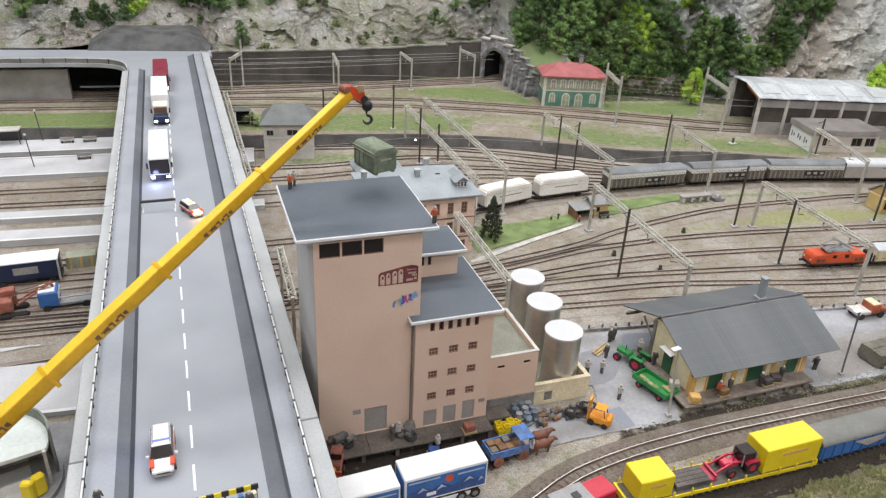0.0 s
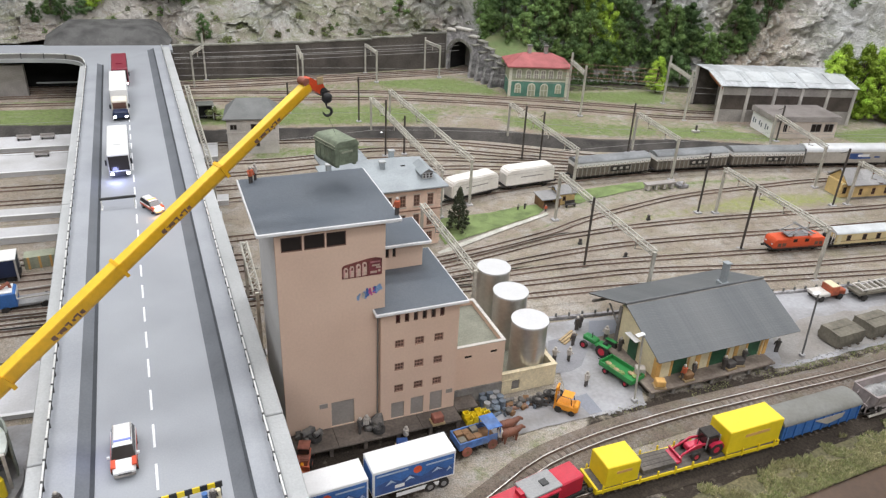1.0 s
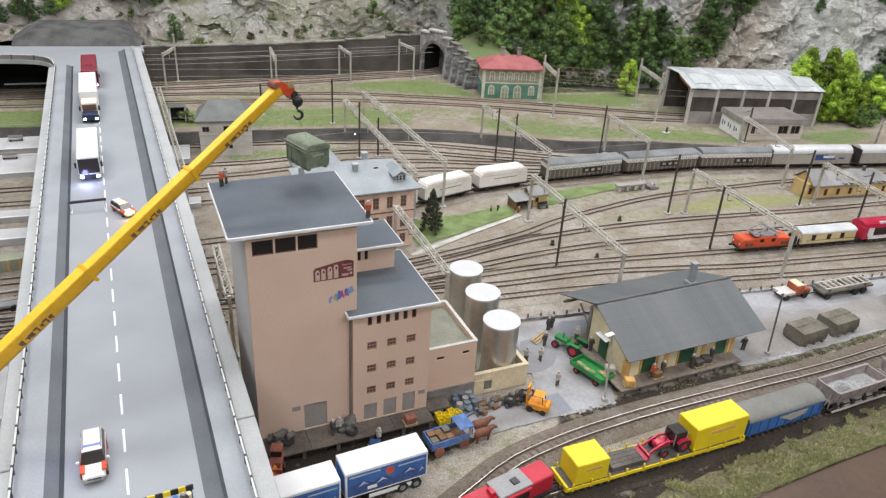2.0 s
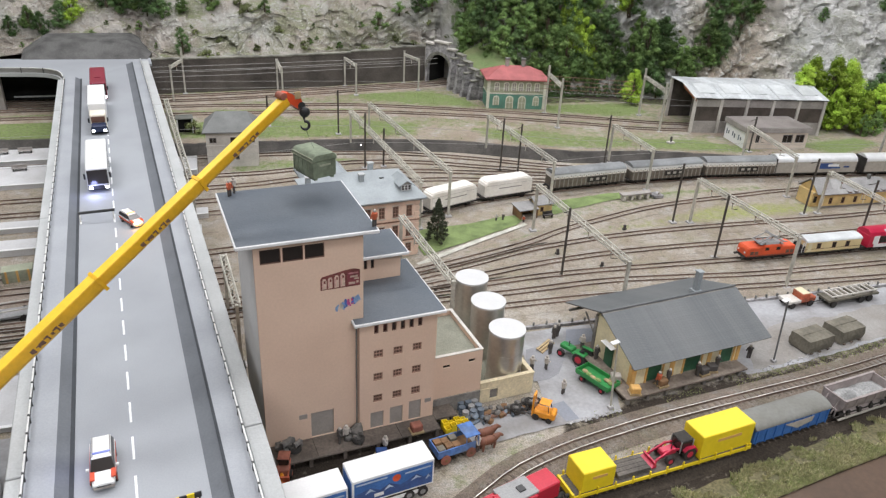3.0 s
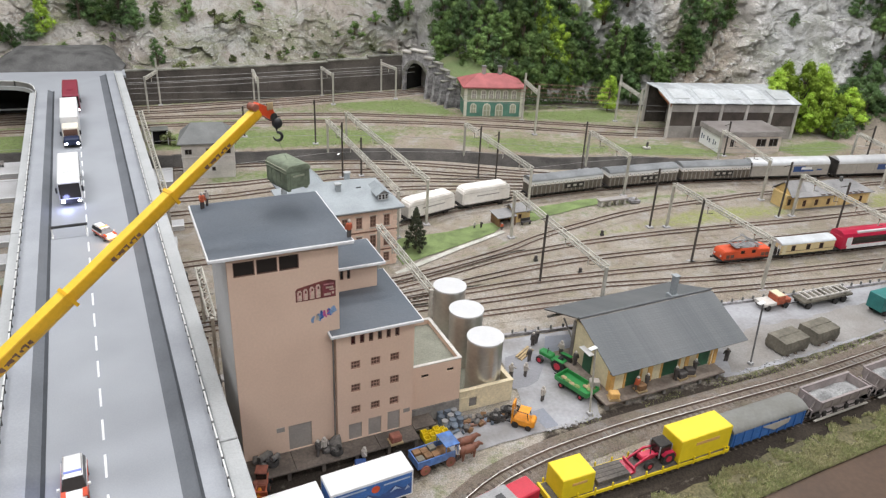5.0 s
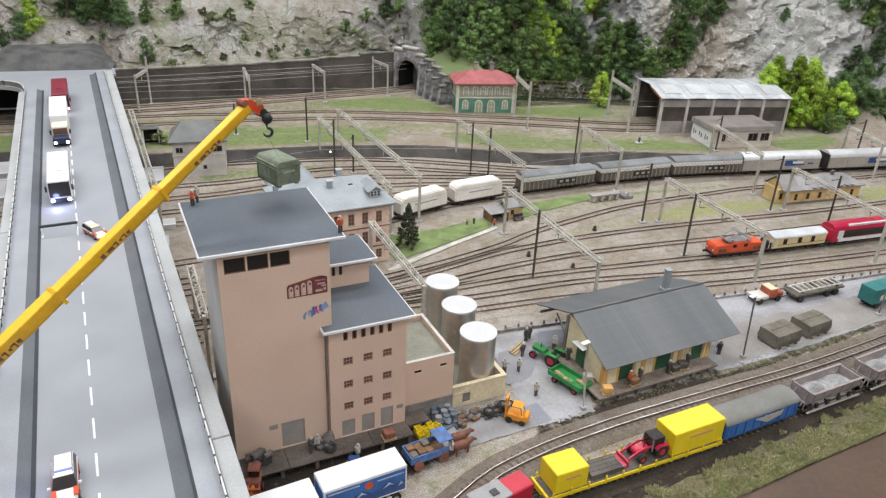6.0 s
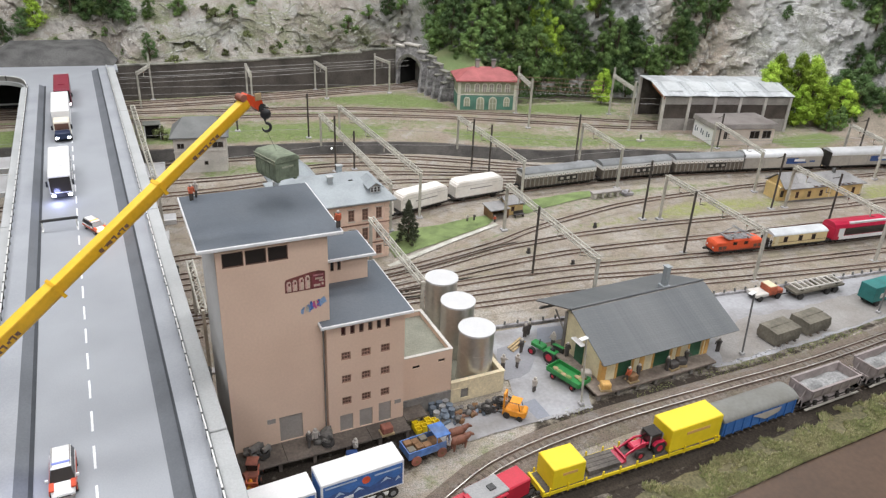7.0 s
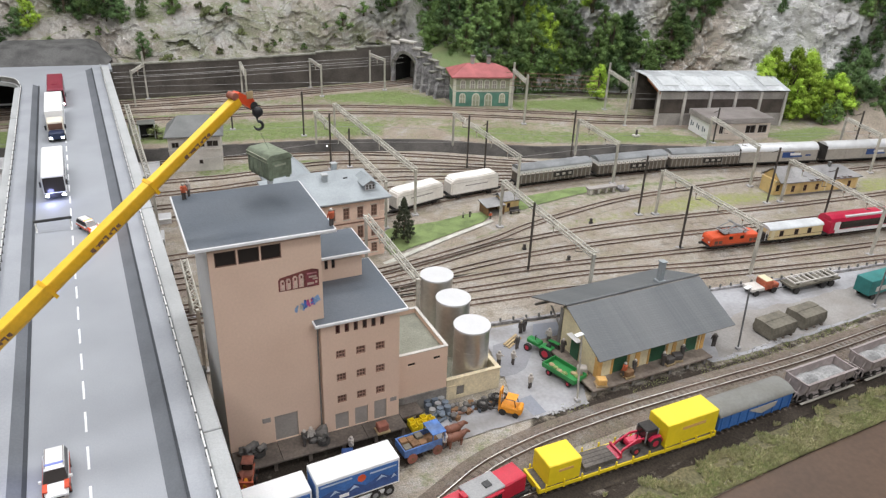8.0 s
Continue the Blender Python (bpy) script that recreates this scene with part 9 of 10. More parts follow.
def tyre_stack(x, y, z, k):
    t = thing("tyre_stack", "stack of old black rubber tyres", "tyres", P(x, y, z, random.uniform(0, 360)), "tyre stacks")
    for i in range(k):
        bm = bm_new()
        n_ = 16
        rings = []
        for a in range(n_):
            w_ = math.tau * a / n_
            rings.append([bm.verts.new(((0.42 + 0.15 * math.cos(b)) * math.cos(w_), (0.42 + 0.15 * math.cos(b)) * math.sin(w_), 0.14 + 0.28 * i + 0.13 * math.sin(b))) for b in (0, 1.57, 3.14, 4.71)])
        for a in range(n_):
            r0, r1 = rings[a], rings[(a + 1) % n_]
            for b in range(4):
                bm.faces.new((r0[b], r1[b], r1[(b + 1) % 4], r0[(b + 1) % 4]))
        bmesh.ops.recalc_face_normals(bm, faces=bm.faces)
        part("tyre", bm, "rubber", t)


for x, y, z, k in ((-5.9, -1.2, 1.1, 2), (-0.4, -1.3, 1.1, 2), (5.0, -2.2, 0.05, 2), (15.2, 0.2, 0.05, 3), (16.1, 0.5, 0.05, 2), (16.9, 0.8, 0.05, 3), (17.7, 1.0, 0.05, 2)):
    tyre_stack(x, y, z, k)


for i in range(26):
    # grey brown heaps by the two wall corners, red and orange machine scrap at the ramp's end
    if i < 9:
        x, y, z, mt = -6.4 + random.uniform(-0.9, 0.9), -0.9 + random.uniform(-0.35, 0.4), 1.08 + 0.3 * (i % 3), "scrap_dark"
    elif i < 17:
        x, y, z, mt = -0.8 + random.uniform(-0.8, 0.7), -0.75 + random.uniform(-0.4, 0.5), 1.08 + 0.28 * (i % 3), "scrap_dark"
    elif i < 22:
        x, y, z, mt = -7.6 + random.uniform(-0.5, 0.5), -2.9 + random.uniform(-0.5, 0.8), 0.05 + 0.3 * (i % 3), "rust_red"
    elif i < 24:
        x, y, z, mt = -7.2 + random.uniform(-0.2, 0.2), -3.5, 0.05 + 0.4 * (i % 2), "forklift_orange"
    else:
        x, y, z, mt = 3.0 + random.uniform(-1.2, 1.2), -2.9, 0.05, "scrap_blue"
    scrap(x, y, z, i % 3, mt, "grey brown scrap and sacks heaped on the loading ramp" if z > 1 else "rusty machine scrap lying before the loading ramp")


def pallet_goods(x, y, z, rz, material, label):
    t = thing("pallet_load", label, "pallet", P(x, y, z, rz), "pallet loads")
    for yy in (-0.45, 0, 0.45):
        part("runner", bx(-0.6, yy - 0.06, 0, 0.6, yy + 0.06, 0.12), "wood_pale", t)
    part("deck", bx(-0.6, -0.5, 0.12, 0.6, 0.5, 0.17), "wood_pale", t)
    part("load_box", bx(-0.5, -0.42, 0.17, 0.5, 0.42, 0.85, bev=0.08), material, t)


for x, y, z, mt, lb in ((4.9, -1.2, 1.1, "rust_red", "wooden pallet with a red goods box"), (1.4, -2.6, 0.06, "paint_navy", "wooden pallet with dark blue goods"), (31.0, -0.2, 0.85, "wood_brown", "wooden pallet with a brown crate"), (36.4, 0.5, 0.85, "figure_dark", "wooden pallet with dark sacks"), (27.6, -0.7, 0.85, "timber_ochre", "wooden pallet with ochre crates"), (37.6, 0.8, 0.85, "figure_dark", "wooden pallet with dark crates"), (26.7, 1.6, 0.85, "figure_pale", "wooden pallet with pale sacks")):
    pallet_goods(x, y, z, random.uniform(-20, 20), mt, lb)
for i in range(3):
    bm = bm_new()
    box(bm, -1.3, -0.12 + 0.3 * i, 0.05 + 0.09 * i, 1.3, 0.12 + 0.3 * i, 0.16 + 0.09 * i)
    single("timber_beam", bm, "wood_pale", "pale sawn timber beam lying on the ground", "timber", P(22.9, 9.6, 0.06, 35), "timber beams")

# covered loads on the right of the yard
for x, y, L in ((52.8, 3.2, 4.0), (58.1, 4.0, 3.9)):
    t = thing("covered_load", "olive brown tarpaulin covered load on wooden sleepers", "covered load", P(x, y, 0.06, 9), "covered loads")
    bm = bm_new()
    prism(bm, [(-1.3, 0.2), (1.3, 0.2), (1.42, 0.9), (1.28, 1.75), (0.2, 1.86), (-1.28, 1.72), (-1.42, 0.9)], "x", -L / 2, L / 2)
    bmesh.ops.subdivide_edges(bm, edges=bm.edges[:], cuts=5, use_grid_fill=True)
    for v in bm.verts:
        v.co += noise.noise_vector(v.co * 1.3 + Vector((x, 0, 0))) * 0.07
    part("tarpaulin", bm, "crate_olive", t)
    for xx in (-L / 3, 0, L / 3):
        part("support", bx(xx - 0.15, -1.45, 0, xx + 0.15, 1.45, 0.2), "sleeper_wood", t)
    part("seam", bx(-L / 2 - 0.01, -0.03, 1.7, L / 2 + 0.01, 0.03, 1.89), "crate_olive", t)
tk = thing("small_truck", "pale grey and orange flatbed truck in the goods yard", "truck", P(58.1, 11.6, 0.06, 2) @ Matrix.Scale(0.84, 4))
part("bed", bx(-2.6, -1.1, 0.75, -0.25, 1.1, 1.25, bev=0.05), "hut_light", tk)
part("cab", bx(-0.2, -1.05, 0.7, 1.3, 1.05, 2.15, bev=0.12), "truck_orange", tk)
part("cab_roof", bx(-0.15, -0.98, 2.15, 1.2, 0.98, 2.27, bev=0.04), "paint_cream", tk, "cream cab roof")
part("nose", bx(1.3, -1.0, 0.7, 2.6, 1.0, 1.5, bev=0.12), "truck_orange", tk, "orange bonnet")
part("windscreen", bx(1.28, -0.85, 1.5, 1.36, 0.85, 2.1), "window_dark", tk)
part("side_panel", bx(-0.1, -1.08, 1.4, 1.2, -1.05, 2.0), "truck_orange", tk)
for x in (-1.7, 1.7):
    for s in (-1, 1):
        part("wheel", rod((x, s * 0.8, 0.48), (x, s * 1.12, 0.48), 0.48, 16), "rubber", tk)
lt = thing("ladder_trailer", "long grey trailer carrying a lattice frame", "trailer", P(65.4, 10.9, 0.06, 3))
part("frame", bx(-4.2, -1.0, 0.85, 4.2, 1.0, 1.15, bev=0.03), "crate_olive", lt)
for s in (-1, 1):
    part("lattice_rail", bx(-3.8, s * 0.85 - 0.06, 1.45, 3.8, s * 0.85 + 0.06, 1.6), "hut_light", lt)
for i in range(9):
    part("rung", bx(-3.7 + i * 0.9, -0.85, 1.45, -3.55 + i * 0.9, 0.85, 1.58), "hut_light", lt)
for x in (-3, 0, 3):
    part("bolster", bx(x - 0.12, -0.9, 1.15, x + 0.12, 0.9, 1.45), "crate_olive", lt)
for x in (-3.2, 1.4, 2.8):
    for s in (-1, 1):
        part("wheel", rod((x, s * 0.75, 0.45), (x, s * 1.05, 0.45), 0.45, 16), "rubber", lt)
part("drawbar", rod((-4.2, 0, 0.8), (-5.6, 0, 0.7), 0.08, 6), "dark_metal", lt)
tt = thing("teal_trailer", "dark teal box truck body beside the yard", "trailer", P(72.8, 7.0, 0.06, 6) @ Matrix.Scale(0.86, 4))
part("body", bx(-4.0, -1.25, 0.9, 4.0, 1.25, 3.3, bev=0.06), "paint_teal", tt)
part("pale_panel", bx(-2.6, -1.28, 1.4, 2.0, -1.25, 2.2), "hut_light", tt)
for x in (-2.6, 2.2):
    for s in (-1, 1):
        part("wheel", rod((x, s * 0.85, 0.48), (x, s * 1.2, 0.48), 0.48, 16), "rubber", tt)


def lamp_post(x, y, h, rz=0, z0=0.06, lean=0.0, pole="lamp_pole"):
    t = thing("lamp_post", "slim grey yard lamp post with flat pale lamp head", "lamp post", P(x, y, z0, rz, 0, lean), "yard lamps")
    part("pole", rod((0, 0, 0), (0.1, 0, h), 0.1, 8), pole, t)
    part("head", bx(-0.7, -0.25, h - 0.02, 0.2, 0.25, h + 0.12, bev=0.04), "white_trim", t, "pale lamp head")
    part("arm", rod((0.1, 0, h - 0.3), (-0.3, 0, h + 0.02), 0.05, 6), "mast_pale", t)
    part("foot", bx(-0.25, -0.25, -0.02, 0.25, 0.25, 0.35, bev=0.05), "grey_gravel", t)


lamp_post(24.64, -1.4, 8.0, 10, lean=-5, pole="mast_pale")
lamp_post(46.4, 1.5, 8.1, 10, lean=-5)
lamp_post(69.5, 4.4, 7.0, 20)

fence = thing("yard_fence", "low grey stone edging with posts behind the goods yard", "fence", kind="structure")
fp = [Vector((19.8, 14.0, 0)), Vector((28.2, 13.6, 0)), Vector((52, 13.5, 0)), Vector((74, 13.0, 0)), Vector((100, 12.6, 0))]
bm = bm_new()
sweep(bm, fp, [(0.18, 0), (0.18, 0.35), (-0.18, 0.35), (-0.18, 0)])
part("edging", bm, "stone_grey", fence)
me = mesh_of(bx(-0.09, -0.09, 0, 0.09, 0.09, 0.8), "fence_post", "concrete_dark")
i = 0
s = 0.0
while s < length(fp):
    p, rz = along(fp, s)
    share("fence_post", me, fence, P(p.x, p.y, 0, rz))
    s += 1.6
fw_ = thing("wooden_trough", "row of grey loading troughs on the grass", "trough", P(55.6, 46.9, 0.08, 3))
for i in range(4):
    part("leg", bx(-2.4 + i * 1.5, -0.5, 0, -2.0 + i * 1.5, 0.5, 0.8), "hut_light", fw_)
part("top", bx(-2.7, -0.6, 0.8, 2.9, 0.6, 1.1, bev=0.04), "hut_grey", fw_)
part("slab", bx(3.4, -0.9, 0, 5.2, 0.9, 0.5, bev=0.06), "stone_grey", fw_)
for x, y in ((33.9, 30.6), (47.5, 36.0), (38.2, 25.7)):
    t = thing("point_lantern", "small dark point lever beside the track", "point lever", P(x, y, 0.1), "point levers")
    part("box", bx(-0.25, -0.2, 0, 0.25, 0.2, 0.3), "dark_metal", t)
    part("lantern", bx(-0.16, -0.16, 0.3, 0.16, 0.16, 0.8), "figure_dark", t)
for x, y, z0 in ((15.9, 78.8, 0),):
    t = thing("signal_lamp", "small white lit signal beside the track", "signal", P(x, y, z0), "track signals")
    part("pole", rod((0, 0, 0), (0, 0, 0.7), 0.07, 6), "dark_metal", t)
    bm = bm_new()
    ball(bm, (0, 0, 0.85), 0.13, 2)
    part("lens", bm, "lamp_glow", t)


# ---------------------------------------------------------------- station side, left of the bridge
lsp = thing("ground_marker", "small dark marker post on a pale concrete foot", "marker", P(76.1, 68.4, TZ))
part("foot", bx(-0.7, -0.5, -0.05, 0.7, 0.5, 0.35, bev=0.06), "hut_light", lsp)
part("post", rod((0, 0, 0.3), (0, 0, 1.3), 0.22, 8), "figure_dark", lsp)


def platform(y0, y1, x0, x1, z, skew, label):
    t = thing("platform", label, "platform", kind="structure")
    bm = bm_new()
    prism(bm, [(x0, y0), (x1, y0 + skew), (x1, y1 + skew), (x0, y1)], "z", 0, z)
    part("slab", bm, "platform_pale", t)
    bm = bm_new()
    prism(bm, [(x0, y0 - 0.1), (x1, y0 + skew - 0.1), (x1, y0 + skew + 0.3), (x0, y0 + 0.3)], "z", z, z + 0.06)
    part("edge_strip", bm, "white_trim", t)
    return t


platform(77.8, 84.0, -80, -26, 0.9, 1.8, "pale grey station platform under the bridge")
platform(66.6, 75.4, -80, -25, 0.9, 1.8, "wide pale grey station platform")
platform(86.6, 92.0, -24, -13.6, 0.9, 0.6, "pale grey platform end beside the bridge")
platform(69.6, 76.6, -23, -13.4, 0.9, 0.7, "pale grey platform end with white edge beside the bridge")
platform(50.7, 53.2, -80, -12, 0.9, 1.0, "narrow white edged station platform")
platform(43.6, 46.8, -80, -13, 0.9, 1.4, "narrow white edged station platform")
sth = thing("stair_house", "small dark open stair shelter with white edges on the platform", "shelter", P(-16.6, 88.0, 0.9, 4))
part("back_wall", bx(0, 2.2, 0, 2.8, 2.35, 3.4), "hut_dark", sth)
part("side_wall", bx(2.65, 0, 0, 2.8, 2.2, 3.4), "hut_dark", sth)
part("corner_edge", bx(2.62, -0.06, 0, 2.83, -0.003, 3.4), "white_trim", sth, "white corner edge")
part("corner_edge", bx(-0.03, -0.06, 0, 0.18, -0.003, 3.4), "white_trim", sth, "white corner edge")
part("side_wall", bx(0, 0, 0, 0.15, 2.2, 3.4), "hut_dark", sth)
# black sheet across the shelter, in place of the shade inside
part("dark_inside", bx(0.16, 1.0, 0, 2.64, 1.1, 3.3), "shade_black", sth)
part("roof_edge", bx(-0.15, -0.2, 3.4, 2.95, 2.5, 3.55), "hut_dark", sth)
platform(7.5, 15.5, -80, -24, 0.5, 1.2, "low grey paved loading area")
for x, y in ((-49.0, 84.5), (-47.3, 71.3)):
    t = thing("platform_lamp", "dark platform lamp with round white globe", "lamp", P(x, y, 0.9), "platform lamps")
    part("pole", rod((0, 0, 0), (-0.4, 0, 5.2), 0.08, 8), "dark_metal", t)
    bm = bm_new()
    ball(bm, (-0.4, 0, 5.36), 0.22, 2)
    part("globe", bm, "silo_white", t)
for x, y in ((-44.8, 83.2), (-41.2, 83.4), (-40.5, 74.6)):
    t = thing("platform_bench", "grey slatted double bench on the platform", "bench", P(x, y, 0.9, 5), "platform benches")
    for yy in (-0.3, 0.3):
        part("seat", bx(-1.1, yy - 0.25, 0.42, 1.1, yy + 0.25, 0.5), "hut_grey", t)
    part("back", bx(-1.1, -0.06, 0.5, 1.1, 0.06, 0.95), "hut_grey", t)
    for xx in (-0.9, 0.9):
        part("leg", bx(xx - 0.08, -0.4, 0, xx + 0.08, 0.4, 0.42), "dark_metal", t)
ws = thing("waiting_shelter", "dark framed glass waiting shelter on the platform", "shelter", P(-54.5, 83.5, 0.9, 5))
part("roof", bx(-2.5, -1.2, 2.4, 2.5, 1.2, 2.6), "hut_light", ws)
part("glass_wall", bx(-2.4, 0.9, 0.2, 2.4, 1.0, 2.4), "window_dark", ws)
for x in (-2.3, 2.3):
    part("post", bx(x - 0.08, -1.0, 0, x + 0.08, -0.85, 2.4), "dark_metal", ws)

bt = thing("container_truck", "dark blue container with white roof on a parked lorry", "truck", P(-39.3, 34.5, 0, 8))
CT = 3.15
part("container", bx(-3.4, -1.3, 1.0, 3.4, 1.3, CT, bev=0.05), "night_blue", bt)
part("container_roof", bx(-3.5, -1.4, CT, 3.5, 1.4, CT + 0.15, bev=0.03), "paint_white", bt, "white roof")
part("pale_panel", bx(-1.3, -1.33, 1.7, 1.3, -1.3, 2.6), "hut_grey", bt)
for sx_ in (-3.4, 3.4):
    for sy_ in (-1.3, 1.3):
        part("corner_post", bx(sx_ - 0.1, sy_ - 0.1, 0.2, sx_ + 0.1, sy_ + 0.1, CT - 0.003), "hut_light", bt, "pale corner post")
part("chassis", bx(-3.6, -1.0, 0.6, 3.6, 1.0, 1.0), "underframe", bt)
for x in (-2.6, 0.5, 2.6):
    for s in (-1, 1):
        part("wheel", rod((x, s * 0.85, 0.48), (x, s * 1.15, 0.48), 0.48, 16), "rubber", bt)
bt = thing("blue_lorry", "blue cab lorry with white windscreen and open frame", "truck", P(-34.4, 28.2, 0, 8))
part("cab", bx(-2.2, -1.15, 0.7, -0.2, 1.15, 2.5, bev=0.12), "paint_royal", bt)
part("cab_roof", bx(-2.1, -1.0, 2.5, -0.5, 1.0, 2.6), "paint_white", bt)
part("windscreen", bx(-0.24, -1.0, 1.6, -0.16, 1.0, 2.3), "paint_white", bt)
part("frame", bx(-0.2, -1.0, 0.7, 5.0, 1.0, 0.95), "paint_grey", bt)
for s in (-1, 1):
    part("frame_rail", bx(-0.2, s * 1.0 - 0.05, 1.6, 5.0, s * 1.0 + 0.05, 1.75), "hut_light", bt)
for x in (-1.4, 2.5, 4.0):
    for s in (-1, 1):
        part("wheel", rod((x, s * 0.85, 0.48), (x, s * 1.15, 0.48), 0.48, 16), "rubber", bt)
ex = thing("excavator", "brown red old excavator on crawler tracks", "excavator", P(-39.6, 27.0, 0, 15))
for s in (-1, 1):
    part("crawler", bx(-2.0, s * 1.0 - 0.3, 0, 2.0, s * 1.0 + 0.3, 0.8, bev=0.25), "rubber", ex)
part("house", bx(-1.8, -1.1, 0.9, 0.6, 1.1, 2.3, bev=0.12), "rust_red", ex)
part("engine_cover", bx(-2.2, -0.9, 1.0, -1.5, 0.9, 1.9, bev=0.1), "rust_red", ex)
part("cab", bx(-0.4, 0.1, 1.2, 1.0, 1.15, 3.0, bev=0.08), "rust_red", ex, "rusty red driver cab")
part("cab_window", bx(0.98, 0.25, 2.0, 1.03, 1.0, 2.8), "window_dark", ex)
for s in (-1, 1):
    part("boom", rod((0.9, s * 0.45, 1.3), (4.6, s * 0.15, 3.2), 0.12, 6), "rust_red", ex)
    part("boom_stay", rod((0.3, s * 0.4, 2.4), (4.6, s * 0.15, 3.2), 0.05, 6), "wood_brown", ex)
for f in (0.2, 0.4, 0.6, 0.8):
    part("boom_brace", rod((0.9 + 3.7 * f, -0.45 + 0.3 * f, 1.3 + 1.9 * f), (0.9 + 3.7 * f, 0.45 - 0.3 * f, 1.3 + 1.9 * f), 0.08, 6), "rust_red", ex)
part("stick", rod((4.5, 0, 3.2), (5.0, 0, 1.2), 0.15, 8), "rust_red", ex)


ob_ = thing("goods_crate", "olive yellow wooden goods crate beside the tracks", "crate", P(-34.2, 37.9, 0, 8))
part("crate_body", bx(-1.7, -0.9, 0.15, 1.7, 0.9, 1.7, bev=0.05), "olive_light", ob_)
for x in (-1.2, 0, 1.2):
    part("batten", bx(x - 0.12, -0.98, 0.15, x + 0.12, -0.903, 1.7), "timber_ochre", ob_)
part("skid", bx(-1.6, -0.7, 0, 1.6, -0.5, 0.147), "wood_brown", ob_)
part("skid", bx(-1.6, 0.5, 0, 1.6, 0.7, 0.147), "wood_brown", ob_)


# ---------------------------------------------------------------- trees, bushes, grass
rng = np.random.default_rng(7)


bm = bmesh.new()
bmesh.ops.create_icosphere(bm, subdivisions=1, radius=1.0)
CORE_V = np.array([v.co[:] for v in bm.verts])
CORE_F = np.array([[v.index for v in f.verts] for f in bm.faces])
bm.free()


def leaf_cloud(name, centres, radii, per, size, material, core=0.45):
    """A crown as one mesh: a small lumpy heart in every clump, hidden in many small leaf flakes."""
    n_ = len(centres)
    cc, rr = np.asarray(centres, float), np.asarray(radii, float)
    squash = np.array([1, 1, 0.8])
    lump = 1 + 0.35 * rng.normal(size=(n_, len(CORE_V), 1))
    cores = (cc[:, None] + CORE_V[None] * lump * (rr * core)[:, None, None] * squash).reshape(-1, 3)
    core_f = (CORE_F[None] + (np.arange(n_) * len(CORE_V))[:, None, None]).reshape(-1, 3)
    c, r = np.repeat(cc, per, 0), np.repeat(rr, per)
    d = rng.normal(size=(n_ * per, 3))
    d /= np.linalg.norm(d, axis=1, keepdims=True)
    pos = c + d * (r * np.clip(0.78 + 0.24 * rng.normal(size=n_ * per), 0.35, 1.5))[:, None] * squash
    u = np.cross(d + 0.6 * rng.normal(size=d.shape), rng.normal(size=d.shape))
    u /= np.linalg.norm(u, axis=1, keepdims=True) + 1e-9
    v = np.cross(d + 0.5 * rng.normal(size=d.shape), u)
    v /= np.linalg.norm(v, axis=1, keepdims=True) + 1e-9
    s = (size * rng.uniform(0.6, 1.35, n_ * per))[:, None]
    tri = np.stack([pos - u * s, pos + u * s * 0.6 - v * s * 0.8, pos + u * s * 0.5 + v * s * 0.8], 1).reshape(-1, 3)
    co = np.concatenate([cores, tri]) * U
    fl = np.concatenate([core_f.ravel(), np.arange(len(tri)) + len(cores)]).astype(np.int32)
    k = len(fl) // 3
    me = bpy.data.meshes.new(name)
    me.vertices.add(len(co))
    me.vertices.foreach_set("co", co.ravel())
    me.loops.add(3 * k)
    me.loops.foreach_set("vertex_index", fl)
    me.polygons.add(k)
    me.polygons.foreach_set("loop_start", np.arange(0, 3 * k, 3, dtype=np.int32))
    me.update()
    me.validate()
    me.materials.append(MATS[material])
    return me


def trunk_mesh(h, r, limbs):
    bm = bm_new()
    cyl(bm, (0, 0, -0.6), (0.1, 0.05, h * 0.75), r, r * 0.4, 8)
    for x, y, z, x1, y1, z1 in limbs:
        cyl(bm, (x, y, z), (x1, y1, z1), r * 0.4, r * 0.12, 6)
    return mesh_of(bm, "trunk", "bark")


def broad_tree(h, w, material, label, clumps=46, per=185, size=0.112, low=0.1):
    """A broadleaf tree: trunk, limbs and a crown of clumps with gaps between them."""
    t = thing("broadleaf_tree", label, "tree", group="trees on the slope")
    cs, rs, limbs = [], [], []
    for i in range(clumps):
        a = random.uniform(0, math.tau)
        f = (i + random.random()) / clumps
        prof = (1 - f ** 1.9) ** 0.65 * (0.55 + 0.45 * min(1, f * 4)) * random.uniform(0.75, 1.15)
        rr = w * 0.5 * prof * math.sqrt(random.uniform(0.1, 1.0))
        z = h * (low + (0.98 - low) * f)
        cs.append((rr * math.cos(a), rr * math.sin(a), z))
        rs.append(random.uniform(0.6, 1.25) * w * 0.16 * (1.15 - 0.5 * f))
        if i % 4 == 0:
            limbs.append((0, 0, z * 0.55, rr * 0.8 * math.cos(a), rr * 0.8 * math.sin(a), z * 0.95))
    share("trunk", trunk_mesh(h, 0.22 + h * 0.012, limbs), t, Matrix())
    share("crown", leaf_cloud("crown", cs, rs, per, size, material), t, Matrix())
    return t


random.seed(11)
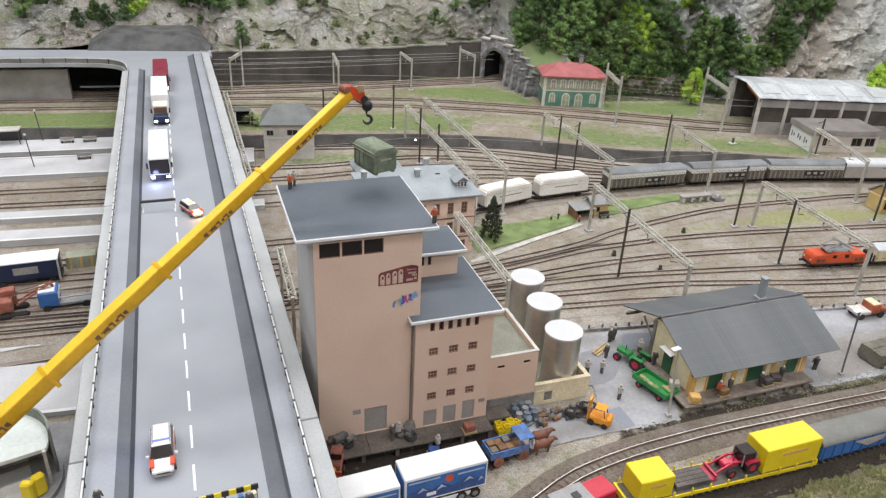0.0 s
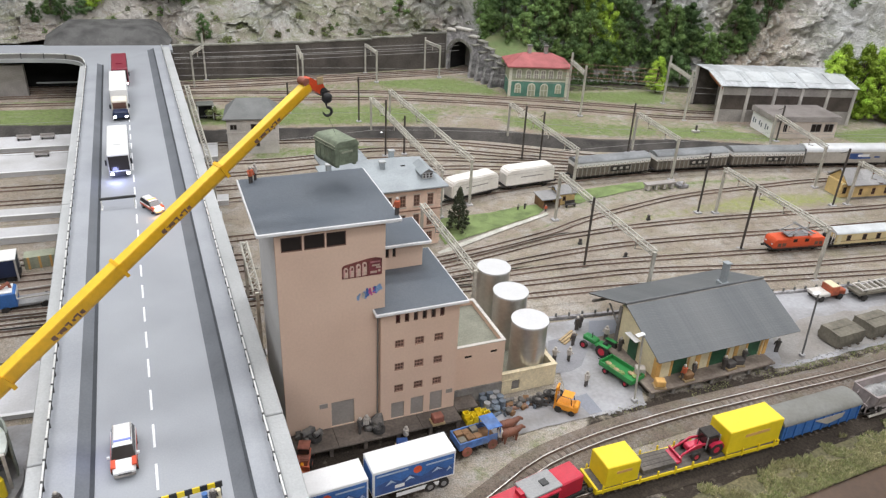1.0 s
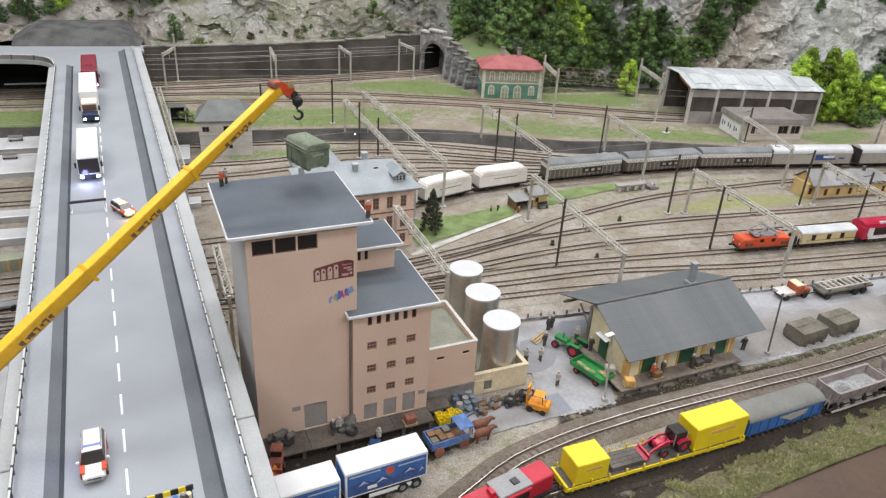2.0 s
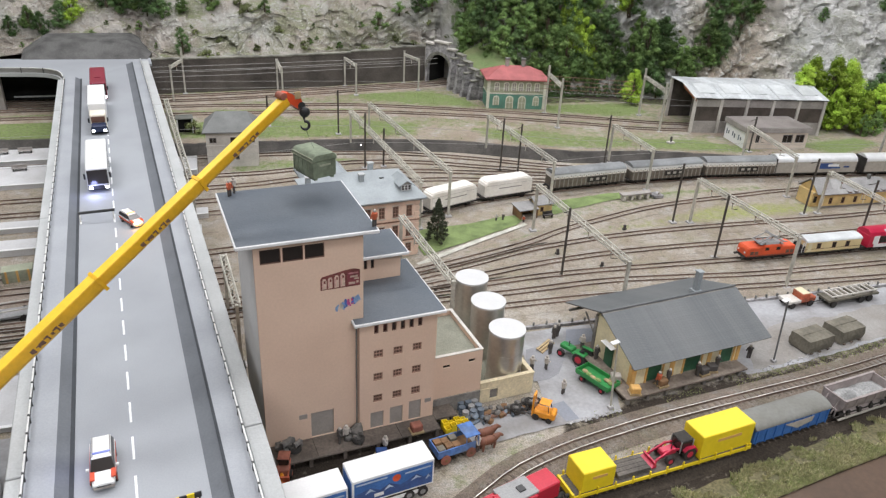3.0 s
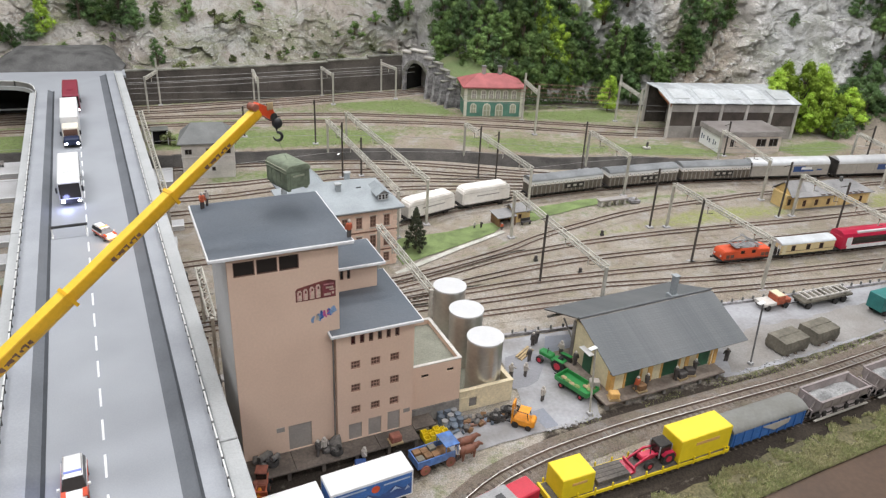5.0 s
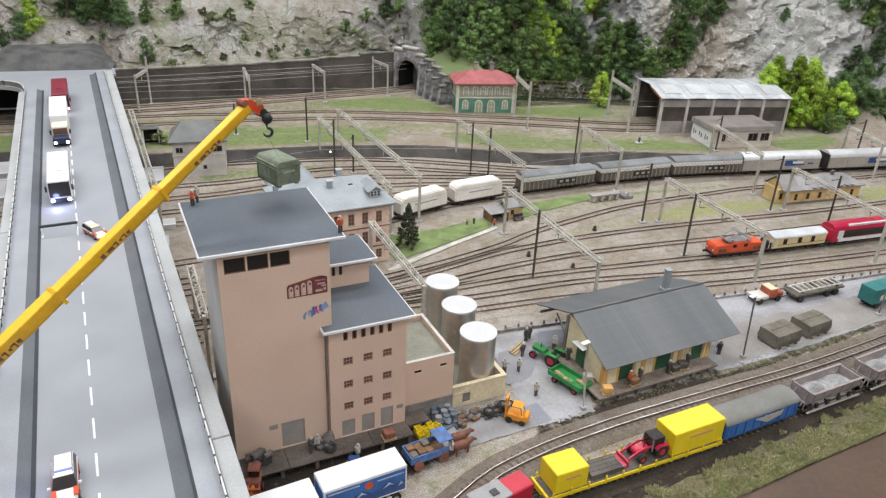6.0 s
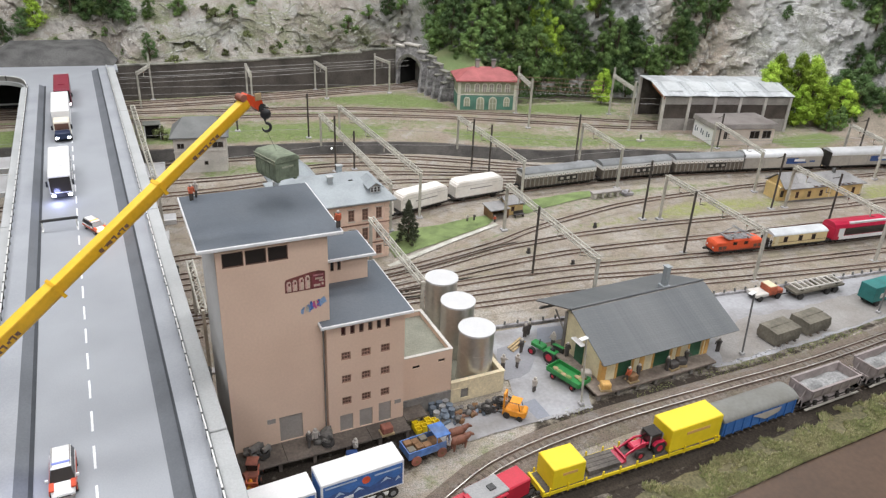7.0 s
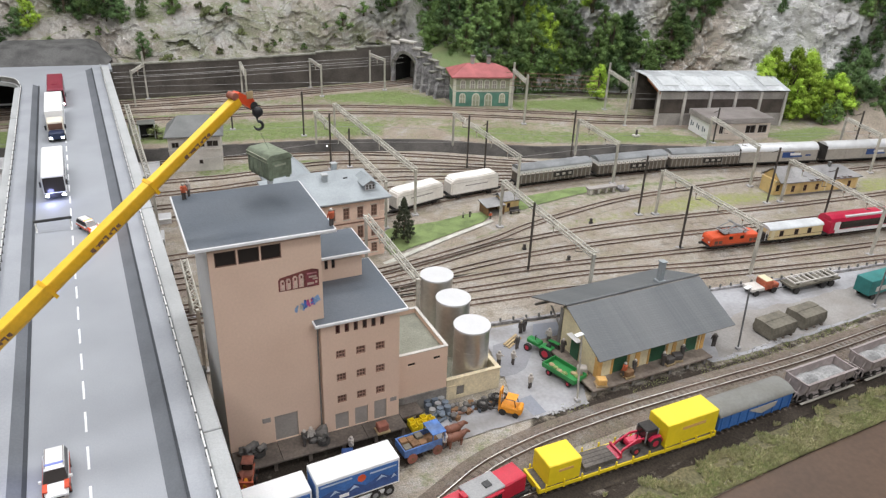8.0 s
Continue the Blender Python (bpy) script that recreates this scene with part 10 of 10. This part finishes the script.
kinds = {
    "dark": [broad_tree(hh, ww, "leaf_dark", "dense dark green broadleaf tree on the rocky slope") for hh, ww in ((9.5, 6.4), (8.7, 7.0), (10.5, 6.0), (8.0, 6.6))],
    "mid": [broad_tree(hh, ww, "leaf_mid", "mid green broadleaf tree on the rocky slope") for hh, ww in ((9.2, 6.4), (8.4, 7.0), (10.0, 5.8), (7.5, 6.2))],
    "lime": [broad_tree(hh, ww, "leaf_lime", "bright lime green broadleaf tree on the slope") for hh, ww in ((8.6, 5.6), (9.6, 6.4))],
    "shrub": [broad_tree(2.4, 3.4, "leaf_mid", "low green shrub growing on the rock", 16, 60, 0.13, 0.05), broad_tree(1.8, 3.6, "leaf_shrub", "low dry shrub growing on the rock", 14, 60, 0.13, 0.05),
              broad_tree(1.4, 4.4, "leaf_shrub", "mossy green brown cushion plant on a rock ledge", 16, 55, 0.13, 0.05)],
}
used = set()


def plant(kind, x, y, z, s=1.0):
    src = random.choice(kinds[kind])
    m = P(x, y, z, random.uniform(0, 360)) @ Matrix.Diagonal((s * random.uniform(0.9, 1.1), s * random.uniform(0.9, 1.1), s, 1))
    if src not in used:
        used.add(src)
        src.matrix_basis = m
    else:
        c = copy_thing(src, Matrix())
        c.matrix_basis = m


# rays down onto the rock give every plant its footing
from mathutils.bvhtree import BVHTree
bm = bmesh.new()
bm.from_mesh(rock.data)
tree_bvh = BVHTree.FromBMesh(bm)
bm.free()


def footing(x, y):
    hit = tree_bvh.ray_cast(Vector((x * U, y * U, 90 * U)), Vector((0, 0, -1)))
    return hit[0].z / U if hit[0] is not None else TZ


# wood behind the green house
spots = []
tries = 0
while len(spots) < 190 and tries < 6000:
    tries += 1
    x = random.uniform(48.5, 103)
    d = 0.8 + 27 * random.random() ** 1.1
    # the cliff comes through towards the east
    if x > 95 and 6.5 < d < 6.5 + (x - 95) * 1.0:
        continue
    if (80 < x < 87.5 and d > 5.5) or (95.5 < x and d > 4) or (x > 99 and d > 3.5) or (81 < x < 97 and d > 10.5):
        continue
    y = lerp_path(FOOT, x) + d
    if all((x - a) ** 2 + (y - b) ** 2 > 2.85 ** 2 for a, b in spots):
        spots.append((x, y))
for x, y in spots:
    k = random.choices(("dark", "mid", "lime"), (0.5, 0.44, 0.06 if x < 80 else 0.0))[0]
    plant(k, x, y, footing(x, y) - 0.4, random.uniform(0.75, 1.45))
for x in (49, 51, 54, 57, 60, 63, 66, 69, 72, 75, 78, 81, 84, 87):
    y = lerp_path(FOOT, x) + random.uniform(0.2, 1.4)
    plant("mid" if x % 2 else "dark", x, y, footing(x, y) - 0.3, random.uniform(0.65, 1.0))
for x, d, s in ((73.0, 7.1, 1.0), (76.0, 3.6, 1.15), (86.0, 5.6, 1.2), (70.5, 8.6, 0.8), (77.5, 1.6, 0.9), (75.0, 5.2, 1.0), (66, 9, 0.6)):
    y = lerp_path(FOOT, x) + d
    plant("lime", x, y, footing(x, y) - 0.3, s)
for x in span(59, 85, 11):
    y = lerp_path(FOOT, x) - random.uniform(0.5, 1.6)
    plant("dark", x, y, TZ - 0.6, random.uniform(0.38, 0.55))
for x, d, q in ((86.5, 0.3, 0.8), (88.6, 0.4, 0.95), (90.4, 1.0, 1.05), (92.3, 0.2, 0.85), (93.6, 1.4, 0.9), (91.5, 3.4, 1.1), (94.0, 4.2, 1.1)):
    y = lerp_path(FOOT, x) + d
    plant("dark", x, y, footing(x, y) - 0.4, q)
# lime trees at the foot of the cliff beside the open shed, dark ones on the earth bank beyond
for x, y, h in ((112.8, 76.5, 13.5), (115.5, 77.5, 15.0), (118.5, 74.5, 15.5), (120.5, 71.5, 13.5), (122.0, 74.0, 15.0), (117.5, 71.0, 9.5), (123.0, 68.5, 9.5), (125.6, 68.0, 10.0), (128.0, 67.4, 8.5)):
    plant("lime", x, y, TZ - 0.2, h / 9.0)
for x, y, h in ((124.0, 65.8, 6.0), (121.3, 66.2, 5.2), (126.5, 71.5, 11.0), (129.0, 71.5, 12.0), (130.5, 68.0, 11.0), (132.5, 70.0, 12.5), (127.5, 66.8, 6.0), (135.0, 67.5, 10.0), (137.5, 66.5, 10.0)):
    plant("dark" if y > 66.5 else "mid", x, y, max(TZ, footing(x, y)) - 0.3, h / 9.0)
plant("lime", 83.0, 95.8, TZ - 0.1, 0.85)
# scattered trees and shrubs on the rock: kind, x, metres up from the foot, height
for k, x, d, h in (("lime", -38.1, 6.0, 8.0), ("dark", -40.3, 4.9, 6.7), ("dark", -38.5, 10.6, 5.8), ("dark", -44.3, 4.0, 5.8), ("mid", -46.6, 4.6, 5.5),
                   ("dark", -30.8, 8.3, 8.7), ("dark", -27.9, 8.1, 7.2), ("mid", -25.1, 8.1, 8.7), ("dark", -22.0, 8.7, 8.7), ("dark", -19.3, 9.3, 7.2), ("mid", -14.3, 9.3, 5.2),
                   ("mid", -8.1, 9.9, 6.0), ("dark", -15.1, 1.0, 5.5), ("dark", 41.3, 4.9, 6.5), ("dark", -56, 8, 8.0), ("mid", -60, 5, 7.0), ("dark", -53, 12, 9.0), ("dark", -50, 3.5, 5.0),
                   ("dark", 105.1, 6.3, 9.5), ("mid", 108.2, 6.9, 8.7), ("dark", 110.8, 6.6, 9.0), ("mid", 113.0, 8.1, 8.0),
                   ("dark", 105.0, 5.1, 7.2), ("dark", 106.5, 4.8, 7.2), ("mid", 104.1, 2.5, 7.2), ("dark", 105.9, 2.8, 7.0), ("mid", 98.9, 2.3, 6.5), ("dark", 123.4, 8.4, 3.6),
                   ("dark", 132.5, 9.4, 5.8), ("dark", 135.8, 8.3, 8.7), ("mid", 136.8, 6.9, 8.7), ("dark", 137.2, 5.2, 8.7), ("dark", 133.5, 5.0, 6.5), ("dark", 140.0, 7.0, 8.0)):
    y = lerp_path(FOOT, x) + d
    plant(k, x, y, footing(x, y) - 0.4, h / 9.0)
for x, d, s in ((-9.7, 0.6, 1.1), (-0.4, 9.3, 1.2), (3.4, 9.1, 1.1), (8.0, 12.6, 0.9), (11.2, 1.3, 0.9), (30.5, 6.0, 1.5), (44.4, 4.8, 1.6), (-18.7, 8.4, 1.0), (-7.2, 3.9, 0.8),
                (19.5, 0.8, 0.7), (25.2, 1.2, 0.8), (0.4, 1.9, 0.7), (-2.0, 11.0, 1.0), (6.0, 5.2, 0.8), (-24.0, 4.5, 0.8), (34.0, 2.6, 0.8), (36.5, 7.5, 1.1), (-34, 3.0, 0.8)):
    y = lerp_path(FOOT, x) + d
    plant("shrub", x, y, footing(x, y) - 0.25, s)
for i in range(34):
    # low cushions along the ledges
    x = random.uniform(-66, 40)
    y = lerp_path(FOOT, x) + random.choice((0.9, 2.6, 5.4, 8.2)) + random.uniform(-0.4, 0.4)
    plant("shrub", x, y, footing(x, y) - 0.3, random.uniform(0.3, 0.6))
for i in range(12):
    x = random.uniform(90, 140)
    y = lerp_path(FOOT, x) + random.uniform(1, 14)
    plant("shrub", x, y, footing(x, y) - 0.2, random.uniform(0.3, 0.7))
for x, d in ((43, 2), (47, 2.0), (48.5, 5)):
    y = lerp_path(FOOT, x) + d
    plant("mid" if d > 2.2 else "shrub", x, y, footing(x, y) - 0.4, random.uniform(0.5, 0.8))
plant("shrub", -13.5, 88, TZ - 0.1, 1.3)
plant("shrub", 4.6, 108.4, TZ - 0.1, 0.6)

# the fir on the lawn
fir = thing("fir_tree", "small dark fir tree on the lawn", "tree", P(18.7, 38.2, 0.05))
cs, rs = [], []
for i in range(110):
    f = (i + 0.5) / 110
    rr = 2.1 * (1 - f) ** 0.85 * random.uniform(0.35, 1.0)
    a = i * 2.4
    cs.append((rr * math.cos(a), rr * math.sin(a), 0.5 + 5.8 * f - 0.16 * rr))
    rs.append(0.42 * (1 - 0.55 * f))
share("trunk", trunk_mesh(6.0, 0.16, []), fir, Matrix())
share("crown", leaf_cloud("crown", cs, rs, 34, 0.13, "leaf_conifer", 0.5), fir, Matrix())


def blades(name, label, material, spots, h, count, parent_kind="stuff"):
    """Upright flock fibres over a scatter of ground spots, one mesh."""
    pts = np.array([spots() for _ in range(count)])
    ang = rng.uniform(0, math.tau, count)
    hh = h * rng.uniform(0.5, 1.3, count)
    wv = 0.05 * rng.uniform(0.7, 1.5, count)
    dx, dy = np.cos(ang) * wv, np.sin(ang) * wv
    lean = rng.normal(scale=0.35, size=(count, 2)) * hh[:, None]
    v = np.zeros((count, 3, 3))
    v[:, 0] = pts + np.stack([dx, dy, 0 * dx], 1)
    v[:, 1] = pts - np.stack([dx, dy, 0 * dx], 1)
    v[:, 2] = pts + np.stack([lean[:, 0], lean[:, 1], hh], 1)
    me = bpy.data.meshes.new(name)
    me.from_pydata((v.reshape(-1, 3) * U).tolist(), [], [(3 * i, 3 * i + 1, 3 * i + 2) for i in range(count)])
    me.materials.append(MATS[material])
    ob = new(name, me)
    return tagged(ob, label, "grass", kind=parent_kind)


VERGE = [(0, -14.6), (21.5, -12.8), (33, -11.5), (43.5, -9.8), (52, -8.6), (58, -7.8), (90, -3.2)]


def edge_clump():
    """Grass stands in clumps with bare soil between."""
    while True:
        x = random.uniform(10, 84)
        f = random.random()
        wide = min(4.4, lerp_path(VERGE, x) - lerp_path(EDGE, x))
        y = lerp_path(EDGE, x) + 0.1 + f ** 1.6 * wide
        if noise.noise((x * 0.5, y * 0.7, 2)) + 0.4 * noise.noise((x * 1.7, y * 1.7, 4)) > -0.45 + 0.75 * f ** 2:
            return (x, y, 0.05)


blades("grass_strip", "tufts of olive green grass along the table edge", "grass_blades", edge_clump, 0.3, 56000)
blades("grass_strip", "tufts of straw coloured grass along the table edge", "grass_straw", edge_clump, 0.3, 44000)
bm = bm_new()
sheet(bm, span(-60, 90, 120), lambda x: lerp_path(EDGE, x) + 0.05, lambda x: lerp_path(EDGE, x) + 3.6 + 0.7 * noise.noise((x * 0.3, 0, 1)), 6, lambda x, y: 0.07 + 0.05 * noise.noise((x, y, 0)))
single("grass_verge", bm, "verge_soil", "olive brown flocked verge along the table edge", "ground", kind="structure")


def tuft_line(path, off, spread, x0, x1):
    L = length(path)

    def f():
        for _ in range(40):
            s = random.uniform(0, L)
            p, rz = along(path, s)
            if x0 < p.x < x1 and noise.noise((p.x * 0.35, off * 3, 0)) > -0.1:
                break
        o = off + random.gauss(0, spread)
        a = radians(rz + 90)
        return (p.x + o * math.cos(a), p.y + o * math.sin(a), p.z + 0.03)
    return f


blades("weed_tufts", "weeds beside the goods yard track", "grass_blades", tuft_line(FRONT, 2.5, 0.55, 19, 75), 0.13, 1500)
blades("weed_tufts", "weeds between the two front tracks", "grass_blades", tuft_line(FRONT, -2.2, 0.4, 16, 70), 0.11, 700)


def terrace_spot():
    while True:
        x = random.uniform(-20, 118)
        y0 = lerp_path(TERRACE, x)
        y = random.uniform(y0 + 0.3, min(118, lerp_path(FOOT, x) - 0.5))
        if noise.noise((x * 0.12, y * 0.25, 5)) > 0.02:
            return (x, y, TZ + 0.03)


blades("terrace_grass", "short flock grass over the terrace", "grass_light", terrace_spot, 0.16, 9000)
blades("terrace_grass", "short dry flock grass over the terrace", "grass_blades", terrace_spot, 0.16, 6000)


# grass bank above the wing wall
bm = bm_new()
rows_ = []
for i in range(13):
    c = WA + wd * (wl * i / 12)
    h = TZ + 8.2 - 4.2 * i / 12
    rows_.append([bm.verts.new((c.x + 0.7 + 1.1 * j, c.y + 0.16 * j, h - 0.3 + 0.55 * j + 0.35 * noise.noise((i * 0.7, j * 0.8, 2)))) for j in range(8)])
for r0, r1 in zip(rows_, rows_[1:]):
    for j in range(7):
        bm.faces.new((r0[j], r1[j], r1[j + 1], r0[j + 1]))
bmesh.ops.recalc_face_normals(bm, faces=bm.faces)
single("grass_bank", bm, "grass_bank", "steep dull green grass bank above the wing wall", "bank", kind="structure")


# earth bank that climbs from the yard at the foot of the cliff
bm = bm_new()
rows_ = []
for i in range(17):
    x = 121.5 + 12.5 * i / 16
    f = i / 16
    y0 = 59.6 + 2.0 * (1 - f) ** 2
    rows_.append([bm.verts.new((x + 0.25 * j * f, y0 + 0.85 * j, TZ - 0.15 + (0.25 + 0.75 * f) * 0.62 * j * min(1, i / 3) + 0.35 * noise.noise((x * 0.5, j * 0.4, 4)) * min(1, j / 2))) for j in range(15)])
for r0, r1 in zip(rows_, rows_[1:]):
    for j in range(14):
        bm.faces.new((r0[j], r1[j], r1[j + 1], r0[j + 1]))
bmesh.ops.recalc_face_normals(bm, faces=bm.faces)
single("earth_bank", bm, "bank_earth", "pinkish brown earth bank at the foot of the cliff", "bank", kind="structure")
